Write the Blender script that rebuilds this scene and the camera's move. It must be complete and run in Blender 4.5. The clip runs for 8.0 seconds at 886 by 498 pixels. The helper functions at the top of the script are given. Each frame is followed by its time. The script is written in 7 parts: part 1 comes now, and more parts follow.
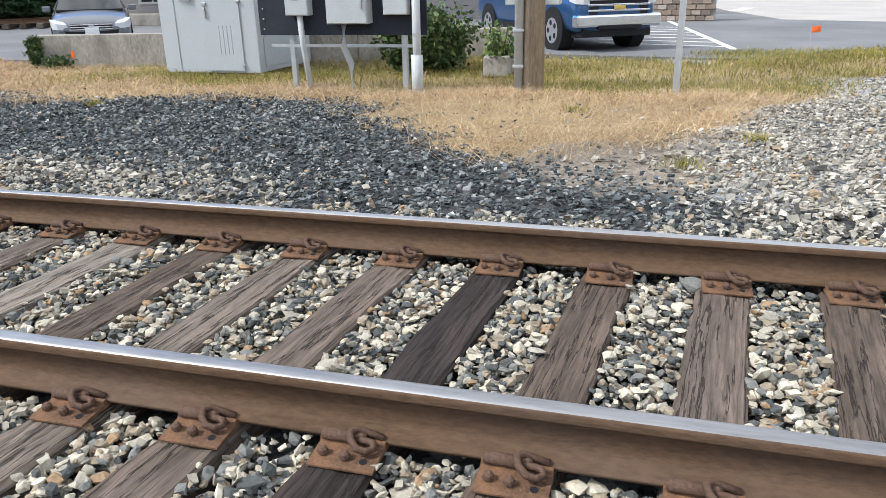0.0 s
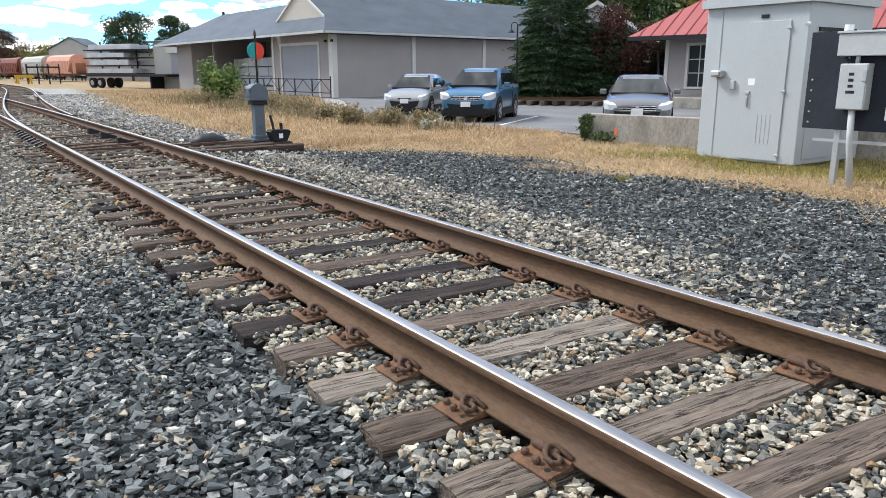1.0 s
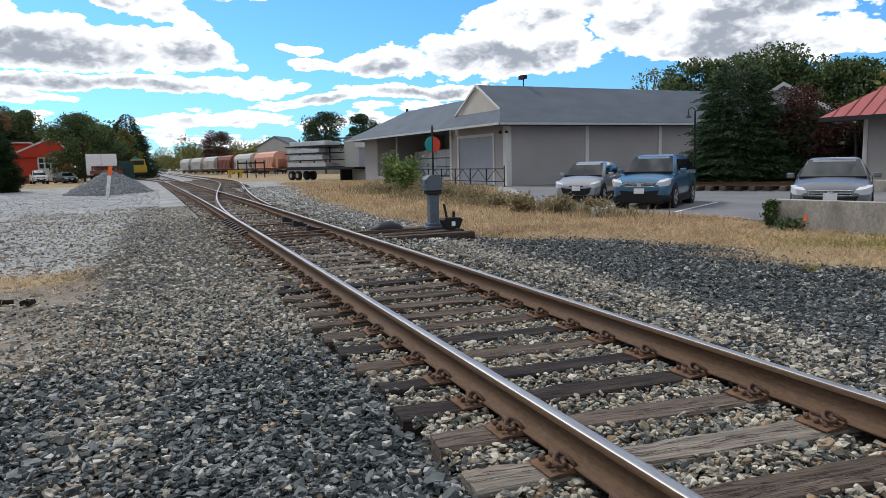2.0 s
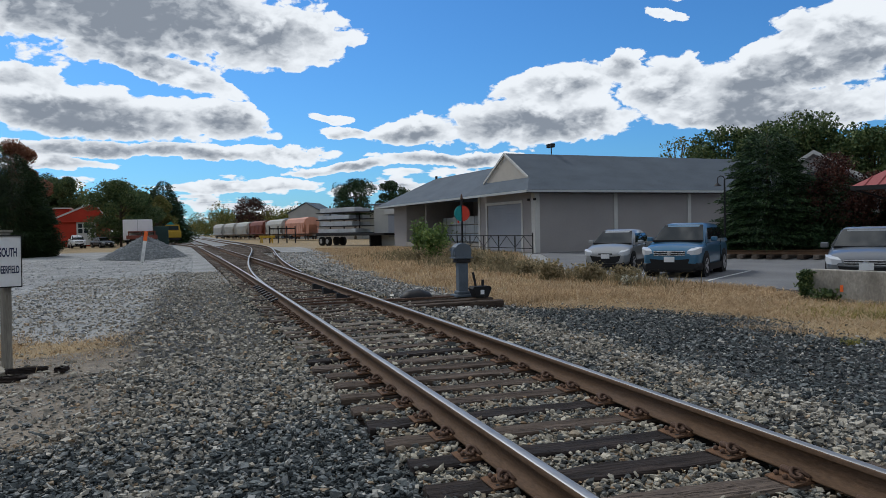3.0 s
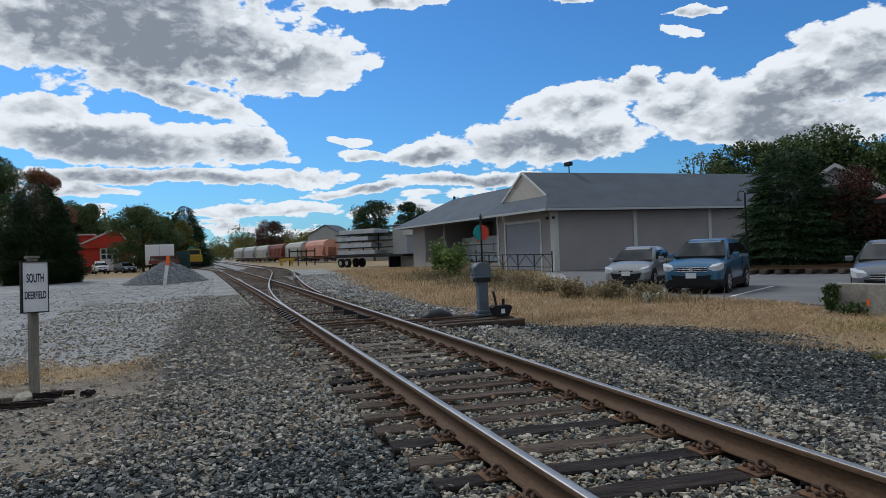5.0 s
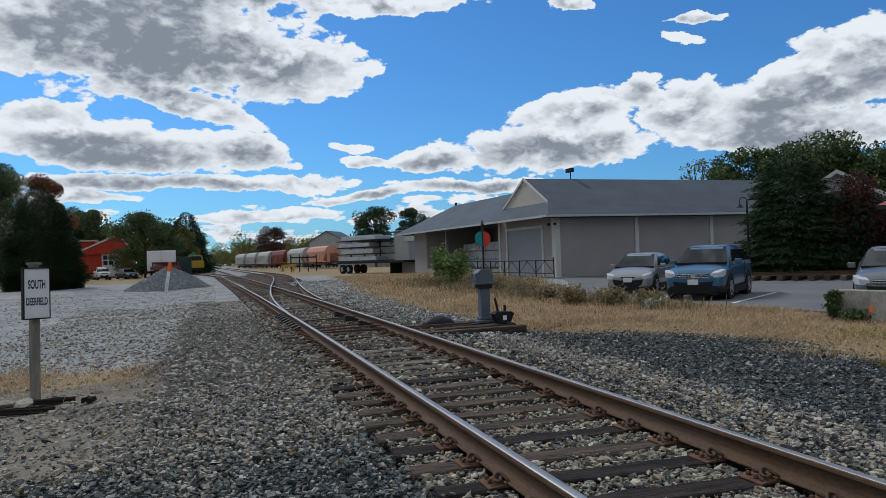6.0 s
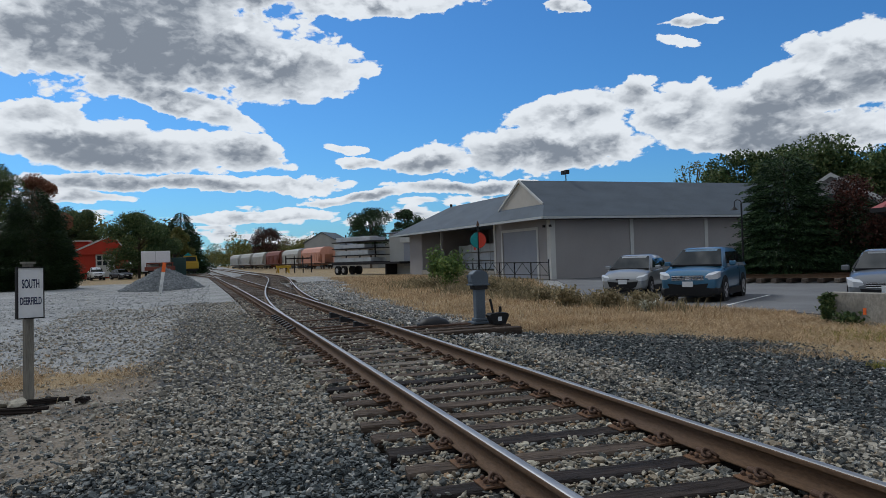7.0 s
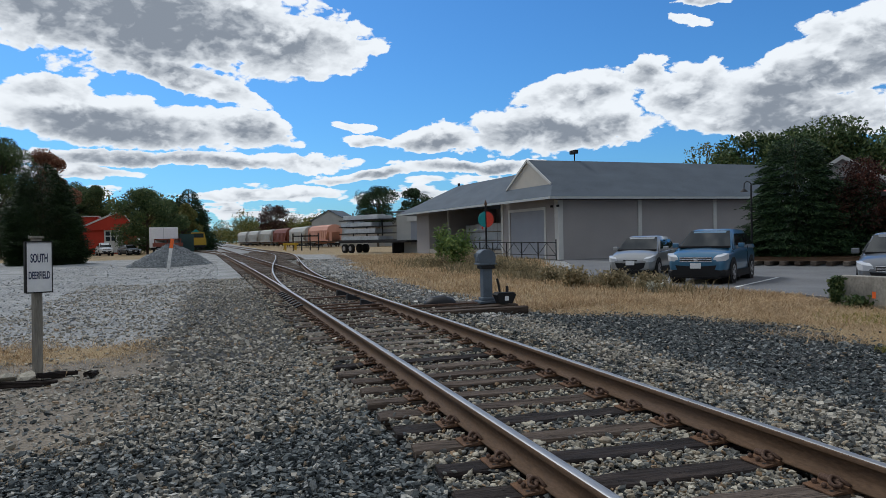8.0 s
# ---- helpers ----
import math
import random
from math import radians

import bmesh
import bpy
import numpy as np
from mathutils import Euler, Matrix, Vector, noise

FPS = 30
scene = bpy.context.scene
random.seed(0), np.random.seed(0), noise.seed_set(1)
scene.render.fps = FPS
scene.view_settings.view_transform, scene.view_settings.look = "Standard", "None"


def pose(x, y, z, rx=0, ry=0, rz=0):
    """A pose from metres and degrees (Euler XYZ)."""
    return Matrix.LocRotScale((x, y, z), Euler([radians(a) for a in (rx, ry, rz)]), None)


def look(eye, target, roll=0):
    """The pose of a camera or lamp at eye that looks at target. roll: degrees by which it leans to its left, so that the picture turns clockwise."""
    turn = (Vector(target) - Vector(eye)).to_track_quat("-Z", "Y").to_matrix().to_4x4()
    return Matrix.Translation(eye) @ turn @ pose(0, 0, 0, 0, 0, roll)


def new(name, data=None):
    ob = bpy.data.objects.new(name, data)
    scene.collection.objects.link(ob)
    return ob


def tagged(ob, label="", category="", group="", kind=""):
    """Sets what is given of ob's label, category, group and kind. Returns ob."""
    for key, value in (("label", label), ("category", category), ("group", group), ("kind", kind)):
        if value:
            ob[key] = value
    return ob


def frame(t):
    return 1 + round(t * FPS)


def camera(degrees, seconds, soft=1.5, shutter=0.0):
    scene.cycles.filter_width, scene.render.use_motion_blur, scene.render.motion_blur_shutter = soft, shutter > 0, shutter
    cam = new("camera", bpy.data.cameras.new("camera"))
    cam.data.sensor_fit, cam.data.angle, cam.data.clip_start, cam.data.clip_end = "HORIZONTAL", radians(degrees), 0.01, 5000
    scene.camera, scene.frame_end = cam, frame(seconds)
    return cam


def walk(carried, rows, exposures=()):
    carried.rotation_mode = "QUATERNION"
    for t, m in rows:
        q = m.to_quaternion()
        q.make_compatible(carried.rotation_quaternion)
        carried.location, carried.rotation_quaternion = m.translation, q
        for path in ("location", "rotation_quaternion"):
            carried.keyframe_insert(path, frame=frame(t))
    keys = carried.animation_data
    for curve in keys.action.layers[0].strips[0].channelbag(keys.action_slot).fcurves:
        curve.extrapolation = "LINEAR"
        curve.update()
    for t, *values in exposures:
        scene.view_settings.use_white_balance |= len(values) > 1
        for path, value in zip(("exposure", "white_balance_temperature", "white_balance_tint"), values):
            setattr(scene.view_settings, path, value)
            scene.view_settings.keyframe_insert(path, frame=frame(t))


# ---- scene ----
cam = camera(62.9, 8.0, soft=0.6)
PATH = [
    (0, (-2.553, 0.054, 1.327), (-0.748, 0.571, 0.636), -1.2),
    (0.2, (-2.551, 0.046, 1.343), (-0.875, 0.9, 0.664), -2.3),
    (0.3, (-2.538, 0.073, 1.342), (-0.933, 1.06, 0.672), -2.1),
    (0.5, (-2.526, 0.114, 1.347), (-1.047, 1.303, 0.715), -0.8),
    (0.7, (-2.551, 0.086, 1.386), (-1.199, 1.451, 0.833), 0.1),
    (0.9, (-2.557, 0.077, 1.405), (-1.363, 1.603, 0.909), 0.2),
    (1, (-2.554, 0.071, 1.4), (-1.447, 1.667, 0.927), -0.0),
    (1.3, (-2.535, 0.022, 1.403), (-1.641, 1.759, 0.974), -1.1),
    (1.5, (-2.516, 0.013, 1.409), (-1.709, 1.801, 1.019), -1.4),
    (2, (-2.503, 0.02, 1.421), (-1.788, 1.872, 1.186), -1.3),
    (2.2, (-2.518, -0.015, 1.465), (-1.828, 1.854, 1.292), -1.1),
    (3.5, (-2.532, 0.024, 1.481), (-1.891, 1.919, 1.451), -1.4),
    (4, (-2.556, -0.028, 1.482), (-1.933, 1.872, 1.473), -1.9),
    (4.5, (-2.551, -0.008, 1.467), (-1.943, 1.898, 1.462), -2.1),
    (6, (-2.547, 0.012, 1.472), (-1.947, 1.92, 1.493), -2.0),
    (6.5, (-2.548, 0.033, 1.466), (-1.941, 1.939, 1.487), -1.8),
    (7, (-2.554, 0.014, 1.461), (-1.941, 1.918, 1.486), -1.8),
    (7.5, (-2.559, 0.01, 1.459), (-1.952, 1.916, 1.475), -1.5),
    (8, (-2.553, 0.051, 1.455), (-1.96, 1.96, 1.423), -1.2),
]
EXPOSURES = [(0.0, 0.9, 6350, 9), (0.5, 1.17, 6350, 9), (1.0, 0.86, 6450, 9), (1.5, 0.58, 6550, 9), (2.0, 0.1, 6450, 9), (2.6, -0.38, 6300, 8), (3.5, -0.56, 6150, 7), (6.0, -0.6, 6150, 7), (6.5, -0.66, 6150, 7), (7.6, -0.66, 6150, 7), (8.0, -0.5, 6200, 7)]
walk(cam, [(t, look(e, g, r)) for t, e, g, r in PATH], EXPOSURES)


# ---- light ----
world = bpy.data.worlds.new("sky")
scene.world = world
world.use_nodes = True
SUN_EL, SUN_AZ = 46.0, -28.0   # degrees; azimuth from +y towards +x


def build_world():
    nt = world.node_tree
    nt.nodes.clear()
    N, L = nt.nodes.new, nt.links.new

    def M(op, a, b=None, c=None, clamp=False):
        n = N("ShaderNodeMath")
        n.operation, n.use_clamp = op, clamp
        for i, v in enumerate((a, b, c)):
            if v is None:
                continue
            if isinstance(v, (int, float)):
                n.inputs[i].default_value = v
            else:
                L(v, n.inputs[i])
        return n.outputs[0]

    out, bg = N("ShaderNodeOutputWorld"), N("ShaderNodeBackground")
    sky = N("ShaderNodeTexSky")
    sky.sky_type, sky.sun_disc = "NISHITA", False
    sky.sun_elevation, sky.sun_rotation = radians(SUN_EL), radians(SUN_AZ)
    sky.air_density, sky.dust_density, sky.ozone_density = 1.0, 0.6, 2.5
    tc = N("ShaderNodeTexCoord")
    sep = N("ShaderNodeSeparateXYZ")
    L(tc.outputs["Generated"], sep.inputs[0])
    x, y, z = sep.outputs
    az = M("MULTIPLY", M("ARCTAN2", x, y), 57.2958)
    el = M("MULTIPLY", M("ARCSINE", z), 57.2958)

    def vec(a, b, c=0.0):
        n = N("ShaderNodeCombineXYZ")
        for i, v in enumerate((a, b, c)):
            if isinstance(v, (int, float)):
                n.inputs[i].default_value = v
            else:
                L(v, n.inputs[i])
        return n.outputs[0]

    def noise_at(v, scale, detail, rough):
        n = N("ShaderNodeTexNoise")
        n.inputs["Scale"].default_value, n.inputs["Detail"].default_value, n.inputs["Roughness"].default_value = scale, detail, rough
        L(v, n.inputs["Vector"])
        return n.outputs

    def billows(v, scale):
        n = N("ShaderNodeTexVoronoi")
        n.feature = "SMOOTH_F1"
        n.inputs["Scale"].default_value, n.inputs["Detail"].default_value = scale, 3.0
        n.inputs["Roughness"].default_value, n.inputs["Smoothness"].default_value = 0.55, 0.5
        L(v, n.inputs["Vector"])
        return n.outputs["Distance"]

    # heaps are wider than high; their outlines wander
    flat = vec(M("MULTIPLY", az, 0.16), M("MULTIPLY", el, 0.30))
    drift = noise_at(flat, 1.3, 6.0, 0.6)[1]
    sepd = N("ShaderNodeSeparateColor")
    L(drift, sepd.inputs[0])
    wa_ = M("MULTIPLY_ADD", M("SUBTRACT", sepd.outputs[0], 0.5), 4.6, az)
    we_ = M("MULTIPLY_ADD", M("SUBTRACT", sepd.outputs[1], 0.5), 1.9, el)
    body, grey = None, None
    for a0, e0, wa, we, slope, g in CLOUD_BANKS:
        da = M("SUBTRACT", wa_, a0)
        de = M("SUBTRACT", M("SUBTRACT", we_, e0), M("MULTIPLY", da, slope))
        da, de = M("MULTIPLY", da, 1 / wa), M("MULTIPLY", de, 1 / we)
        b = M("SUBTRACT", 1.0, M("ADD", M("MULTIPLY", da, da), M("MULTIPLY", de, de)))
        k = M("MULTIPLY", M("SUBTRACT", b, M("MULTIPLY_ADD", de, 0.7, 0.05)), g)
        body = b if body is None else M("MAXIMUM", body, b)
        grey = k if grey is None else M("MAXIMUM", grey, k)
    # low rows of cloud over the horizon, and added broken cloud, unseen, all round and overhead
    rows = noise_at(vec(M("MULTIPLY", az, 0.05), M("MULTIPLY", el, 0.42)), 1.6, 6.0, 0.55)[0]
    low = M("SUBTRACT", M("MULTIPLY_ADD", rows, 5.5, -2.75), M("MULTIPLY", M("MAXIMUM", M("SUBTRACT", el, 3.5), 0.0), 0.55))
    side = M("MULTIPLY_ADD", M("ABSOLUTE", M("SUBTRACT", az, 18.0)), 0.05, -1.75, clamp=True)
    high = M("MULTIPLY_ADD", el, 0.08, -1.75, clamp=True)
    zz = M("ADD", M("MAXIMUM", z, 0.0), 0.16)
    wide = noise_at(vec(M("DIVIDE", x, zz), M("DIVIDE", y, zz)), 1.5, 7.0, 0.56)[0]
    open_sky = M("SUBTRACT", 1.0, M("MAXIMUM", side, high))
    free = M("SUBTRACT", M("MULTIPLY_ADD", wide, 5.0, -2.0), M("MULTIPLY", open_sky, 4.0))
    cover = M("MAXIMUM", M("MAXIMUM", M("MAXIMUM", body, -1.2), M("MINIMUM", low, 0.8)), M("MINIMUM", free, 1.0))
    # the unseen cloud is kept thick and grey to lower the fill light
    thick = M("MAXIMUM", M("MAXIMUM", grey, M("MULTIPLY_ADD", low, 0.7, 0.1)), M("MULTIPLY_ADD", free, 1.1, 0.45))

    def puffs(e):
        v = vec(M("MULTIPLY_ADD", M("SUBTRACT", sepd.outputs[2], 0.5), 0.5, M("MULTIPLY", az, 0.2)), M("MULTIPLY", e, 0.32))
        fine = noise_at(v, 2.6, 9.0, 0.62)[0]
        return M("ADD", M("MULTIPLY_ADD", billows(v, 2.0), -0.75, 0.33), M("MULTIPLY_ADD", fine, 0.9, -0.45))

    here = puffs(el)
    over = puffs(M("ADD", el, 0.8))
    dens = M("ADD", M("MULTIPLY_ADD", cover, 0.75, 0.52), here)
    mask = M("MULTIPLY", dens, 7.5, clamp=True)
    relief = M("MULTIPLY", M("SUBTRACT", over, here), 1.7)
    core = M("ADD", M("MULTIPLY_ADD", thick, 1.25, 0.12), M("ADD", M("MULTIPLY", here, 0.3), relief))
    thin = M("MULTIPLY_ADD", dens, 1.6, -0.12, clamp=True)
    soft = N("ShaderNodeMapRange")
    soft.interpolation_type = "SMOOTHSTEP"
    soft.inputs[1].default_value, soft.inputs[2].default_value = -0.25, 1.25
    L(core, soft.inputs[0])
    shaded = M("MULTIPLY", soft.outputs[0], thin, clamp=True)
    shade = N("ShaderNodeMix")
    shade.data_type = "RGBA"
    L(shaded, shade.inputs[0])
    shade.inputs[6].default_value = CLOUD_LIT
    shade.inputs[7].default_value = CLOUD_DARK
    scale = N("ShaderNodeMix")
    scale.data_type, scale.blend_type = "RGBA", "MULTIPLY"
    scale.inputs[0].default_value = 1.0
    L(sky.outputs[0], scale.inputs[6])
    scale.inputs[7].default_value = (*SKY_TINT, 1)
    mix = N("ShaderNodeMix")
    mix.data_type = "RGBA"
    L(mask, mix.inputs[0])
    L(scale.outputs[2], mix.inputs[6])
    L(shade.outputs[2], mix.inputs[7])
    L(mix.outputs[2], bg.inputs[0])
    bg.inputs[1].default_value = 0.125
    L(bg.outputs[0], out.inputs[0])


# azimuth, elevation, half widths (degrees), slope, greyness of the core
CLOUD_BANKS = [
    (-5.1, 16.6, 12.6, 4.27, -0.04, 1.3), (5.8, 14.9, 6.4, 2.46, 0.02, 0.75), (-1.1, 20.7, 12.1, 3.36, 0.08, 1.0), (-11.4, 10.4, 3.8, 1.29, -0.05, 0.3),
    (-1.4, 11.7, 5.0, 1.22, -0.25, 0.1), (-6.8, 8.8, 8.5, 1.91, -0.09, 1.05), (2.6, 8.5, 4.0, 1.27, -0.14, 0.75), (-4.6, 6.2, 12.6, 0.65, -0.01, 0.85),
    (6.4, 6.1, 3.7, 0.87, -0.03, 0.4), (11.6, 7.6, 2.0, 0.48, -0.07, 0.15), (17.0, 7.7, 4.0, 1.1, 0.09, 0.75), (25.9, 8.3, 8.3, 1.82, 0.01, 1.0),
    (28.2, 10.6, 5.4, 1.79, 0.13, 0.25), (33.1, 11.8, 1.8, 1.41, -0.09, 0.55), (44.6, 10.7, 9.3, 2.7, 0.22, 0.95), (46.8, 12.5, 5.8, 2.31, 0.23, 0.25)]
CLOUD_BANKS += [
    (43.8, 8.1, 8.3, 1.77, -0.01, 0.9), (37.5, 16.6, 1.6, 0.45, 0.02, 0.2), (13.8, 19.4, 7.6, 0.8, 0.03, 0.25), (20.1, 5.6, 6.3, 0.5, 0.0, 0.7),
    (36.5, 10.2, 4.5, 2.4, 0.0, 0.5), (-9.8, 5.2, 5.6, 0.5, 0.01, 0.3), (3.7, 3.6, 6.3, 0.6, 0.03, 0.45), (11.6, 5.0, 4.9, 0.4, 0.08, 0.5), (10.1, 8.8, 1.4, 0.4, -0.06, 0.1), (36.5, 15.3, 1.3, 0.4, -0.22, 0.1), (28.2, 18.6, 1.8, 0.5, -0.18, 0.2)]
CLOUD_LIT, CLOUD_DARK = (10.2, 10.3, 10.6, 1), (2.9, 3.2, 3.75, 1)
SKY_TINT = (0.43, 0.86, 1.3)
build_world()
sun = new("sun", bpy.data.lights.new("sun", "SUN"))
sun.data.energy, sun.data.angle, sun.data.color = 2.6, radians(12), (1.0, 0.96, 0.91)
_a, _e = radians(SUN_AZ), radians(SUN_EL)
sun.matrix_world = look((math.sin(_a) * math.cos(_e) * 50, math.cos(_a) * math.cos(_e) * 50, math.sin(_e) * 50), (0, 0, 0))


# ---- materials ----
def mat(name, color, rough=0.7, metal=0.0, var=0.25, scale=4.0, fine=40.0, bump=0.2, stain=None, stain_amt=0.35, island=0.0, obj_rand=0.0, ramp=None, stretch=(1, 1, 1), spec=0.22):
    """Principled surface with two scales of variation. ramp: colours picked by a random number for each piece."""
    m = bpy.data.materials.new(name)
    m.use_nodes = True
    nt = m.node_tree
    N, L = nt.nodes.new, nt.links.new
    p = nt.nodes["Principled BSDF"]
    p.inputs["Roughness"].default_value = rough
    p.inputs["Metallic"].default_value = metal
    p.inputs["Specular IOR Level"].default_value = spec
    tc, mp = N("ShaderNodeTexCoord"), N("ShaderNodeMapping")
    mp.inputs["Scale"].default_value = stretch
    L(tc.outputs["Object"], mp.inputs[0])
    big, small = N("ShaderNodeTexNoise"), N("ShaderNodeTexNoise")
    big.inputs["Scale"].default_value, big.inputs["Detail"].default_value = scale, 5
    small.inputs["Scale"].default_value, small.inputs["Detail"].default_value = fine, 4
    small.inputs["Roughness"].default_value = 0.65
    for n in (big, small):
        L(mp.outputs[0], n.inputs["Vector"])
    base = N("ShaderNodeRGB")
    base.outputs[0].default_value = (*color, 1)
    src = base.outputs[0]
    if ramp:
        rnd = N("ShaderNodeObjectInfo").outputs["Random"] if obj_rand else N("ShaderNodeNewGeometry").outputs["Random Per Island"]
        cr = N("ShaderNodeValToRGB")
        cr.color_ramp.interpolation = "CONSTANT" if len(ramp) > 3 else "LINEAR"
        while len(cr.color_ramp.elements) < len(ramp):
            cr.color_ramp.elements.new(0.5)
        for e, (pos, c) in zip(cr.color_ramp.elements, ramp):
            e.position, e.color = pos, (*c, 1)
        L(rnd, cr.inputs[0])
        src = cr.outputs[0]
    if stain:
        mx = N("ShaderNodeMix")
        mx.data_type = "RGBA"
        mr = N("ShaderNodeMapRange")
        mr.inputs[1].default_value, mr.inputs[2].default_value = 0.48, 0.68
        mr.inputs[4].default_value = stain_amt
        L(big.outputs[0], mr.inputs[0])
        L(mr.outputs[0], mx.inputs[0])
        L(src, mx.inputs[6])
        mx.inputs[7].default_value = (*stain, 1)
        src = mx.outputs[2]
    hsv = N("ShaderNodeHueSaturation")
    add = N("ShaderNodeMath")
    add.operation = "ADD"
    L(big.outputs[0], add.inputs[0])
    L(small.outputs[0], add.inputs[1])
    mr2 = N("ShaderNodeMapRange")
    mr2.inputs[1].default_value, mr2.inputs[2].default_value = 0.7, 1.3
    mr2.inputs[3].default_value, mr2.inputs[4].default_value = 1 - var, 1 + var
    L(add.outputs[0], mr2.inputs[0])
    L(mr2.outputs[0], hsv.inputs["Value"])
    L(src, hsv.inputs["Color"])
    L(hsv.outputs[0], p.inputs["Base Color"])
    if bump:
        b = N("ShaderNodeBump")
        b.inputs["Strength"].default_value, b.inputs["Distance"].default_value = bump, 0.02
        L(small.outputs[0], b.inputs["Height"])
        L(b.outputs[0], p.inputs["Normal"])
    return m


def leaf_mat(name, ramp, rough=0.6, trans=0.25):
    m = mat(name, (0.1, 0.1, 0.1), rough=rough, var=0.3, scale=0.7, fine=6, bump=0, ramp=ramp)
    nt = m.node_tree
    p = nt.nodes["Principled BSDF"]
    t, mx = nt.nodes.new("ShaderNodeBsdfTranslucent"), nt.nodes.new("ShaderNodeMixShader")
    src = p.inputs["Base Color"].links[0].from_socket
    nt.links.new(src, t.inputs[0])
    mx.inputs[0].default_value = trans
    nt.links.new(p.outputs[0], mx.inputs[1])
    nt.links.new(t.outputs[0], mx.inputs[2])
    nt.links.new(mx.outputs[0], nt.nodes["Material Output"].inputs[0])
    return m


def glass_mat(name, color, rough=0.03):
    m = bpy.data.materials.new(name)
    m.use_nodes = True
    p = m.node_tree.nodes["Principled BSDF"]
    p.inputs["Base Color"].default_value = (*color, 1)
    p.inputs["Roughness"].default_value = rough
    p.inputs["Specular IOR Level"].default_value = 0.3
    return m


RUST = mat("rusted_steel", (0.100, 0.060, 0.035), rough=0.78, metal=0.15, var=0.35, scale=3, fine=55, bump=0.25, stain=(0.075, 0.05, 0.036), stain_amt=0.7, stretch=(1, 0.35, 1))
RUST_PLATE = mat("rusted_plate", (0.125, 0.07, 0.042), rough=0.85, var=0.45, scale=9, fine=80, bump=0.35, stain=(0.17, 0.085, 0.04), stain_amt=0.5)
RUST_DARK = mat("dark_rust", (0.10, 0.06, 0.042), rough=0.8, var=0.4, scale=9, fine=80, bump=0.3)
POLISHED = mat("polished_rail_head", (0.30, 0.30, 0.305), rough=0.48, metal=0.7, var=0.3, scale=2, fine=30, bump=0.03, stretch=(1, 0.1, 1))
TIE_RAMP = [(0.0, (0.145, 0.118, 0.096)), (0.2, (0.085, 0.064, 0.05)), (0.42, (0.195, 0.168, 0.14)), (0.6, (0.07, 0.052, 0.041)), (0.8, (0.118, 0.092, 0.075))]


def tie_wood(name, ramp, crack, amount):
    """Split, weathered timber: long grain streaks, dark checks and grey bleaching."""
    m = mat(name, (0.2, 0.17, 0.13), rough=0.92, var=0.28, scale=2.2, fine=14, bump=0, obj_rand=1, ramp=ramp, stain=crack, stain_amt=0.45, stretch=(0.7, 3, 3))
    nt = m.node_tree
    N, L = nt.nodes.new, nt.links.new
    p = nt.nodes["Principled BSDF"]
    tc, mp, oi, av = N("ShaderNodeTexCoord"), N("ShaderNodeMapping"), N("ShaderNodeObjectInfo"), N("ShaderNodeVectorMath")
    sc = N("ShaderNodeVectorMath")
    sc.operation = "SCALE"
    sc.inputs[0].default_value = (37.0, 11.0, 5.0)
    L(oi.outputs["Random"], sc.inputs["Scale"])
    L(tc.outputs["Object"], av.inputs[0])
    L(sc.outputs[0], av.inputs[1])
    mp.inputs["Scale"].default_value = (0.9, 15.0, 15.0)
    L(av.outputs[0], mp.inputs[0])
    g1, g2 = N("ShaderNodeTexNoise"), N("ShaderNodeTexNoise")
    g1.inputs["Scale"].default_value, g1.inputs["Detail"].default_value, g1.inputs["Roughness"].default_value = 1.0, 5, 0.62
    g2.inputs["Scale"].default_value, g2.inputs["Detail"].default_value, g2.inputs["Distortion"].default_value = 3.4, 8, 0.5
    for g in (g1, g2):
        L(mp.outputs[0], g.inputs["Vector"])
    r1 = N("ShaderNodeMapRange")
    # checks follow thin lines along the grain
    dv, ab = N("ShaderNodeMath"), N("ShaderNodeMath")
    dv.operation, ab.operation = "SUBTRACT", "ABSOLUTE"
    dv.inputs[1].default_value = 0.47
    L(g1.outputs[0], dv.inputs[0])
    L(dv.outputs[0], ab.inputs[0])
    r1.inputs[1].default_value, r1.inputs[2].default_value = 0.015, 0.004
    L(ab.outputs[0], r1.inputs[0])
    old = p.inputs["Base Color"].links[0].from_socket
    r2 = N("ShaderNodeMapRange")
    r2.inputs[1].default_value, r2.inputs[2].default_value, r2.inputs[3].default_value, r2.inputs[4].default_value = 0.33, 0.68, 0.68, 1.3
    L(g2.outputs[0], r2.inputs[0])
    hs = N("ShaderNodeHueSaturation")
    L(old, hs.inputs["Color"])
    L(r2.outputs[0], hs.inputs["Value"])
    mx = N("ShaderNodeMix")
    mx.data_type = "RGBA"
    k = N("ShaderNodeMath")
    k.operation = "MULTIPLY"
    k.inputs[1].default_value = amount
    L(r1.outputs[0], k.inputs[0])
    L(k.outputs[0], mx.inputs[0])
    L(hs.outputs[0], mx.inputs[6])
    mx.inputs[7].default_value = (0.022, 0.017, 0.014, 1)
    L(mx.outputs[2], p.inputs["Base Color"])
    b = N("ShaderNodeBump")
    b.inputs["Strength"].default_value, b.inputs["Distance"].default_value = 0.8, 0.02
    ad = N("ShaderNodeMath")
    ad.operation = "MULTIPLY_ADD"
    ad.inputs[1].default_value = -0.8
    L(r1.outputs[0], ad.inputs[0])
    L(g2.outputs[0], ad.inputs[2])
    L(ad.outputs[0], b.inputs["Height"])
    L(b.outputs[0], p.inputs["Normal"])
    return m


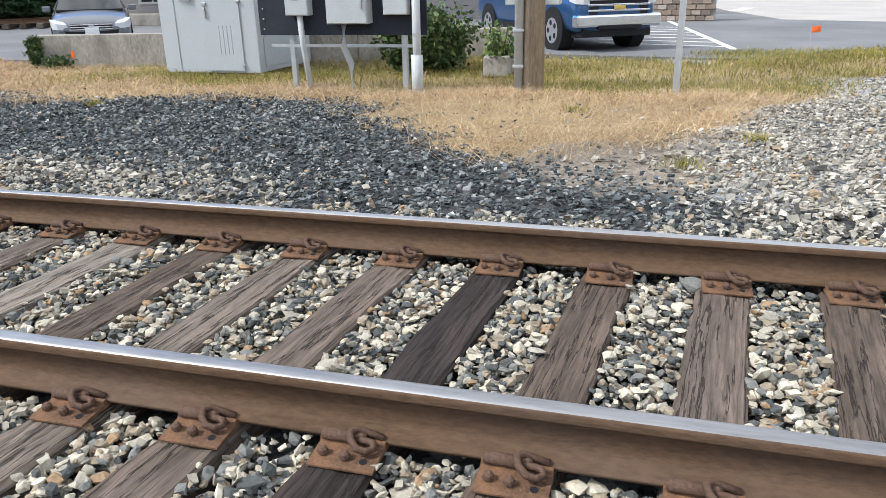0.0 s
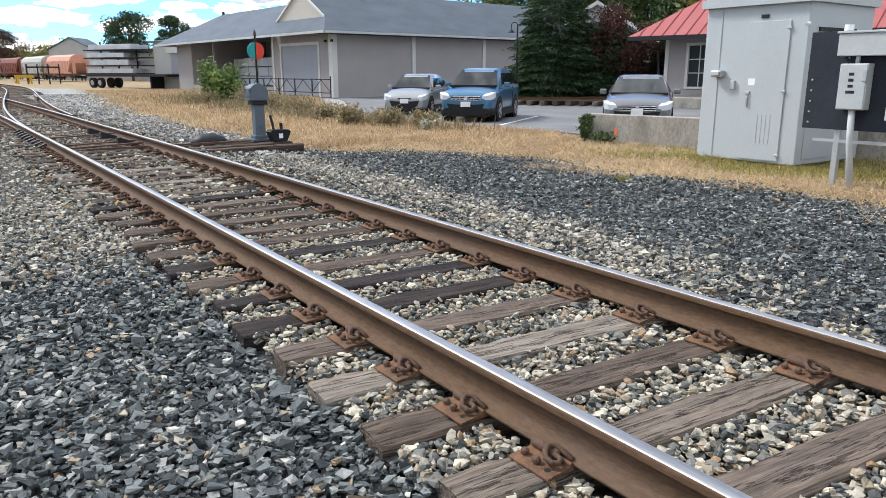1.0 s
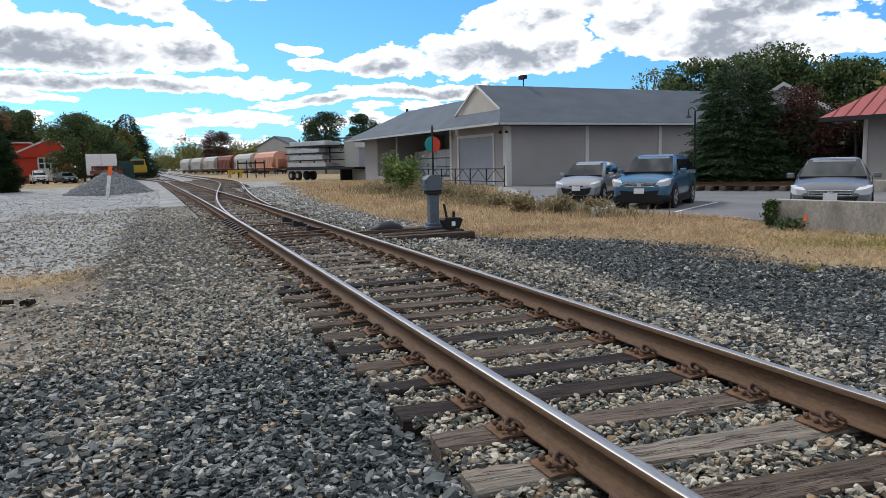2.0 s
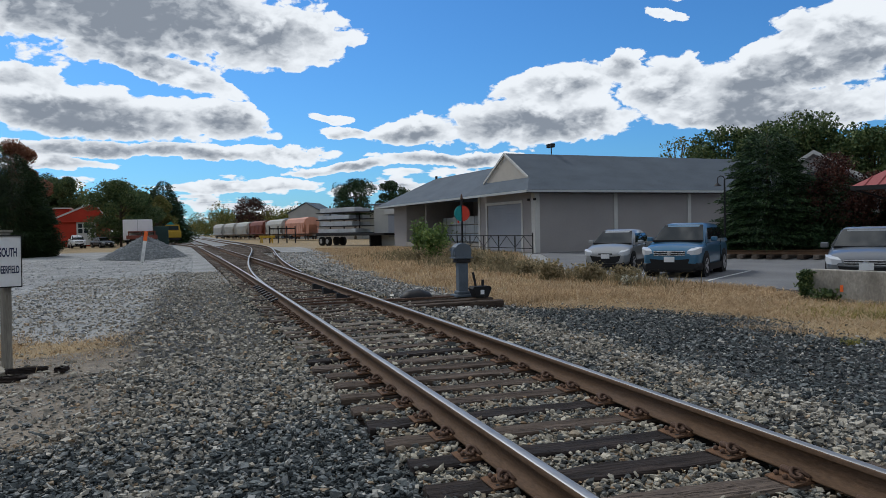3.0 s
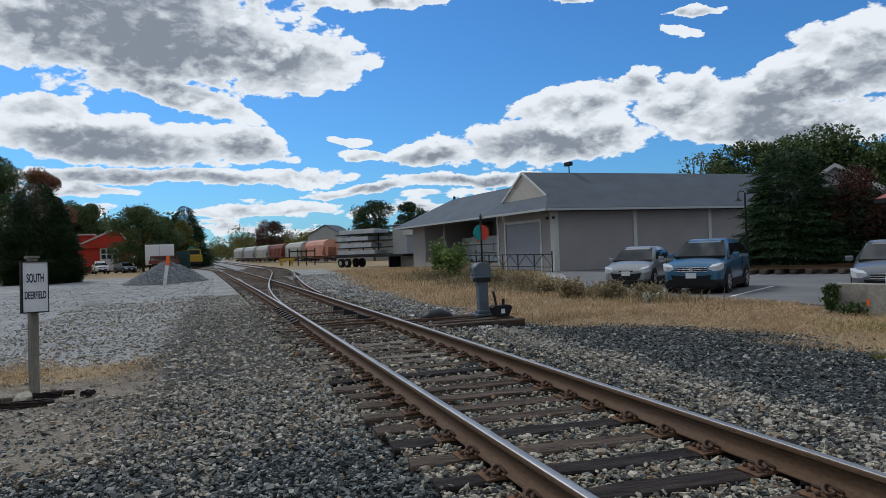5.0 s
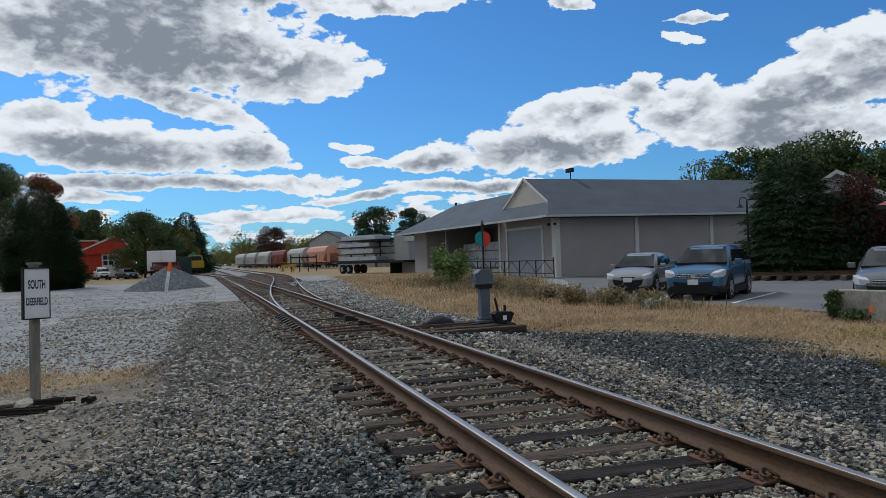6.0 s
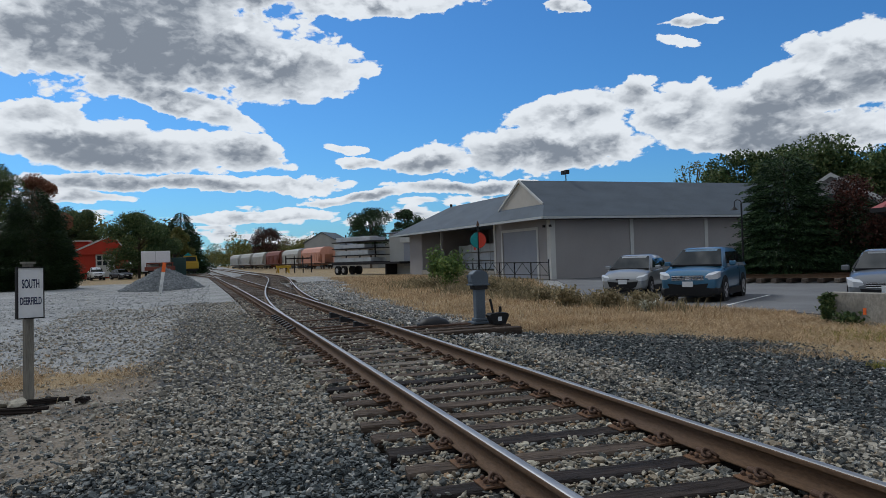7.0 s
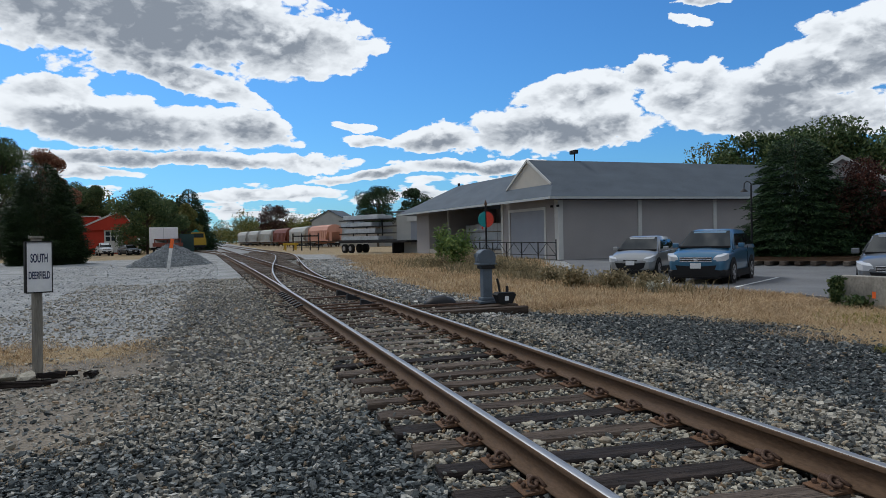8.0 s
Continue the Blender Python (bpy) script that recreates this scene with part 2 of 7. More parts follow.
WOOD_TIE = tie_wood("weathered_tie_wood", TIE_RAMP, (0.12, 0.09, 0.07), 0.75)
WOOD_DARK = tie_wood("creosoted_tie_wood", [(0.0, (0.020, 0.016, 0.017)), (0.5, (0.026, 0.021, 0.020)), (1.0, (0.034, 0.026, 0.023))], (0.05, 0.036, 0.03), 0.6)
STONE_MIX = [(0.0, (0.075, 0.08, 0.078)), (0.2, (0.16, 0.162, 0.15)), (0.38, (0.33, 0.305, 0.25)), (0.6, (0.27, 0.225, 0.165)), (0.76, (0.47, 0.43, 0.345)), (0.96, (0.27, 0.185, 0.11))]
STONE_DARK = [(0.0, (0.040, 0.047, 0.049)), (0.25, (0.088, 0.10, 0.102)), (0.54, (0.148, 0.162, 0.162)), (0.80, (0.24, 0.247, 0.24)), (0.94, (0.42, 0.405, 0.365)), (0.98, (0.27, 0.21, 0.145))]
STONE_PALE = [(0.0, (0.14, 0.142, 0.138)), (0.2, (0.25, 0.247, 0.235)), (0.45, (0.37, 0.362, 0.335)), (0.75, (0.52, 0.50, 0.46)), (0.94, (0.33, 0.26, 0.185))]
STONE_CREAM = [(0.0, (0.15, 0.145, 0.13)), (0.15, (0.27, 0.25, 0.21)), (0.45, (0.36, 0.33, 0.275)), (0.75, (0.45, 0.42, 0.36)), (0.95, (0.32, 0.24, 0.16))]
STONE_LOT = [(0.0, (0.17, 0.18, 0.187)), (0.3, (0.235, 0.245, 0.25)), (0.6, (0.29, 0.30, 0.303)), (0.88, (0.37, 0.375, 0.37)), (0.97, (0.30, 0.26, 0.21))]
BALLAST_CREAM = mat("cream_gravel_stone", (0.4, 0.38, 0.33), rough=0.92, var=0.22, scale=14, fine=70, bump=0.3, ramp=STONE_CREAM)
BALLAST_LOT = mat("blue_grey_lot_stone", (0.3, 0.3, 0.31), rough=0.92, var=0.2, scale=14, fine=70, bump=0.3, ramp=STONE_LOT)
BALLAST_MIX = mat("crib_ballast_stone", (0.3, 0.3, 0.3), rough=0.9, var=0.3, scale=14, fine=70, bump=0.35, ramp=STONE_MIX)
BALLAST_DARK = mat("slate_ballast_stone", (0.2, 0.2, 0.2), rough=0.88, var=0.3, scale=14, fine=70, bump=0.35, ramp=STONE_DARK)
BALLAST_PALE = mat("pale_gravel_stone", (0.4, 0.4, 0.4), rough=0.92, var=0.25, scale=14, fine=70, bump=0.3, ramp=STONE_PALE)
SLATE_BLUE = mat("crushed_bluestone", (0.12, 0.13, 0.145), rough=0.9, var=0.4, scale=5, fine=26, bump=0.9, ramp=[(0.0, (0.20, 0.217, 0.23)), (0.5, (0.27, 0.287, 0.30)), (1.0, (0.37, 0.385, 0.39))])
CONCRETE = mat("stained_concrete", (0.33, 0.31, 0.275), rough=0.9, var=0.35, scale=2.2, fine=22, bump=0.4, stain=(0.14, 0.13, 0.115), stain_amt=0.85, stretch=(1, 1, 0.5))
ASPHALT = mat("worn_asphalt", (0.15, 0.153, 0.16), rough=0.92, var=0.25, scale=0.35, fine=45, bump=0.2, stain=(0.17, 0.172, 0.175), stain_amt=0.5)
ROAD_PALE = mat("pale_concrete_road", (0.36, 0.34, 0.32), rough=0.92, var=0.15, scale=0.4, fine=30, bump=0.15)
LINE_PAINT = mat("worn_white_paint", (0.66, 0.66, 0.64), rough=0.8, var=0.25, scale=3, fine=30, bump=0.05)
CABINET_GREY = mat("pale_grey_enamel", (0.40, 0.435, 0.455), rough=0.45, var=0.06, scale=0.9, fine=25, bump=0.02, stain=(0.33, 0.35, 0.355), stain_amt=0.3)
METER_GREY = mat("light_grey_metal", (0.40, 0.425, 0.43), rough=0.5, var=0.08, scale=3, fine=30, bump=0.03)
GALVANISED = mat("galvanised_steel", (0.42, 0.44, 0.45), rough=0.48, metal=0.5, var=0.15, scale=6, fine=60, bump=0.05)
CONDUIT_GREY = mat("grey_conduit", (0.42, 0.44, 0.445), rough=0.5, var=0.1, scale=4, fine=30, bump=0.03)
BOARD_NAVY = mat("dark_painted_board", (0.022, 0.026, 0.036), rough=0.7, var=0.3, scale=2, fine=30, bump=0.1)
BLACK = mat("black_metal", (0.018, 0.018, 0.02), rough=0.55, var=0.3, scale=5, fine=40, bump=0.05)
STAND_BLUE = mat("blue_grey_cast_iron", (0.105, 0.13, 0.16), rough=0.55, var=0.25, scale=5, fine=40, bump=0.1, stain=(0.06, 0.06, 0.06), stain_amt=0.4)
SIDING = mat("grey_clapboard", (0.30, 0.285, 0.283), rough=0.8, var=0.08, scale=0.6, fine=14, bump=0.1)
SIDING_PALE = mat("pale_metal_siding", (0.42, 0.42, 0.40), rough=0.7, var=0.08, scale=0.6, fine=14, bump=0.08)
TRIM_WHITE = mat("white_trim_paint", (0.52, 0.52, 0.50), rough=0.6, var=0.08, scale=2, fine=20, bump=0.03)
CREAM = mat("cream_gable_board", (0.43, 0.40, 0.355), rough=0.7, var=0.06, scale=2, fine=20, bump=0.05)
ROOF_GREY = mat("grey_asphalt_shingle", (0.096, 0.115, 0.14), rough=0.9, var=0.18, scale=0.5, fine=9, bump=0.3, stretch=(1, 1, 3))
ROOF_RED = mat("red_standing_seam", (0.31, 0.085, 0.085), rough=0.5, var=0.15, scale=0.7, fine=12, bump=0.03, stain=(0.26, 0.10, 0.095), stain_amt=0.5)
BARN_RED = mat("red_barn_paint", (0.42, 0.045, 0.025), rough=0.7, var=0.12, scale=1, fine=10, bump=0.05)
SHUTTER = mat("grey_roller_shutter", (0.27, 0.285, 0.32), rough=0.5, var=0.06, scale=1, fine=12, bump=0.02)
LUMBER_WRAP = mat("wrapped_lumber", (0.46, 0.49, 0.52), rough=0.5, var=0.2, scale=1.2, fine=10, bump=0.1)
LUMBER = mat("pale_lumber", (0.44, 0.40, 0.33), rough=0.75, var=0.25, scale=2, fine=18, bump=0.1)
POLE_WOOD = mat("utility_pole_wood", (0.36, 0.30, 0.235), rough=0.9, var=0.4, scale=2, fine=26, bump=0.6, stretch=(3, 3, 0.3))
POST_WOOD = mat("grey_post_wood", (0.22, 0.205, 0.175), rough=0.9, var=0.35, scale=3, fine=26, bump=0.5, stretch=(3, 3, 0.3))
SIGN_WHITE = mat("white_sign_board", (0.74, 0.75, 0.76), rough=0.55, var=0.06, scale=4, fine=20, bump=0.02)
SIGN_INK = mat("dark_blue_lettering", (0.03, 0.04, 0.09), rough=0.6, var=0.2, bump=0)
ORANGE = mat("orange_marker", (0.85, 0.16, 0.04), rough=0.6, var=0.1, bump=0.02)
TEAL = mat("teal_target", (0.02, 0.25, 0.25), rough=0.45, var=0.15, bump=0.02)
TARGET_RED = mat("red_target", (0.60, 0.06, 0.035), rough=0.45, var=0.15, bump=0.02)
TYRE = mat("tyre_rubber", (0.018, 0.018, 0.018), rough=0.85, var=0.2, bump=0.1)
RIM = mat("alloy_rim", (0.5, 0.5, 0.52), rough=0.35, metal=0.8, var=0.05, bump=0)
CHROME = mat("chrome", (0.75, 0.76, 0.78), rough=0.15, metal=1.0, var=0.03, bump=0)
PLASTIC_BLACK = mat("black_plastic", (0.014, 0.014, 0.015), rough=0.6, var=0.1, bump=0.02)
LAMP_GLASS = glass_mat("headlight_glass", (0.58, 0.60, 0.63), 0.08)
WINDOW_GLASS = glass_mat("dark_window_glass", (0.03, 0.04, 0.045))
CAR_GLASS = glass_mat("car_glass", (0.012, 0.015, 0.016))
CAR_GLASS.node_tree.nodes["Principled BSDF"].inputs["Specular IOR Level"].default_value = 0.6


def car_paint(name, color, metal=0.45):
    m = mat(name, color, rough=0.32, metal=metal, var=0.04, scale=1, fine=20, bump=0)
    p = m.node_tree.nodes["Principled BSDF"]
    p.inputs["Coat Weight"].default_value, p.inputs["Coat Roughness"].default_value = 0.7, 0.06
    return m


PAINT_SILVER = car_paint("silver_car_paint", (0.32, 0.33, 0.335))
PAINT_BLUE = car_paint("blue_car_paint", (0.055, 0.155, 0.26))
PAINT_GREY = car_paint("dark_grey_car_paint", (0.16, 0.17, 0.185))
PAINT_NAVY = car_paint("navy_car_paint", (0.025, 0.075, 0.18))
PAINT_YELLOW = mat("yellow_machine_paint", (0.42, 0.27, 0.03), rough=0.5, var=0.12, bump=0.02)
HOPPER_GREY = mat("grey_hopper_paint", (0.40, 0.40, 0.38), rough=0.7, var=0.15, scale=0.8, fine=8, bump=0.05, stain=(0.25, 0.20, 0.16), stain_amt=0.5, stretch=(1, 1, 0.4))
HOPPER_ORANGE = mat("faded_orange_hopper_paint", (0.52, 0.27, 0.20), rough=0.7, var=0.15, scale=0.8, fine=8, bump=0.05, stain=(0.42, 0.2, 0.15), stain_amt=0.5, stretch=(1, 1, 0.4))
HOPPER_BROWN = mat("brown_hopper_paint", (0.17, 0.055, 0.04), rough=0.7, var=0.2, scale=0.8, fine=8, bump=0.05)
G = lambda r, g, b: (r, g, b)
LEAF_GREEN = leaf_mat("green_leaves", [(0.0, G(0.028, 0.058, 0.024)), (0.5, G(0.068, 0.112, 0.042)), (1.0, G(0.165, 0.195, 0.075))], trans=0.18)
LEAF_OLIVE = leaf_mat("olive_autumn_leaves", [(0.0, G(0.075, 0.10, 0.03)), (0.5, G(0.14, 0.15, 0.042)), (1.0, G(0.24, 0.18, 0.055))])
LEAF_RED = leaf_mat("red_autumn_leaves", [(0.0, G(0.018, 0.010, 0.008)), (0.5, G(0.045, 0.018, 0.013)), (1.0, G(0.12, 0.045, 0.03))], trans=0.12)
LEAF_RUST = leaf_mat("rusty_autumn_leaves", [(0.0, G(0.10, 0.045, 0.03)), (0.5, G(0.30, 0.115, 0.075)), (1.0, G(0.20, 0.13, 0.06))])
NEEDLE = leaf_mat("spruce_needles", [(0.0, G(0.008, 0.022, 0.010)), (0.5, G(0.021, 0.050, 0.020)), (1.0, G(0.07, 0.115, 0.042))], trans=0.05)
CEDAR = leaf_mat("cedar_scales", [(0.0, G(0.010, 0.022, 0.008)), (0.5, G(0.018, 0.037, 0.011)), (1.0, G(0.04, 0.064, 0.02))], trans=0.05)
BUSH_LEAF = leaf_mat("bright_bush_leaves", [(0.0, G(0.055, 0.10, 0.035)), (0.5, G(0.12, 0.19, 0.055)), (1.0, G(0.26, 0.32, 0.10))])
DRY_GRASS = leaf_mat("dry_grass", [(0.0, G(0.27, 0.18, 0.10)), (0.5, G(0.47, 0.335, 0.195)), (1.0, G(0.64, 0.51, 0.335))], rough=0.8)
GREEN_GRASS = leaf_mat("yellow_green_grass", [(0.0, G(0.12, 0.14, 0.035)), (0.5, G(0.25, 0.23, 0.065)), (1.0, G(0.42, 0.34, 0.12))], rough=0.8)
WEED = leaf_mat("dark_weeds", [(0.0, G(0.14, 0.125, 0.07)), (0.5, G(0.235, 0.195, 0.115)), (1.0, G(0.38, 0.30, 0.18))], rough=0.8)
BARK = mat("bark", (0.09, 0.07, 0.052), rough=0.95, var=0.4, scale=3, fine=20, bump=0.8, stretch=(2, 2, 0.4))


def ground_mat():
    """Dirt, gravel and grass soil, laid out by soft noisy zones over the plan."""
    m = bpy.data.materials.new("dirt_gravel_and_dry_soil")
    m.use_nodes = True
    nt = m.node_tree
    N, L = nt.nodes.new, nt.links.new
    p = nt.nodes["Principled BSDF"]
    p.inputs["Roughness"].default_value = 0.95
    tc = N("ShaderNodeTexCoord")
    att = N("ShaderNodeAttribute")
    att.attribute_name = "zone"
    vo = N("ShaderNodeTexVoronoi")
    vo.inputs["Scale"].default_value = 26.0
    L(tc.outputs["Object"], vo.inputs["Vector"])
    big, mid = N("ShaderNodeTexNoise"), N("ShaderNodeTexNoise")
    big.inputs["Scale"].default_value, big.inputs["Detail"].default_value = 0.5, 6
    mid.inputs["Scale"].default_value, mid.inputs["Detail"].default_value = 5.0, 6
    for n in (big, mid):
        L(tc.outputs["Object"], n.inputs["Vector"])
    sepc = N("ShaderNodeSeparateColor")
    L(att.outputs["Color"], sepc.inputs[0])

    def mixc(f, a, b):
        n = N("ShaderNodeMix")
        n.data_type = "RGBA"
        for i, v in ((0, f), (6, a), (7, b)):
            if isinstance(v, tuple):
                n.inputs[i].default_value = (*v, 1)
            elif isinstance(v, float):
                n.inputs[i].default_value = v
            else:
                L(v, n.inputs[i])
        return n.outputs[2]

    bw = N("ShaderNodeSeparateColor")
    L(vo.outputs["Color"], bw.inputs[0])
    rnd = bw.outputs[0]
    # near-black bed: shade of the gaps between loose stones put into the colour
    gravel_gap_shade = mixc(rnd, (0.018, 0.019, 0.021), (0.075, 0.077, 0.076))
    gravel_pale = mixc(rnd, (0.19, 0.195, 0.195), (0.35, 0.352, 0.345))
    dirt = mixc(mid.outputs[0], (0.07, 0.055, 0.04), (0.30, 0.255, 0.20))
    soil = mixc(mid.outputs[0], (0.19, 0.13, 0.065), (0.36, 0.27, 0.14))

    def edge(w):
        a = N("ShaderNodeMath")
        a.operation = "ADD"
        L(w, a.inputs[0])
        L(mid.outputs[0], a.inputs[1])
        r = N("ShaderNodeMapRange")
        r.inputs[1].default_value, r.inputs[2].default_value = 0.9, 1.1
        L(a.outputs[0], r.inputs[0])
        return r.outputs[0]

    c = mixc(edge(sepc.outputs[0]), gravel_gap_shade, gravel_pale)
    c = mixc(edge(sepc.outputs[1]), c, soil)
    c = mixc(edge(sepc.outputs[2]), c, dirt)
    hs = N("ShaderNodeHueSaturation")
    mr = N("ShaderNodeMapRange")
    mr.inputs[1].default_value, mr.inputs[2].default_value = 0.3, 0.7
    mr.inputs[3].default_value, mr.inputs[4].default_value = 0.75, 1.2
    L(big.outputs[0], mr.inputs[0])
    L(mr.outputs[0], hs.inputs["Value"])
    L(c, hs.inputs["Color"])
    L(hs.outputs[0], p.inputs["Base Color"])
    b = N("ShaderNodeBump")
    b.inputs["Strength"].default_value, b.inputs["Distance"].default_value = 0.8, 0.03
    L(vo.outputs["Distance"], b.inputs["Height"])
    L(b.outputs[0], p.inputs["Normal"])
    return m


GROUND = ground_mat()


# ---- mesh helpers ----
def finish(name, bm, material, parent=None, smooth=False):
    me = bpy.data.meshes.new(name)
    bm.normal_update()
    bm.to_mesh(me)
    bm.free()
    for m in (material if isinstance(material, (list, tuple)) else [material]):
        me.materials.append(m)
    if smooth:
        me.shade_smooth()
    ob = new(name, me)
    ob.parent = parent
    return ob


def part(name, bm, material, parent, label="", smooth=False):
    return tagged(finish(name, bm, material, parent, smooth), label)


def empty(name, m=None, **tags):
    ob = new(name)
    if m is not None:
        ob.matrix_world = m
    return tagged(ob, **tags)


def box(x0, x1, y0, y1, z0, z1, bevel=0.0, bm=None):
    bm = bm or bmesh.new()
    r = bmesh.ops.create_cube(bm, size=1)
    vs = r["verts"]
    for v in vs:
        v.co = (x0 + (v.co.x + 0.5) * (x1 - x0), y0 + (v.co.y + 0.5) * (y1 - y0), z0 + (v.co.z + 0.5) * (z1 - z0))
    if bevel:
        es = list({e for v in vs for e in v.link_edges})
        bmesh.ops.bevel(bm, geom=es, offset=bevel, segments=2, affect="EDGES", profile=0.5)
    return bm


def rod(a, b, r, r2=None, seg=12, bm=None):
    bm = bm or bmesh.new()
    a, b = Vector(a), Vector(b)
    q = (b - a).to_track_quat("Z", "Y").to_matrix().to_4x4()
    bmesh.ops.create_cone(bm, cap_ends=True, segments=seg, radius1=r, radius2=r if r2 is None else r2, depth=(b - a).length,
                          matrix=Matrix.Translation((a + b) / 2) @ q)
    return bm


def tube(points, r, seg=8, bm=None):
    """A round bar bent along points."""
    bm = bm or bmesh.new()
    pts = [Vector(p) for p in points]
    rings = []
    for i, p in enumerate(pts):
        d = (pts[min(i + 1, len(pts) - 1)] - pts[max(i - 1, 0)]).normalized()
        q = d.to_track_quat("Z", "Y")
        rings.append([bm.verts.new(p + q @ Vector((math.cos(t) * r, math.sin(t) * r, 0))) for t in [2 * math.pi * k / seg for k in range(seg)]])
    for a, b in zip(rings, rings[1:]):
        for k in range(seg):
            bm.faces.new((a[k], a[(k + 1) % seg], b[(k + 1) % seg], b[k]))
    bm.faces.new(rings[0][::-1])
    bm.faces.new(rings[-1])
    return bm


def prism(outline, axis, lo, hi, bm=None):
    """A flat outline pushed out along an axis from lo to hi."""
    bm = bm or bmesh.new()
    put = {"x": lambda a, b, h: (h, a, b), "y": lambda a, b, h: (a, h, b), "z": lambda a, b, h: (a, b, h)}[axis]
    lower = [bm.verts.new(put(a, b, lo)) for a, b in outline]
    upper = [bm.verts.new(put(a, b, hi)) for a, b in outline]
    n = len(outline)
    bm.faces.new(lower)
    bm.faces.new(upper[::-1])
    for i in range(n):
        bm.faces.new((lower[i], upper[i], upper[(i + 1) % n], lower[(i + 1) % n]))
    bmesh.ops.recalc_face_normals(bm, faces=bm.faces)
    return bm


def slab(corners, thick):
    """A sloping panel: four or three corners and its thickness downwards."""
    bm = bmesh.new()
    up = [bm.verts.new(c) for c in corners]
    dn = [bm.verts.new((c[0], c[1], c[2] - thick)) for c in corners]
    bm.faces.new(up)
    bm.faces.new(dn[::-1])
    for i in range(len(up)):
        j = (i + 1) % len(up)
        bm.faces.new((up[i], dn[i], dn[j], up[j]))
    bmesh.ops.recalc_face_normals(bm, faces=bm.faces)
    return bm


def bulk(name, verts, tris, material, smooth=False, **tags):
    """One mesh of very many loose pieces, from arrays."""
    me = bpy.data.meshes.new(name)
    verts, tris = np.asarray(verts, np.float32).reshape(-1, 3), np.asarray(tris, np.int32).reshape(-1, 3)
    me.vertices.add(len(verts))
    me.vertices.foreach_set("co", verts.ravel())
    me.loops.add(tris.size)
    me.loops.foreach_set("vertex_index", tris.ravel())
    me.polygons.add(len(tris))
    me.polygons.foreach_set("loop_start", np.arange(0, tris.size, 3, dtype=np.int32))
    me.update(calc_edges=True)
    me.materials.append(material)
    if smooth:
        me.shade_smooth()
    else:
        me.shade_flat()
    return tagged(new(name, me), **tags)


# ---- ground and track line ----
CANT = 0.03 / 1.506
SKEW = 6.0             # degrees by which the ties lie off square to the rails


def line_x(y):
    """The main track's centre line: a faint bend to the left."""
    return -0.00026 * y * y if 0 < y < 40 else (0.0 if y <= 0 else -0.416 - 0.0208 * (y - 40))


def siding_x(y):
    s = min(max((y - 17) / 58, 0), 1)
    return line_x(y) + 4.15 * s * s * (3 - 2 * s)


def spur_x(y):
    s = max(y - 62, 0)
    return line_x(y) - 0.0009 * s * s


def sstep(a, b, v):
    s = np.clip((v - a) / (b - a), 0, 1)
    return s * s * (3 - 2 * s)


def ground_z(x, y):
    x, y = np.asarray(x, float), np.asarray(y, float)
    xc = np.where(y < 40, -0.00026 * np.clip(y, 0, 40) ** 2, -0.416 - 0.0208 * (y - 40))
    d = x - xc
    z = -0.055 + 0.03 * np.clip(d / 1.5, -1, 1)
    z = z - 0.10 * sstep(1.9, 4.2, d) - 0.03 * sstep(5, 9, d) - 0.07 * sstep(6, 8.2, d) * sstep(12.4, 11, d) * sstep(16, 11, y)
    z = z - 0.03 * sstep(-1.4, -2.2, d) - 0.10 * sstep(-2.6, -5, d)
    bumps = 0.025 * np.sin(x * 1.3 + 0.7 * y) * np.sin(0.9 * y - 0.4 * x) + 0.012 * np.sin(3.1 * x + 1.1) * np.sin(2.7 * y)
    return z + bumps * sstep(1.6, 3.0, np.abs(d)) * (1 - sstep(9, 12, d))


def grass_w(x, y):
    """Where dry grass grows: 0 to 1."""
    x, y = np.asarray(x, float), np.asarray(y, float)
    wob = 0.5 * np.sin(0.9 * y + 0.6) + 0.35 * np.sin(2.3 * y + 1.3 * x) + 0.3 * np.sin(1.7 * x)
    left = np.interp(y, [-6, -2, -0.6, 0.6, 1.6, 3, 5, 7, 9, 11, 13, 16, 20, 30, 45, 60, 90], [9.5, 7.5, 5.0, 4.0, 4.2, 5.6, 6.6, 6.6, 6.5, 6.0, 4.4, 3.6, 3.6, 4.2, 6.0, 8.0, 10])
    right = np.interp(y, [-6, -3, -1, 2, 5, 9, 13, 15, 19, 23, 30, 36, 42, 60, 90], [10.5, 11.2, 11.8, 12.3, 12.6, 11.2, 10.8, 10.6, 9.8, 10.2, 12.2, 14.5, 17.0, 17.5, 19])
    w = sstep(-0.9, 0.7, x - left + 0.75 * wob + 0.3 * np.sin(5.1 * x + 3.3 * y)) * sstep(-0.3, 0.3, right - x + 0.2 * wob) * sstep(-3.6, -1.6, y + 0.4 * wob)
    verge = sstep(9.9, 10.6, x + 0.3 * wob) * sstep(14.3, 13.8, x + 0.25 * y + 0.6) * sstep(-9, -7, y) * sstep(-0.4, -1.6, y)
    return np.maximum(w, verge)


def straw_w(x, y):
    """A strip of straw beside the sign."""
    return np.exp(-((y - 12.2 + 0.25 * (x + 5)) / 1.0) ** 2) * sstep(-3.2, -4.2, x) * sstep(-13, -11, x)


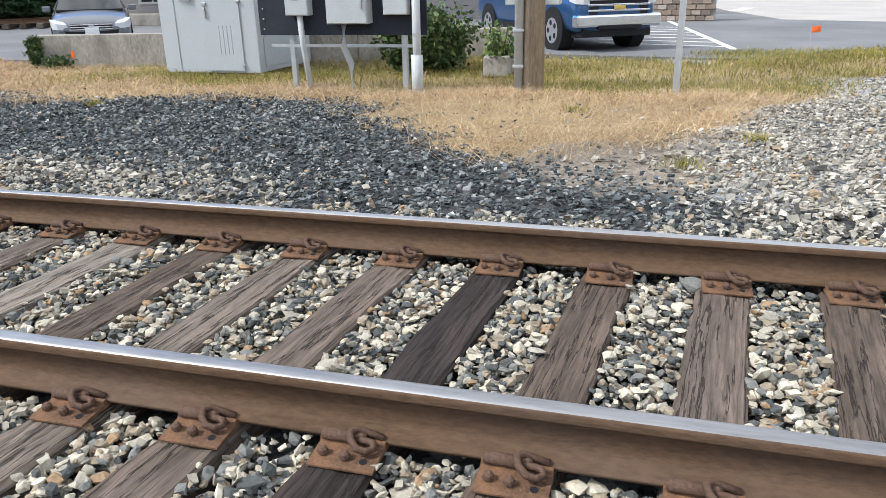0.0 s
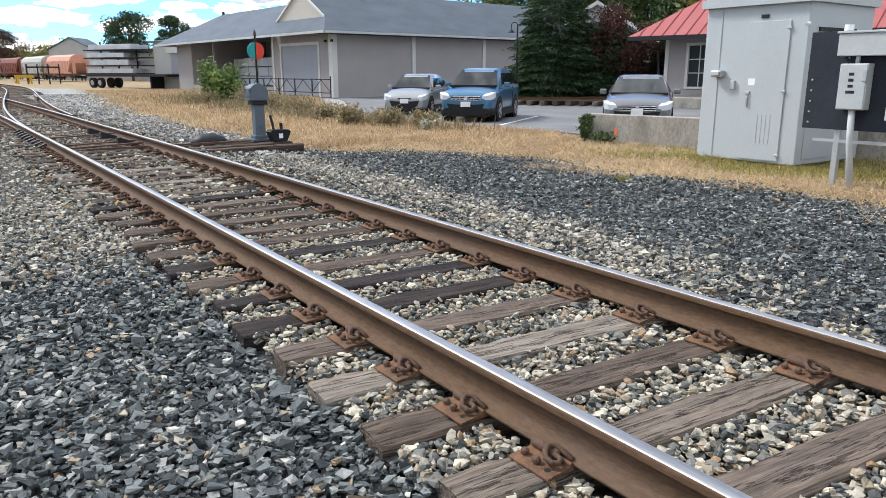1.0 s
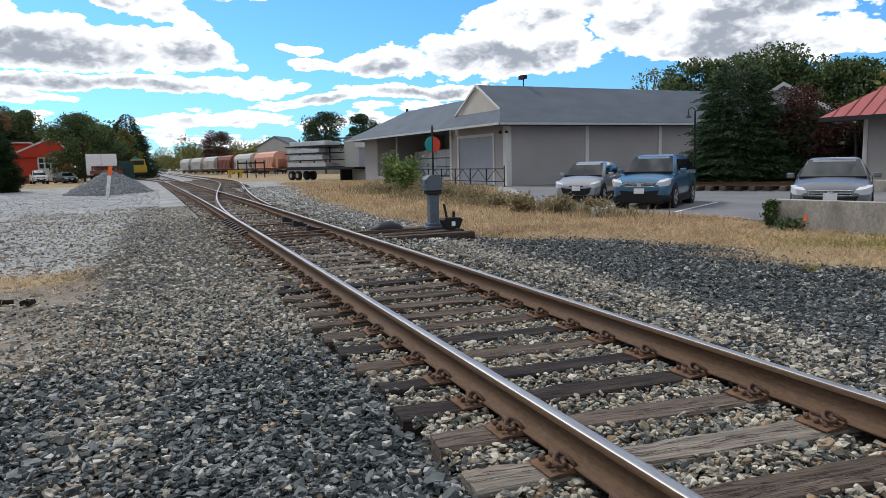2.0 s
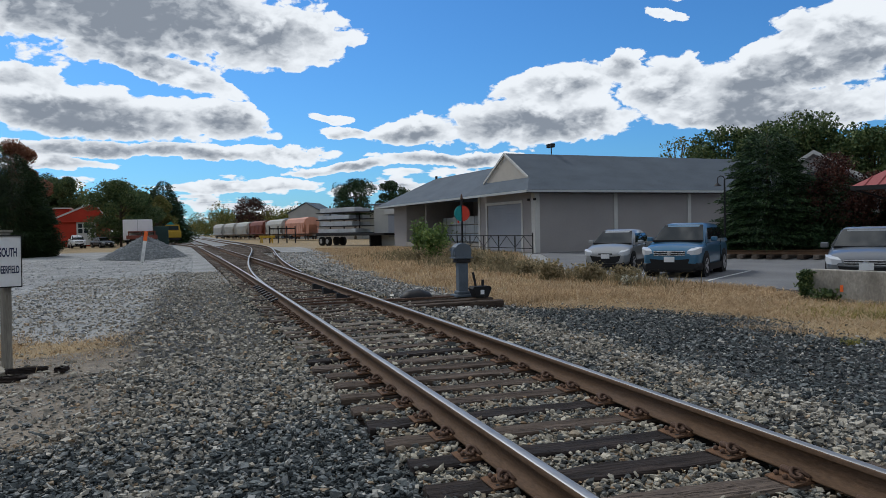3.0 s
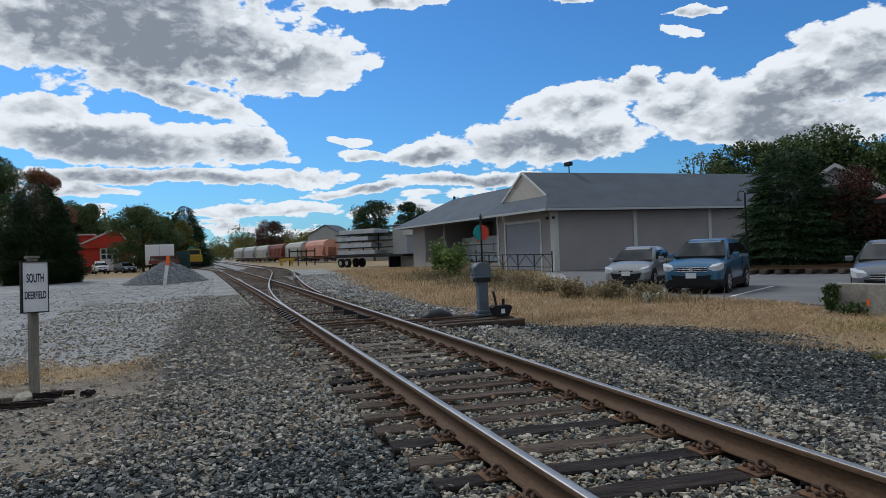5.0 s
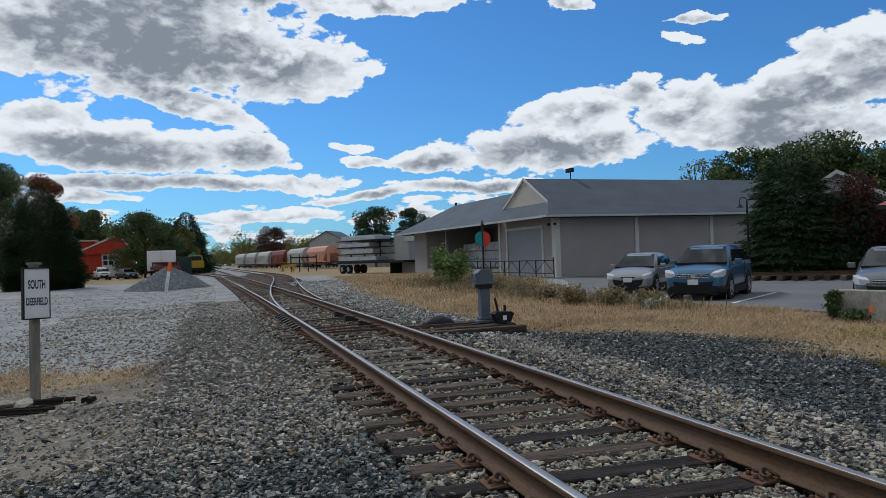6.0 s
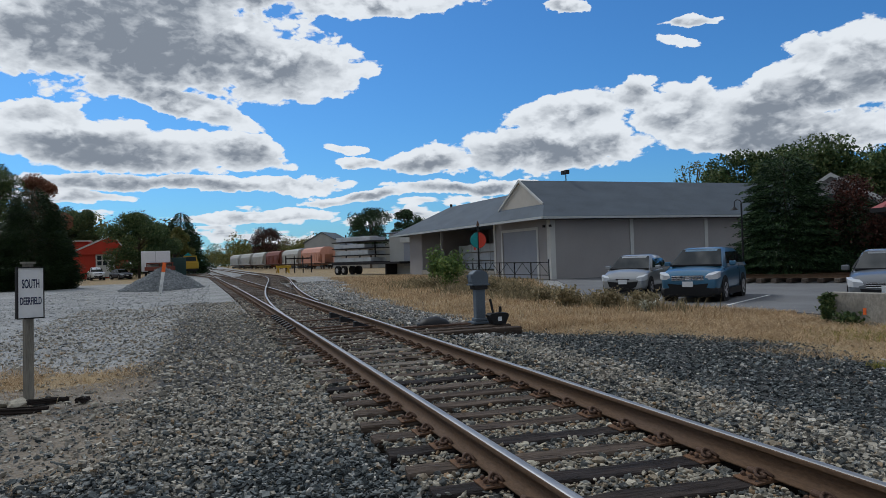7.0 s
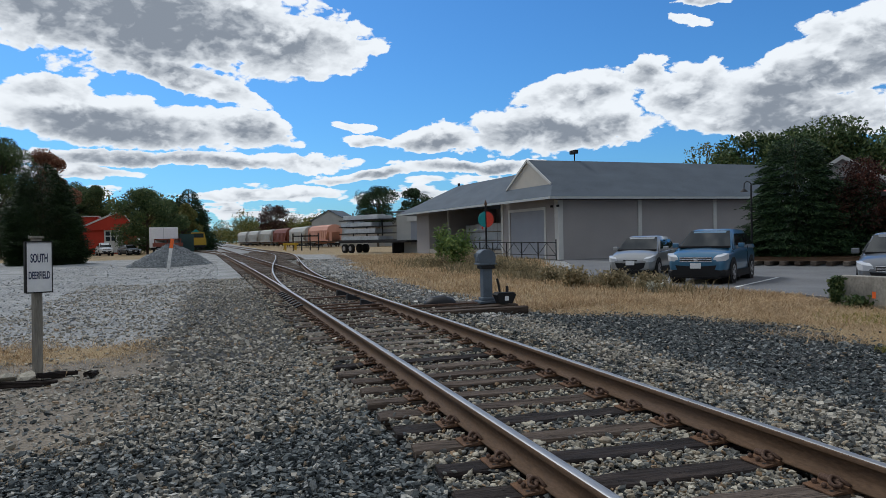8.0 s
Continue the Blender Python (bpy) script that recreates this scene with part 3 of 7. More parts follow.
def build_ground():
    ys = np.concatenate([np.linspace(-600, -14, 14), np.linspace(-12, 40, 150), np.linspace(41, 110, 60), np.linspace(115, 2500, 40)])
    xs = np.concatenate([np.linspace(-1500, -26, 20), np.linspace(-24, 30, 160), np.linspace(32, 1500, 22)])
    X, Y = np.meshgrid(xs, ys)
    Z = ground_z(X, Y)
    loose = (1 - grass_w(X, Y)) * sstep(-5.4, -4.6, X) * sstep(8.5, 7.2, X) * sstep(40, 30, Y) * (1 - sstep(-3.0, -3.6, X) * sstep(6, 7, Y))
    Z = Z - 0.04 * loose      # bed under the loose stones
    nx, ny = len(xs), len(ys)
    idx = np.arange(nx * ny).reshape(ny, nx)
    a, b, c, d = idx[:-1, :-1].ravel(), idx[:-1, 1:].ravel(), idx[1:, 1:].ravel(), idx[1:, :-1].ravel()
    tris = np.concatenate([np.stack([a, b, c], 1), np.stack([a, c, d], 1)])
    ob = bulk("ground", np.stack([X, Y, Z], -1), tris, GROUND, smooth=True, label="gravel, bare dirt and dry grass soil round the track", category="ground", kind="structure")
    col = ob.data.color_attributes.new("zone", "FLOAT_COLOR", "POINT")
    x, y = X.ravel(), Y.ravel()
    pale = np.maximum(sstep(-2.6, -4.5, x) * sstep(9, 15, y), sstep(1.8, 3.0, x) * sstep(0.6, -0.8, y))
    pale = np.maximum(pale, 0.9 * sstep(20, 27, y))
    pale = np.maximum(pale, sstep(-40, -60, x))
    soil = grass_w(x, y) * 0.95
    far = sstep(70, 95, y) * sstep(6, 9, np.abs(x + 2)) + sstep(30, 34, x)
    soil = np.maximum(soil, np.clip(far, 0, 1))
    soil = np.maximum(soil, straw_w(x, y))
    dirt = sstep(-2.9, -3.6, x) * sstep(6, 7, y) * (1 - sstep(10.5, 12.5, y))
    dirt = np.maximum(dirt, np.exp(-((x + 3.25) / 0.6) ** 2 - ((y - 3.5) / 0.6) ** 2))
    dirt = np.maximum(dirt, 1.0 * np.exp(-((x - 3.5) / 1.2) ** 2 - ((y - 0.2) / 1.1) ** 2))
    col.data.foreach_set("color", np.stack([pale, soil, dirt, np.ones_like(x)], -1).astype(np.float32).ravel())


build_ground()

# ---- track ----
RAIL_PROFILE = [(-0.070, 0.0), (0.070, 0.0), (0.070, 0.011), (0.034, 0.022), (0.012, 0.034), (0.0085, 0.06), (0.0085, 0.115), (0.013, 0.130), (0.035, 0.137),
                (0.036, 0.158), (0.031, 0.167), (0.018, 0.1715), (0.0, 0.1725), (-0.018, 0.1715), (-0.031, 0.167), (-0.036, 0.158), (-0.035, 0.137), (-0.013, 0.130),
                (-0.0085, 0.115), (-0.0085, 0.06), (-0.012, 0.034), (-0.034, 0.022), (-0.070, 0.011)]


def rail(label, path, y0, y1, step, off, lift=0.0, group="running rails of the track"):
    """A rolled steel rail set off by off metres from a centre line."""
    thing = empty("rail", None, label=label, category="rail", group=group)
    n = int((y1 - y0) / step) + 1
    k = len(RAIL_PROFILE)
    for name, js in (("head", range(8, 16)), ("web", [3, 4, 5, 6, 7, 16, 17, 18, 19, 20]), ("foot", [21, 22, 0, 1, 2])):
        bm = bmesh.new()
        used = sorted({j for j in js} | {(j + 1) % k for j in js})
        rings = []
        for i in range(n + 1):
            y = y0 + (y1 - y0) * i / n
            x = path(y) + off
            z = 0.0175 + lift + (x - line_x(y) + 0.753) * CANT * (1 if abs(off) < 1 else 0)
            rings.append({j: bm.verts.new((x + RAIL_PROFILE[j][0], y, z + RAIL_PROFILE[j][1])) for j in used})
        for p, q in zip(rings, rings[1:]):
            for j in js:
                f = bm.faces.new((p[j], q[j], q[(j + 1) % k], p[(j + 1) % k]))
                f.material_index = 1 if 10 <= j <= 13 else 0
                f.smooth = True
        part(name, bm, [RUST, POLISHED], thing)
    return thing


GA = 0.753
rail("brown rusted steel rail with a polished head, spiked to wooden ties", line_x, -14, 260, 1.0, -GA)
rail("brown rusted steel rail with a polished head, clipped to tie plates", line_x, -14, 260, 1.0, GA)
rail("curved turnout rail with a shiny head, leading to the siding", siding_x, 18.5, 250, 1.0, -GA, 0.003)
rail("curved outer turnout rail with a shiny head beside the stock rail", siding_x, 23.5, 250, 1.0, GA, 0.003)
rail("dull spur rail joining the main track", spur_x, 70, 170, 2.0, -GA, 0.002)
rail("dull spur rail crossing gravel beside the pile", spur_x, 70, 170, 2.0, GA, 0.002)
rail("short guard rail inside the stock rail", line_x, 41, 47, 1.0, -GA + 0.11, 0.0, "guard rails at the frog")
rail("short guard rail inside the outer turnout rail", siding_x, 41, 47, 1.0, GA - 0.11, 0.0, "guard rails at the frog")


def tie_mesh(length, seed, material):
    rnd = random.Random(seed)
    bm = bmesh.new()
    nx, w, h = 26, 0.115, 0.17
    rows = []
    for i in range(nx + 1):
        x = -length / 2 + length * i / nx
        endw = 0.012 if i in (0, nx) else 0.0
        ring = []
        for (yy, zz) in ((-w, -h), (-w - 0.002, -0.015), (-w + 0.012, -0.001), (-w * 0.45, 0.0), (-w * 0.4, -0.006 * rnd.random()), (0.01, 0.0), (w * 0.5, 0.0), (w - 0.014, -0.002), (w, -0.018), (w, -h)):
            j = Vector((x * 3, yy * 9 + seed, zz * 5))
            d = noise.noise(j) * 0.010 + noise.noise(j * 4) * 0.006
            ring.append(bm.verts.new((x + rnd.uniform(-0.006, 0.006) + (endw if x < 0 else -endw), yy + d + rnd.uniform(-0.002, 0.002), zz + (d - 0.002 if zz > -0.1 else 0))))
        rows.append(ring)
    k = len(rows[0])
    for a, b in zip(rows, rows[1:]):
        for j in range(k - 1):
            bm.faces.new((a[j], b[j], b[j + 1], a[j + 1]))
    bm.faces.new(rows[0])
    bm.faces.new(rows[-1][::-1])
    bmesh.ops.recalc_face_normals(bm, faces=bm.faces)
    me = bpy.data.meshes.new("railroad_tie")
    bm.to_mesh(me)
    bm.free()
    me.materials.append(material)
    return me


def plate_mesh():
    """A rolled tie plate: thin ends, shoulders beside the rail's foot."""
    bm = bmesh.new()
    prism([(-0.20, 0.0), (0.20, 0.0), (0.20, 0.012), (0.095, 0.018), (0.09, 0.034), (0.074, 0.034), (0.072, 0.0165), (-0.072, 0.0165), (-0.074, 0.034), (-0.09, 0.034), (-0.095, 0.018), (-0.20, 0.012)], "y", -0.105, 0.105, bm)
    bmesh.ops.bevel(bm, geom=[e for e in bm.edges if e.is_boundary is False and abs(e.calc_length()) > 0.15], offset=0.003, segments=1, affect="EDGES")
    for sx in (-1, 1):
        before = set(bm.faces)
        rod((sx * 0.160, -0.062, 0.0), (sx * 0.160, -0.062, 0.0152), 0.013, seg=10, bm=bm)
        for f in bm.faces:
            f.material_index = f.material_index if f in before else 1
    me = bpy.data.meshes.new("tie_plate")
    bm.to_mesh(me)
    bm.free()
    me.materials.append(RUST_PLATE)
    me.materials.append(BLACK)
    return me


def clip_mesh(side):
    """A bent spring clip over the rail's foot with its housing."""
    pts = [(0.044, -0.125, 0.036), (0.048, -0.07, 0.05), (0.060, -0.036, 0.064), (0.088, -0.02, 0.068), (0.120, -0.03, 0.058), (0.145, -0.058, 0.045),
           (0.146, -0.092, 0.038), (0.124, -0.116, 0.040), (0.100, -0.106, 0.045), (0.090, -0.075, 0.043), (0.088, -0.02, 0.040)]
    bm = tube([(side * (0.03 + 0.78 * x), 0.015 + 0.85 * y, z) for x, y, z in pts], 0.0115, 8)
    tube([(side * 0.080, 0.09, 0.036), (side * 0.084, 0.08, 0.040), (side * 0.084, -0.03, 0.040), (side * 0.084, -0.04, 0.036)], 0.020, 10, bm)
    bmesh.ops.recalc_face_normals(bm, faces=bm.faces)
    me = bpy.data.meshes.new("spring_clip")
    bm.to_mesh(me)
    bm.free()
    me.materials.append(RUST_DARK)
    me.shade_smooth()
    return me


def spike_mesh():
    bm = bmesh.new()
    rod((0, 0, 0), (0, 0, 0.014), 0.010, seg=8, bm=bm)
    rod((0.002, 0, 0.012), (0.001, 0, 0.024), 0.0175, 0.015, 8, bm)
    rod((0.001, 0, 0.024), (0, 0, 0.030), 0.015, 0.008, 8, bm)
    me = bpy.data.meshes.new("spike")
    bm.to_mesh(me)
    bm.free()
    me.materials.append(RUST_DARK)
    return me


TIES = [tie_mesh(2.59, s, WOOD_TIE) for s in range(7)]
TIES_DARK = [tie_mesh(2.59, s + 20, WOOD_DARK) for s in range(3)]
LONG = [tie_mesh(4.6, s + 40, WOOD_TIE) for s in range(2)]
PLATE, CLIPS, SPIKE = plate_mesh(), {1: clip_mesh(1), -1: clip_mesh(-1)}, spike_mesh()
DARK_TIES = {0, 6, 7, 9, 15, 22, 31, 44, 58}


def child(name, me, parent, m):
    ob = new(name, me)
    ob.parent = parent
    ob.matrix_local = m
    return ob


TIE_YS = []


def build_ties():
    rnd = random.Random(5)
    for k in range(-11, 178):
        y = 0.76 + 0.507 * k + (rnd.uniform(-0.02, 0.02) if k > 9 else 0)
        dark = k in DARK_TIES
        long_tie = 13.4 < y < 15.0
        me = rnd.choice(TIES_DARK) if dark else rnd.choice(TIES)
        cx = line_x(y) + rnd.uniform(-0.03, 0.03)
        ob = new("railroad_tie", LONG[k % 2] if long_tie else me)
        if long_tie:
            cx = line_x(y) + 1.0
        sx = 1.0
        if y > 24 and not long_tie:    # longer ties carry the turnout
            sx = 1.0 + 0.55 * (siding_x(y) - line_x(y)) / 2.6
            sx = min(sx, 1.9)
            cx += (sx - 1) * 1.3
        ob.matrix_world = pose(cx, y, cx * CANT + GA * CANT - 0.002, rnd.uniform(-0.6, 0.6), -math.degrees(CANT), -SKEW * (1 if y < 24 else 0.4) + rnd.uniform(-0.8, 0.8)) @ Matrix.Diagonal((sx, 1, 1, 1))
        TIE_YS.append(y)
        tagged(ob, label="black creosoted wooden tie, cracked, under the rails" if dark else "weathered grey-brown wooden tie with split grain in ballast", category="railroad tie", group="ties of the track")
        for off in (-GA, GA):
            px = (line_x(y) + off - cx) / sx
            pl = child("tie_plate", PLATE, ob, Matrix.Translation((px, 0, 0.001)) @ Matrix.Diagonal((1 / sx, 1, 1, 1)) @ Matrix.Rotation(radians(SKEW * (1 if y < 24 else 0.4)), 4, "Z"))
            if y > 46:
                continue
            for side in (1, -1):
                child("spring_clip", CLIPS[side], pl, Matrix.Identity(4))
            if y < 20:
                for sxx in (1, -1):
                    child("spike", SPIKE, pl, pose(sxx * 0.160, 0.0 + rnd.uniform(-0.01, 0.01), 0.012, 0, 0, rnd.uniform(-25, 25)))
                    child("spike", SPIKE, pl, pose(sxx * 0.150, 0.072, 0.010, rnd.uniform(-4, 4), 0, rnd.uniform(-25, 25)))
    # ties of the siding past the turnout
    for k in range(70):
        y = 58 + k * 0.6
        ob = new("railroad_tie", rnd.choice(TIES))
        ob.matrix_world = pose(siding_x(y) + 0.1, y, 0.03, 0, 0, 0)
        tagged(ob, label="weathered wooden tie under the siding rails", category="railroad tie", group="ties of the siding")


build_ties()

# icosahedron, squashed and cut at random into crushed stones
_t = (1 + 5 ** 0.5) / 2
ICO_V = np.array([(-1, _t, 0), (1, _t, 0), (-1, -_t, 0), (1, -_t, 0), (0, -1, _t), (0, 1, _t), (0, -1, -_t), (0, 1, -_t), (_t, 0, -1), (_t, 0, 1), (-_t, 0, -1), (-_t, 0, 1)]) / 1.9
ICO_F = np.array([(0, 11, 5), (0, 5, 1), (0, 1, 7), (0, 7, 10), (0, 10, 11), (1, 5, 9), (5, 11, 4), (11, 10, 2), (10, 7, 6), (7, 1, 8), (3, 9, 4), (3, 4, 2), (3, 2, 6), (3, 6, 8), (3, 8, 9), (4, 9, 5), (2, 4, 11), (6, 2, 10), (8, 6, 7), (9, 8, 1)])
# a chipped block of twelve triangles for stones farther off
CUBE_V = np.array([(-1, -1, -1), (1, -1, -1), (1, 1, -1), (-1, 1, -1), (-1, -1, 1), (1, -1, 1), (1, 1, 1), (-1, 1, 1)]) * 0.7
CUBE_F = np.array([(0, 2, 1), (0, 3, 2), (4, 5, 6), (4, 6, 7), (0, 1, 5), (0, 5, 4), (1, 2, 6), (1, 6, 5), (2, 3, 7), (2, 7, 6), (3, 0, 4), (3, 4, 7)])


def stones(name, pts, size, material, seed, label, block=False, flat=0.5):
    """Crushed stones at the points (x, y, z), about size metres across."""
    rng = np.random.default_rng(seed)
    n = len(pts)
    V, F = (CUBE_V, CUBE_F) if block else (ICO_V, ICO_F)
    v = V[None] * rng.uniform(0.72, 1.2, (n, len(V), 1)) * rng.uniform(0.6, 1.35, (n, 1, 3)) * np.array([1, 1, flat])
    v = v + rng.normal(0, 0.07 if not block else 0.15, v.shape)
    a = rng.uniform(0, 2 * np.pi, n)
    b = rng.normal(0, 0.55, n)
    ca, sa, cb, sb = np.cos(a), np.sin(a), np.cos(b), np.sin(b)
    x, y, z = v[..., 0], v[..., 1], v[..., 2]
    y, z = y * cb[:, None] - z * sb[:, None], y * sb[:, None] + z * cb[:, None]
    x, y = x * ca[:, None] - y * sa[:, None], x * sa[:, None] + y * ca[:, None]
    s = size * 0.5 * rng.lognormal(0, 0.28, n)
    v = np.stack([x, y, z], -1) * s[:, None, None] + np.asarray(pts)[:, None, :]
    f = F[None] + (np.arange(n) * len(V))[:, None, None]
    return bulk(name, v, f, material, label=label, category="gravel", kind="stuff")


def scatter(rng, n, x0, x1, y0, y1, power=1.0):
    return rng.uniform(x0, x1, n), y0 + (y1 - y0) * rng.uniform(0, 1, n) ** power


def build_ballast():
    rng = np.random.default_rng(11)
    cam_xy = np.array([-2.65, 0.2])
    tie = np.array(TIE_YS)

    def near_tie(y):
        i = np.clip(np.searchsorted(tie, y), 1, len(tie) - 1)
        return np.minimum(np.abs(y - tie[i]), np.abs(y - tie[i - 1]))

    def lay(n, x0, x1, y0, y1, power, keep, zf):
        x, y = scatter(rng, n, x0, x1, y0, y1, power)
        k = keep(x, y) > rng.uniform(0, 1, n)
        x, y = x[k], y[k]
        return np.stack([x, y, zf(x, y)], -1)

    crib_z = lambda x, y: -0.034 + (x + GA) * CANT + rng.normal(0, 0.016, len(x))
    xm = lambda y: np.where(y < 40, -0.00026 * np.clip(y, 0, 40) ** 2, -0.416 - 0.0208 * (y - 40))
    no_rail = lambda x, y: 1.0 * (np.abs(np.abs(x - xm(y)) - GA) > 0.06)
    crib = lambda x, y: (near_tie(y + np.tan(radians(SKEW)) * x) > 0.115) * no_rail(x, y)
    stones("crib_ballast", lay(32000, -1.25, 1.5, -1.6, 6.2, 1.0, crib, crib_z), 0.038, BALLAST_MIX, 1, "pale tan and grey crushed stone between the ties", block=False)
    stones("crib_ballast", lay(36000, -1.25, 1.5, -4.5, 8.5, 1.0, crib, lambda x, y: crib_z(x, y) - 0.010), 0.034, BALLAST_MIX, 12, "small grey stone chips filling between the ties", block=True)
    stones("crib_ballast", lay(22000, -1.5, 1.6, 8.5, 34, 1.25, crib, crib_z), 0.055, BALLAST_MIX, 2, "pale grey crushed stone between distant ties", block=True)
    gz = lambda x, y: ground_z(x, y) + rng.normal(-0.004, 0.017, len(x))
    # slate ballast on the near shoulder; paler towards the lot
    palew = lambda x, y: 0.05 + 0.95 * np.maximum(sstep(4.4, 7.2, y + 0.6 * np.sin(1.7 * x + 1) + 0.5 * (x + 2) + 0.5 * np.sin(3.1 * y)), 0.7 * np.exp(-((x + 3.3 - 0.1 * y) / 0.3) ** 2))
    dirtw = lambda x, y: np.maximum(sstep(-2.9, -3.7, x + 0.3 * np.sin(2.2 * y)) * sstep(6.0, 7.0, y + 0.3 * np.sin(3 * x)) * (1 - sstep(10.0, 12.5, y)) * 0.72, 0.9 * np.exp(-((x + 3.25) / 0.42) ** 2 - ((y - 3.5) / 0.42) ** 2))
    shoulder = lambda x, y: sstep(-1.12, -1.32, x - 0.1 * np.sin(3 * y) + 0.0) * (1 - dirtw(x, y))
    stones("slate_ballast", lay(54000, -5.2, -1.1, 1.2, 9.5, 1.1, lambda x, y: shoulder(x, y) * (1 - 0.75 * palew(x, y)), gz), 0.041, BALLAST_DARK, 3, "dark blue-grey crushed slate on the track shoulder", block=True, flat=0.36)
    stones("pale_gravel", lay(40000, -5.2, -1.1, 1.2, 9.5, 1.0, lambda x, y: shoulder(x, y) * 0.75 * palew(x, y), gz), 0.041, BALLAST_CREAM, 4, "pale gravel mixed along the track shoulder", block=True)
    stones("mixed_gravel", lay(18000, -7.5, -1.2, 9.5, 32, 1.35, lambda x, y: sstep(-1.2, -1.5, x - xm(y)) * (1 - dirtw(x, y)) * (1 - 0.9 * straw_w(x, y)), gz), 0.05, BALLAST_CREAM, 5, "pale mixed gravel along the track shoulder", block=True)
    stones("lot_gravel", lay(14000, -13, -2.6, 11, 62, 1.3, lambda x, y: 0.8 * sstep(11.5, 14, y) * (1 - 0.9 * straw_w(x, y)), gz), 0.05, BALLAST_LOT, 6, "pale grey crushed stone over the lot", block=True)
    # thinner stones round and behind the standing place
    thin = lambda x, y: shoulder(x, y) * sstep(-9, -5, x) * sstep(-9, -3, y)
    stones("slate_ballast", lay(15000, -9, -1.1, -9, 1.3, 0.8, thin, gz), 0.05, BALLAST_DARK, 13, "dark crushed slate thinning out over the dirt", block=True)
    stones("slate_ballast", lay(6000, -8.5, -5.1, 1.2, 9.5, 1.0, thin, gz), 0.05, BALLAST_DARK, 14, "scattered dark slate on the lot", block=True)
    # far side: a pale strip by the rail, slate beyond, pale gravel by the crossing
    strip = lambda x, y: np.exp(-((x - xm(y) - 1.7 - 0.06 * y) / 0.5) ** 2) * sstep(1.6, 4.4, y) + 0.85 * sstep(12, 16, y)
    cross = lambda x, y: sstep(0.5, -0.5, y - 0.6 + 0.45 * (x - 4.2) * (x < 5) * -1 + 0.2 * np.sin(3 * x))
    right = lambda x, y: sstep(1.25, 1.4, x - xm(y)) * (1 - 0.97 * grass_w(x, y))
    slate = lambda x, y: right(x, y) * (1 - 0.7 * np.clip(strip(x, y), 0, 1)) * (1 - cross(x, y)) * (1 - 0.85 * np.exp(-((x - 3.5) / 1.1) ** 2 - ((y - 0.2) / 0.9) ** 2))
    stones("slate_ballast", lay(46000, 1.2, 7.4, -0.8, 14, 1.0, slate, gz), 0.037, BALLAST_DARK, 7, "dark blue-grey crushed slate beside the far rail", block=True, flat=0.4)
    stones("pale_gravel", lay(8000, 1.2, 6.5, 12, 24, 1.2, lambda x, y: right(x, y) * np.clip(strip(x, y), 0, 1), gz), 0.055, BALLAST_PALE, 15, "pale crushed stone beyond the switch stand", block=True)
    stones("pale_gravel", lay(26000, 1.2, 4.2, 0.8, 12.5, 1.0, lambda x, y: right(x, y) * np.clip(strip(x, y), 0, 1) * 0.95, gz), 0.040, BALLAST_CREAM, 8, "strip of pale crushed stone along the far rail", block=True)
    stones("crossing_gravel", lay(38000, 1.2, 11.5, -6, 1.4, 1.0, lambda x, y: right(x, y) * cross(x, y) * (1 - 0.8 * np.exp(-((x - 3.5) / 1.1) ** 2 - ((y - 0.2) / 0.9) ** 2)), gz), 0.042, BALLAST_CREAM, 9, "pale grey gravel by the level crossing", block=True)
    stones("siding_gravel", lay(14000, 1.5, 8.5, 22, 60, 1.2, lambda x, y: sstep(1.3, 1.6, x - xm(y)) * (1 - grass_w(x, y)), gz), 0.075, BALLAST_PALE, 10, "pale gravel round the turnout", block=True)
    # fallen single stones
    for (x, y, s, m, lab) in ((2.55, 0.33, 0.075, BALLAST_PALE, "white stone lying on slate ballast"), (2.15, 2.05, 0.07, BALLAST_MIX, "tan stone lying on slate ballast")):
        o = stones("loose_stone", np.array([[x, y, float(ground_z(x, y)) + 0.012]]), s, m, 21, lab)
        o["kind"], o["category"] = "", "stone"
        del o["kind"]


build_ballast()


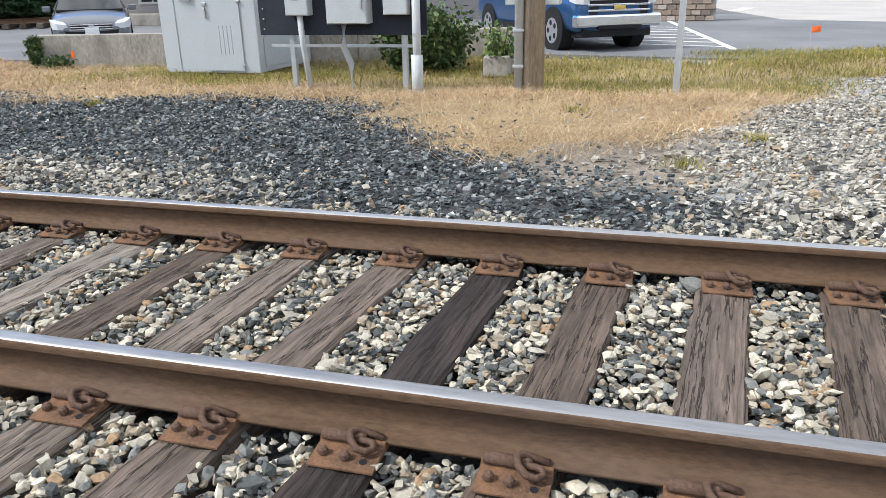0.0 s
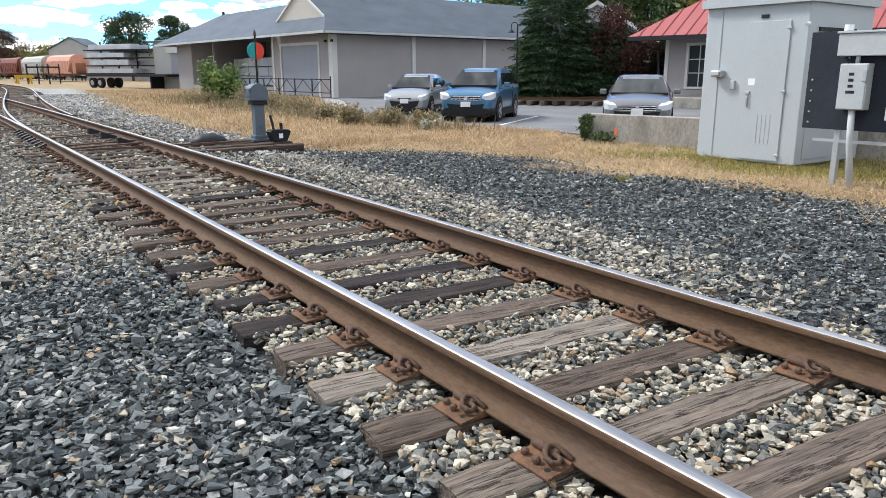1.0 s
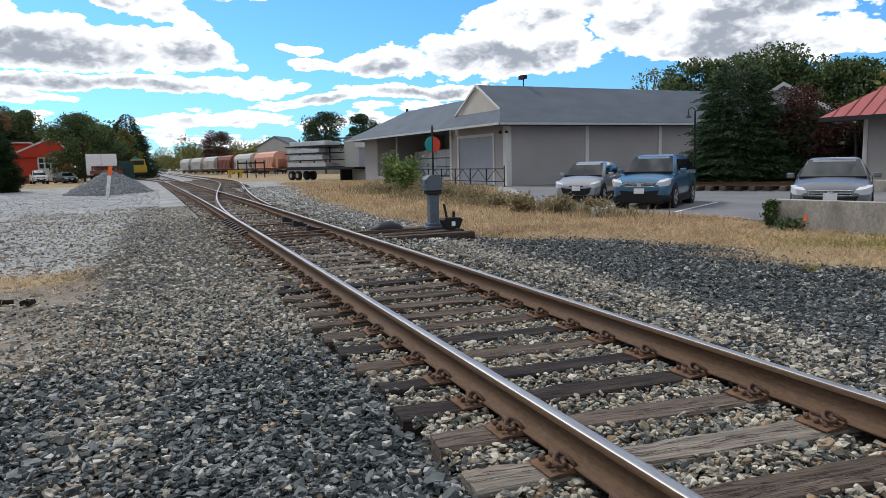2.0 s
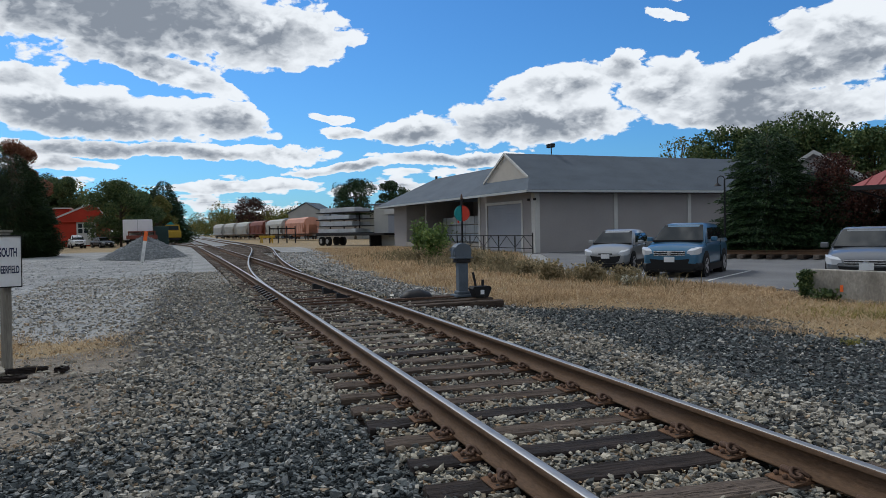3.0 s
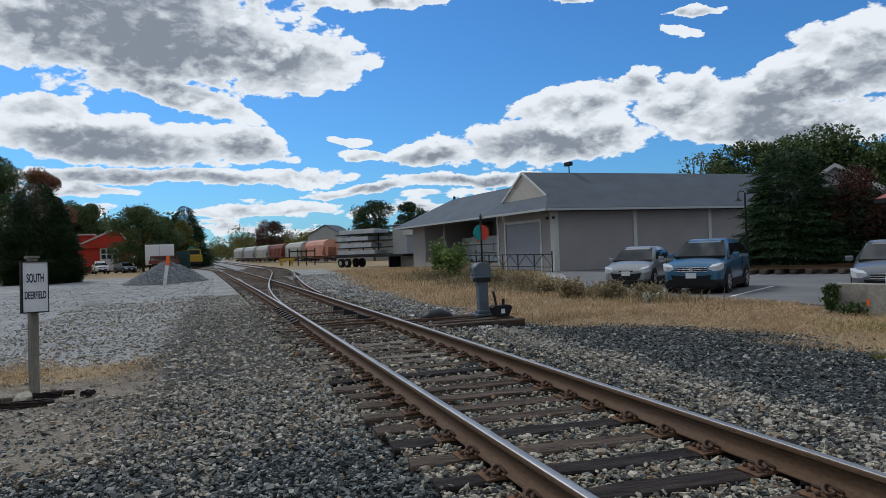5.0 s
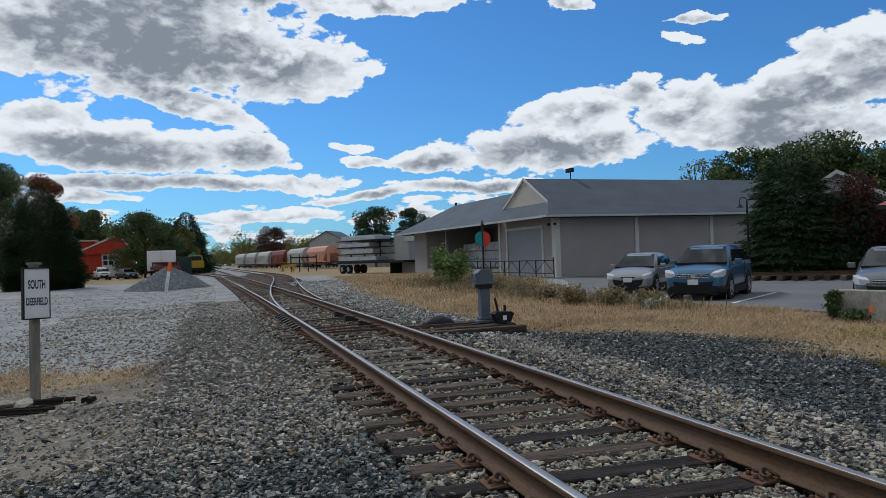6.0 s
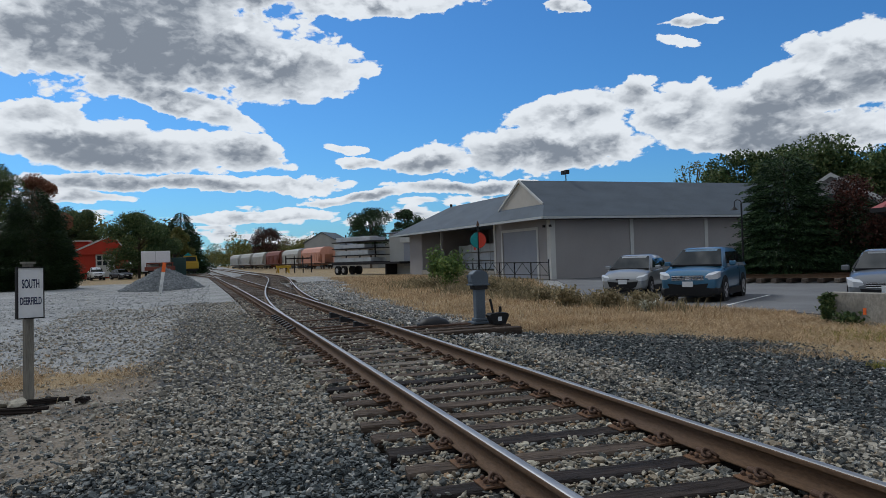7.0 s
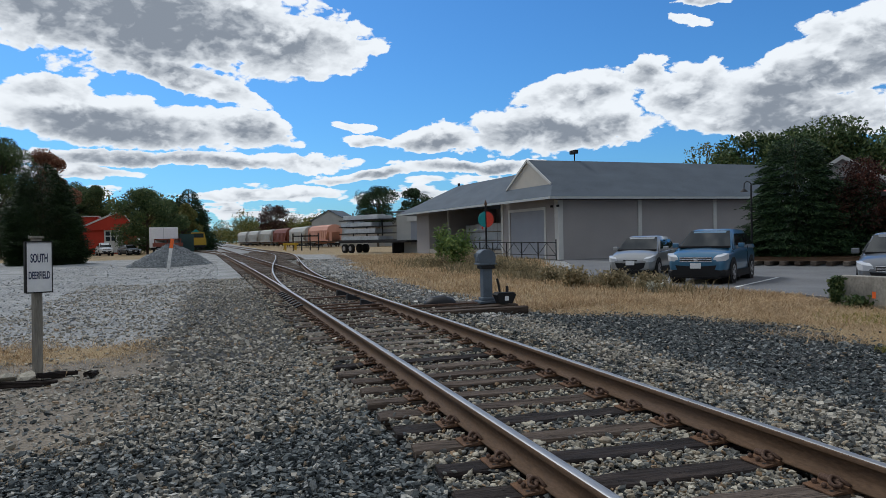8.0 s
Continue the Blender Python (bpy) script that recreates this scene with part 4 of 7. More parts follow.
# ---- switch stand ----
def switch_stand():
    x, y = 2.79, 14.25
    z = (x + GA) * CANT
    st = empty("switch_stand", pose(x, y, z), label="blue-grey cast iron switch stand with round target, on long ties", category="switch stand")
    part("base", box(-0.2, 0.2, -0.2, 0.2, 0.0, 0.05, 0.01), STAND_BLUE, st)
    bm = bmesh.new()
    box(-0.105, 0.105, -0.10, 0.10, 0.05, 0.74, 0.02, bm)
    box(-0.14, 0.14, -0.13, 0.13, 0.05, 0.12, 0.02, bm)
    part("column", bm, STAND_BLUE, st)
    part("collar", box(-0.15, 0.15, -0.14, 0.14, 0.71, 0.79, 0.015), BLACK, st)
    bm = prism([(-0.17, 0.79), (0.16, 0.79), (0.17, 0.98), (0.13, 1.07), (0.02, 1.12), (-0.10, 1.11), (-0.19, 1.03), (-0.20, 0.9)], "y", -0.15, 0.15)
    bmesh.ops.bevel(bm, geom=bm.edges[:], offset=0.014, segments=2, affect="EDGES")
    hd = part("head_casing", bm, STAND_BLUE, st)
    part("flange", box(-0.215, 0.185, -0.165, 0.165, 0.80, 0.83, 0.006), STAND_BLUE, hd)
    for yy in (-0.12, 0.12):
        part("hinge", rod((-0.2, yy, 0.95), (-0.2, yy, 1.02), 0.022), STAND_BLUE, hd)
    part("mast", rod((0.02, 0, 1.10), (0.02, 0, 2.06), 0.02), BLACK, st)
    part("finial", rod((0.02, 0, 2.04), (0.02, 0, 2.14), 0.036, 0.012), RUST_DARK, st)
    tgt = part("target", rod((0.02, -0.012, 1.74), (0.02, 0.012, 1.74), 0.168, seg=32), TEAL, st, "round target, half teal and half red")
    bm = bmesh.new()
    n = 18
    arc = [(0.168 * math.sin(math.pi * i / n), 0.168 * math.cos(math.pi * i / n)) for i in range(n + 1)]
    prism([(0.02 + a, 1.74 + b) for a, b in arc], "y", -0.018, 0.018, bm)
    part("red_half", bm, TARGET_RED, tgt, "orange-red half of the target")
    part("counter_target", box(-0.075, -0.045, -0.01, 0.01, 1.54, 1.62), TARGET_RED, st)
    part("lever_box", prism([(0.08, 0.02), (0.34, 0.02), (0.42, 0.2), (0.38, 0.24), (0.04, 0.24), (0.0, 0.2)], "y", -0.6, -0.34), PLASTIC_BLACK, st, "black hand-lever box with white tag")
    part("tag", box(0.17, 0.25, -0.608, -0.602, 0.08, 0.17), SIGN_WHITE, st)
    part("hand_lever", tube([(0.15, -0.4, 0.2), (0.13, -0.38, 0.36), (0.10, -0.37, 0.52)], 0.026), BLACK, st, "dark iron hand lever")
    part("hand_lever", tube([(0.3, -0.4, 0.2), (0.31, -0.38, 0.28), (0.31, -0.38, 0.36)], 0.032), BLACK, st)
    part("lug", box(-0.205, -0.17, -0.05, 0.05, 0.86, 0.98, 0.01), STAND_BLUE, st)
    part("throw_rod", box(-3.2, -0.2, -0.03, 0.03, -0.02, 0.02), RUST_DARK, st, "rusted throw rod to the switch points")


switch_stand()


def cover():
    bm = bmesh.new()
    bmesh.ops.create_uvsphere(bm, u_segments=20, v_segments=10, radius=1)
    for v in bm.verts:
        v.co = (v.co.x * 0.36, v.co.y * 0.25, max(v.co.z, 0) * 0.19 + 0.01 * math.sin(v.co.x * 9))
    ob = finish("rod_cover", bm, BLACK, smooth=True)
    ob.matrix_world = pose(1.86, 14.55, 0.05)
    tagged(ob, label="low dark humped cover over the switch rod on ties", category="cover")


cover()


def switch_rods():
    for y, n in ((14.6, "switch_rod"), (15.2, "switch_rod"), (17.2, "switch_rod")):
        ob = finish(n, box(-0.66, 0.7, -0.035, 0.035, 0.05, 0.08, 0.005), RUST_DARK)
        ob.matrix_world = pose(line_x(y), y, 0.03, 0, -1.9, 0)
        tagged(ob, label="flat rusted rod between the switch rails", category="rod", group="rods of the switch")
    for y in (15.0, 16.6, 18.0):
        ob = finish("rail_brace", prism([(0, 0.01), (0.34, 0.01), (0.30, 0.05), (0.05, 0.14), (0, 0.14)], "y", -0.09, 0.09), BLACK)
        ob.matrix_world = pose(line_x(y) + 0.32, y, 0.06, 0, 0, 0)
        tagged(ob, label="black cast brace against the rail foot", category="brace", group="rail braces")
    for i in range(9):
        y = 15.6 + i * 0.53
        ob = finish("rail_brace", prism([(0, 0.01), (-0.17, 0.01), (-0.15, 0.035), (-0.03, 0.08), (0, 0.08)], "y", -0.07, 0.07), BLACK)
        ob.matrix_world = pose(line_x(y) - GA - 0.05, y, 0.02, 0, 0, 0)
        tagged(ob, label="dark steel brace against the outside of the rail", category="brace", group="rail braces")


switch_rods()


# ---- station sign ----
def text_part(body, size, m, material, parent, name="lettering"):
    cu = bpy.data.curves.new("text", "FONT")
    cu.body, cu.size, cu.align_x, cu.align_y, cu.extrude = body, size, "CENTER", "CENTER", 0.001
    cu.offset = size * 0.022
    tmp = bpy.data.objects.new("text", cu)
    scene.collection.objects.link(tmp)
    me = bpy.data.meshes.new_from_object(tmp.evaluated_get(bpy.context.evaluated_depsgraph_get()))
    bpy.data.objects.remove(tmp)
    me.materials.clear()
    me.materials.append(material)
    ob = new(name, me)
    ob.parent = parent
    ob.matrix_local = m
    return ob


def station_sign():
    x, y = -4.83, 10.6
    g = float(ground_z(x, y))
    s = empty("station_sign", pose(x, y, g, 0, 0.9, 34), label="white station name board on a grey wooden post", category="sign")
    top = 1.78
    part("post", box(-0.05, 0.05, -0.05, 0.05, -0.3, top, 0.006), POST_WOOD, s)
    bd = part("board", box(-0.155, 0.155, -0.085, -0.06, 1.09, 1.73, 0.003), SIGN_WHITE, s, "white board with dark blue lettering")
    for a in (box(-0.175, -0.155, -0.10, -0.045, 1.08, 1.74), box(0.155, 0.163, -0.095, -0.05, 1.08, 1.74), box(-0.155, 0.155, -0.10, -0.045, 1.73, 1.745), box(-0.155, 0.155, -0.10, -0.045, 1.075, 1.09)):
        part("frame", a, BLACK, bd)
    for body, z, w in (("SOUTH", 1.52, 0.08), ("DEERFIELD", 1.30, 0.068)):
        t = text_part(body, w * 1.35, pose(0.0, -0.0875, z, 90) @ Matrix.Diagonal((0.6, 1.45, 1, 1)), SIGN_INK, bd)
    part("cap", box(-0.075, 0.075, -0.06, 0.06, top, top + 0.03, 0.005), POST_WOOD, s)


station_sign()


def debris():
    rnd = random.Random(9)
    for (x, y, l, r) in ((-4.55, 10.3, 0.46, 20), (-4.75, 9.75, 0.6, 8), (-4.1, 9.95, 0.16, 70)):
        bm = box(-l / 2, l / 2, -0.05, 0.05, 0, 0.05, 0.01)
        bmesh.ops.subdivide_edges(bm, edges=bm.edges[:], cuts=2)
        for v in bm.verts:
            v.co += Vector((rnd.uniform(-1, 1), rnd.uniform(-1, 1), rnd.uniform(-1, 1))) * 0.014
        ob = finish("wood_scrap", bm, WOOD_DARK)
        ob.matrix_world = pose(x, y, float(ground_z(x, y)) + 0.02, 0, 3, r)
        tagged(ob, label="rotten piece of dark timber on dirt", category="wood scrap")
    pts = np.array([[-4.9 + dx, 10.3 + dy, float(ground_z(-4.9 + dx, 10.3 + dy)) + 0.03] for dx, dy in ((0.02, 0.02), (-0.22, 0.08), (0.62, -0.3), (0.2, -0.05), (1.0, -0.8))])
    for i, p in enumerate(pts):
        o = stones("stone", p[None], 0.26 if i < 2 else 0.14, BALLAST_MIX, 30 + i, "grey field stone by the foot of the sign post")
        o["category"] = "stone"
        del o["kind"]


debris()


def marker():
    g = float(ground_z(-5.6, 49))
    s = empty("marker_stake", pose(-5.6, 49, g, 0, 9, 0), label="white stake with orange top, leaning in gravel", category="marker")
    part("stake", box(-0.1, 0.1, -0.05, 0.05, -0.1, 1.35), LINE_PAINT, s)
    part("top", box(-0.11, 0.11, -0.055, 0.055, 1.35, 1.95), ORANGE, s, "orange top")


marker()


def gravel_pile():
    rng = np.random.default_rng(4)
    n = 14000
    r, a = np.sqrt(rng.uniform(0, 1, n)), rng.uniform(0, 2 * np.pi, n)
    x, y = -5.9 + 2.9 * r * np.cos(a), 56 + 2.9 * r * np.sin(a)
    h = 1.45 * np.clip(1 - r ** 1.25, 0, 1) * (1 + 0.12 * np.sin(3 * a + 1)) + rng.normal(0, 0.03, n)
    stones("gravel_pile", np.stack([x, y, ground_z(x, y) + h], -1), 0.10, SLATE_BLUE, 41, "heap of blue-grey crushed stone on the lot", block=True)
    bm = bmesh.new()
    rings = []
    for i in range(9):
        rr = 2.9 * (1 - i / 8.5)
        rings.append([bm.verts.new((-5.9 + rr * math.cos(t), 56 + rr * math.sin(t), -0.3 + 1.45 * (1 - (rr / 2.9) ** 1.25) * (1 + 0.12 * math.sin(3 * t + 1)))) for t in [2 * math.pi * k / 28 for k in range(28)]])
    for p, q in zip(rings, rings[1:]):
        for k in range(28):
            bm.faces.new((p[k], p[(k + 1) % 28], q[(k + 1) % 28], q[k]))
    bm.faces.new(rings[-1])
    ob = finish("gravel_heap", bm, SLATE_BLUE, smooth=True)
    tagged(ob, label="core of the blue-grey gravel heap", category="gravel", kind="stuff")


gravel_pile()

# ---- paving ----
LOT_Z = -0.118


def sheet(name, outline, z0, z1, material, label, category="pavement"):
    ob = finish(name, prism(outline, "z", z0, z1), material)
    return tagged(ob, label=label, category=category, kind="structure")


sheet("pavement", [(12.3, -1.4), (13.0, 2.5), (12.6, 4.5), (11.0, 11.5), (10.9, 14.5), (10.1, 19), (10.6, 23), (12.6, 29.5), (15.5, 35), (17.6, 40), (17.8, 41.7), (60, 44.5), (60, -60), (19, -60), (15.6, -7), (14.2, -3.6)],
      -0.5, LOT_Z + 0.004, ASPHALT, "worn grey asphalt of the parking lot")
sheet("road", [(21, -12), (26, -4.2), (34, -3.0), (60, -1), (60, -20), (24, -40), (18, -30)], -0.4, LOT_Z + 0.012, ROAD_PALE, "pale worn concrete road surface")


def stripe(x0, y0, x1, y1, w=0.1, z=LOT_Z + 0.008):
    d = Vector((x1 - x0, y1 - y0, 0))
    n = Vector((-d.y, d.x, 0)).normalized() * w / 2
    bm = bmesh.new()
    c = [(x0 + n.x, y0 + n.y), (x1 + n.x, y1 + n.y), (x1 - n.x, y1 - n.y), (x0 - n.x, y0 - n.y)]
    prism(c, "z", z - 0.003, z, bm)
    ob = finish("parking_line", bm, LINE_PAINT)
    tagged(ob, label="worn white line painted on asphalt", category="road marking", group="parking lines", kind="structure")


AX, AY = 0.82, 0.572       # the way that parked cars point, reversed
for k in range(5):
    bx, by = 11.25 - 0.572 * 2.75 * (k - 0), 17.0 + 0.82 * 2.75 * (k - 0)
    if k < 4:
        stripe(bx, by, bx + AX * 4.9, by + AY * 4.9)
stripe(14.2, -1.6, 25.5, -0.4, 0.16)
for k in range(7):
    stripe(14.9 + 1.15 * k, -1.5 + 0.13 * k, 16.2 + 1.15 * k - 0.3, 1.3 + 0.1 * k, 0.11)
stripe(33, -3.2, 36.5, -4.2, 0.5, LOT_Z + 0.017)


# ---- concrete wall, cabinet, meters, pole ----
def concrete_wall():
    w = empty("retaining_wall", pose(10.47, 12.63, -0.13, 0, 0, math.degrees(math.atan2(-9.5, 2.1))), label="low stained concrete wall with orange paint mark", category="wall", kind="structure")
    L = 10.3
    bm = bmesh.new()
    for i in range(3):
        box(i * L / 3 + 0.004, (i + 1) * L / 3 - 0.004, -0.125, 0.125, -0.5, 0.58 - 0.004 * i, 0.018, bm)
    ob = part("wall_panel", bm, CONCRETE, w)
    part("paint_mark", box(0.76, 0.83, -0.130, -0.126, 0.12, 0.26, 0.0), ORANGE, w, "orange paint mark")
    part("ring", tube([(-0.03 , 0.09 * math.cos(t), 0.28 + 0.09 * math.sin(t)) for t in [k * 0.45 for k in range(15)]], 0.012, 6), BLACK, w)


concrete_wall()


def cabinet():
    c = empty("equipment_cabinet", pose(9.43, 6.83, -0.18), label="pale grey steel railway equipment cabinet with closed door, on feet", category="cabinet")
    W, D, H = 1.95, 2.1, 2.71
    part("body", box(0, D, 0, W, 0.03, H, 0.012), CABINET_GREY, c)
    part("roof", prism([(-0.07, H), (W + 0.07, H), (W + 0.07, H + 0.13), (W / 2, H + 0.36), (-0.07, H + 0.13)], "x", -0.09, D + 0.06), CABINET_GREY, c)
    d = part("door", box(-0.022, -0.004, 0.30, 1.08, 0.07, 2.44, 0.006), CABINET_GREY, c)
    part("handle", box(-0.06, -0.022, 0.96, 1.0, 1.0, 1.16, 0.008), GALVANISED, d, "steel latch handle")
    part("lock", box(-0.05, -0.022, 0.94, 1.02, 1.2, 1.26, 0.006), GALVANISED, d)
    part("label_plate", box(-0.0255, -0.0225, 0.86, 0.99, 1.36, 1.48), SIGN_WHITE, d, "white paper notice")
    for z in (0.16, 1.25, 2.3):
        part("hinge", box(-0.045, -0.018, 0.27, 0.35, z, z + 0.035, 0.004), GALVANISED, d)
    for yy in (0.50, 0.58, 0.66, 0.74):
        part("rib", box(-0.027, -0.0225, yy, yy + 0.008, 0.36, 0.86), CABINET_GREY, d)
    part("corner_strip", box(-0.012, -0.004, 1.62, 1.64, 0.1, H - 0.02), CABINET_GREY, c)
    sk = part("socket", box(-0.14, -0.002, 1.48, 1.70, 1.5, 1.62, 0.02), GALVANISED, c, "grey twin socket cover")
    part("socket_cap", box(-0.17, -0.14, 1.5, 1.68, 1.53, 1.60, 0.012), METER_GREY, sk)
    part("switch_box", box(-0.05, -0.002, 1.25, 1.33, 1.28, 1.44, 0.01), METER_GREY, c)
    part("vent_plate", box(-0.02, -0.002, 0.72, 0.86, 2.49, 2.55, 0.004), BLACK, c)
    part("lamp", rod((-0.05, -0.03, 2.36), (-0.11, -0.03, 2.34), 0.035), LAMP_GLASS, c)
    part("side_panel", box(0.2, 1.9, -0.014, -0.002, 0.12, 1.9, 0.004), CABINET_GREY, c)
    part("side_vent", box(0.3, 1.5, -0.03, -0.002, 2.25, 2.32, 0.006), BLACK, c)
    for x in (0.1, D - 0.2):
        for y in (0.08, W - 0.18):
            part("foot", box(x, x + 0.1, y, y + 0.1, -0.2, 0.03), GALVANISED, c)


cabinet()


def meter_board():
    b = empty("meter_board", pose(8.0, 0, -0.16), label="dark board on galvanised posts with grey electric boxes and conduits", category="electric panel")
    z = 0.16
    part("board", box(0.0, 0.025, 3.25, 5.96, 0.61 + z, 1.96 + z, 0.004), BOARD_NAVY, b, "dark navy board")
    for y in (5.45, 3.62):
        part("post", box(0.03, 0.11, y - 0.04, y + 0.04, -0.3, 1.9 + z, 0.006), GALVANISED, b)
    for zz in (0.45, 1.75):
        rl = part("strut", box(0.028, 0.065, 3.4, 5.8, zz + z - 0.02, zz + z + 0.02), GALVANISED, b)
    part("trough", box(-0.18, -0.004, 3.2, 5.48, 1.62 + z, 1.92 + z, 0.01), METER_GREY, b, "long grey wiring trough")
    part("trough_lid", box(-0.2, -0.002, 3.18, 5.5, 1.92 + z, 1.95 + z, 0.006), METER_GREY, b)
    for (y0, y1, z0, z1, d, big) in ((5.04, 5.42, 0.9, 1.52, 0.17, 0), (4.08, 4.72, 0.78, 1.48, 0.25, 1), (3.49, 3.86, 0.9, 1.53, 0.17, 0)):
        bx = part("switch_box", box(-d, -0.004, y0, y1, z0 + z, z1 + z, 0.012), METER_GREY, b)
        part("lid", box(-d - 0.012, -d, y0 + 0.012, y1 - 0.012, z0 + z + 0.012, z1 + z - 0.012, 0.004), METER_GREY, bx)
        ym = (y0 + y1) / 2
        if big:
            part("latch", box(-d - 0.035, -d - 0.012, y0 + 0.06, y0 + 0.10, 1.0 + z, 1.16 + z, 0.006), GALVANISED, bx)
            for zz in (1.22, 1.36):
                part("sticker", box(-d - 0.0145, -d - 0.0125, ym - 0.02, ym + 0.06, zz - 0.1 + z, zz - 0.03 + z), SIGN_WHITE, bx)
            part("sticker", box(-d - 0.0145, -d - 0.0125, ym - 0.02, ym + 0.15, 1.40 + z, 1.45 + z), SIGN_WHITE, bx)
        else:
            part("lever", box(-d - 0.05, -d - 0.012, y0 - 0.012, y0 + 0.045, 1.28 + z, 1.44 + z, 0.008), GALVANISED, bx)
            part("sticker", box(-d - 0.0145, -d - 0.0125, ym - 0.05, ym + 0.07, 1.12 + z, 1.16 + z), BLACK, bx)
            for zz in (1.22, 1.30, 1.38):
                part("sticker", box(-d - 0.0145, -d - 0.0125, ym - 0.02, ym + 0.05, zz + z - 0.02, zz + z + 0.02), BLACK, bx)
            part("nipple", rod((-0.09, ym, z1 + z), (-0.09, ym, 1.63 + z), 0.03), GALVANISED, bx)
    part("conduit", tube([(-0.1, 5.22, 0.92 + z), (-0.1, 5.20, 0.5 + z), (-0.1, 5.1, -0.2)], 0.045, 12), CONDUIT_GREY, b, smooth=True)
    part("conduit", tube([(-0.13, 4.5, 0.8 + z), (-0.13, 4.52, 0.45 + z), (-0.12, 4.42, 0.2 + z), (-0.12, 4.42, -0.2)], 0.05, 12), CONDUIT_GREY, b, smooth=True)
    bm = tube([(-0.15, 3.36, 1.63 + z), (-0.15, 3.37, -0.2)], 0.06, 14)
    tube([(-0.15, 3.37, 0.34 + z), (-0.15, 3.37, -0.2)], 0.085, 14, bm)
    part("conduit", bm, CONDUIT_GREY, b, "stout pale grey conduit", smooth=True)
    for zz in (0.62, 1.5):
        part("strap", box(-0.22, -0.02, 3.34, 3.40, zz + z, zz + z + 0.03), GALVANISED, b)
    part("cross_pipe", rod((-0.1, 4.1, 1.42 + z), (-0.1, 3.8, 1.42 + z), 0.025), GALVANISED, b)
    part("photocell", rod((-0.05, 5.42, 1.96 + z), (-0.05, 5.42, 2.04 + z), 0.06), SIGN_WHITE, b)
    rnd = random.Random(2)
    for k in range(8):
        yy = 5.88 if k < 5 else rnd.uniform(3.4, 5.5)
        part("bolt", rod((-0.012, yy, 0.7 + z + 0.15 * k), (0.0, yy, 0.7 + z + 0.15 * k), 0.014, seg=6), GALVANISED, b)


meter_board()


def utility_pole():
    p = empty("utility_pole", pose(8.25, 1.72, -0.2), label="weathered brown wooden utility pole with grey conduit and boxes", category="utility pole")
    bm = rod((0, 0, -0.5), (0.0, 0.0, 8.5), 0.165, 0.12, 18)
    part("pole", bm, POLE_WOOD, p, smooth=True)
    part("conduit", rod((-0.10, 0.2, -0.2), (-0.10, 0.2, 7.0), 0.065), CONDUIT_GREY, p, "pale grey conduit", smooth=True)
    for z in (0.35, 0.85, 1.35):
        part("strap", box(-0.18, -0.02, 0.12, 0.28, z, z + 0.03), GALVANISED, p)
    part("meter_box", box(-0.02, 0.2, 0.14, 0.42, 1.2, 2.2, 0.015), METER_GREY, p)
    part("meter_box", box(-0.05, 0.2, -0.36, -0.15, 1.2, 2.0, 0.015), METER_GREY, p)


utility_pole()


def sign_pole():
    p = empty("sign_post", pose(8.38, -0.3, -0.2, 0, 0, 0), label="bare galvanised steel sign post standing in dry grass", category="sign post")
    part("post", prism([(-0.04, -0.045), (0.04, -0.045), (0.04, -0.02), (0.012, -0.02), (0.012, 0.045), (-0.012, 0.045), (-0.012, -0.02), (-0.04, -0.02)], "z", -0.3, 3.4), GALVANISED, p)


sign_pole()


def planter():
    p = empty("planter", pose(10.15, 2.62, -0.23), label="small concrete planter with a leafy shrub", category="planter")
    part("tub", box(-0.25, 0.25, -0.22, 0.22, 0, 0.36, 0.03), CONCRETE, p)
    return p


planter()


def stone_pillar():
    p = empty("stone_wall", pose(25.6, -0.9, LOT_Z, 0, 0, -3), label="low field-stone wall with flat cap beside the lot", category="wall")
    rnd = random.Random(3)
    part("core", box(-0.22, 0.22, -1.05, 3.4, 0, 0.92), CONCRETE, p)
    part("cap", box(-0.36, 0.36, -1.2, 3.5, 0.96, 1.08, 0.02), CONCRETE, p)
    bms = [box(-0.06, 0.06, -0.155, 0.155, -0.085, 0.085, 0.025) for _ in range(4)]
    meshes = []
    for bm in bms:
        for v in bm.verts:
            v.co += Vector((rnd.uniform(-1, 1), rnd.uniform(-1, 1), rnd.uniform(-1, 1))) * 0.012
        me = bpy.data.meshes.new("stone")
        bm.to_mesh(me)
        bm.free()
        me.materials.append(PILLAR_STONE)
        meshes.append(me)
    for r in range(5):
        y = -1.05 + (0.15 if r % 2 else 0.0)
        while y < 3.3:
            o = child("stone", rnd.choice(meshes), p, pose(-0.24, y + 0.16, 0.1 + r * 0.185))
            y += 0.325


PILLAR_STONE = mat("brown_field_stone", (0.24, 0.19, 0.15), rough=0.9, var=0.3, scale=5, fine=30, bump=0.5, obj_rand=1, ramp=[(0.0, (0.16, 0.13, 0.11)), (0.5, (0.27, 0.21, 0.16)), (1.0, (0.34, 0.30, 0.26))])
stone_pillar()


# ---- warehouse ----
def clapboard(x0, x1, z0, z1, y, pitch=0.16, holes=()):
    """Lapped boards over a wall in the xz plane facing -y."""
    bm = bmesh.new()
    z = z0
    while z < z1 - 0.01:
        zt = min(z + pitch, z1)
        spans = [(x0, x1)]
        for hx0, hx1, hz0, hz1 in holes:
            if z < hz1 and zt > hz0:
                spans = [s for a, b in spans for s in ((a, min(b, hx0)), (max(a, hx1), b)) if s[1] - s[0] > 0.02]
        for a, b in spans:
            prism([(y - 0.022, z), (y, z), (y, zt), (y - 0.006, zt)], "x", a, b, bm)
        z = zt
    return bm


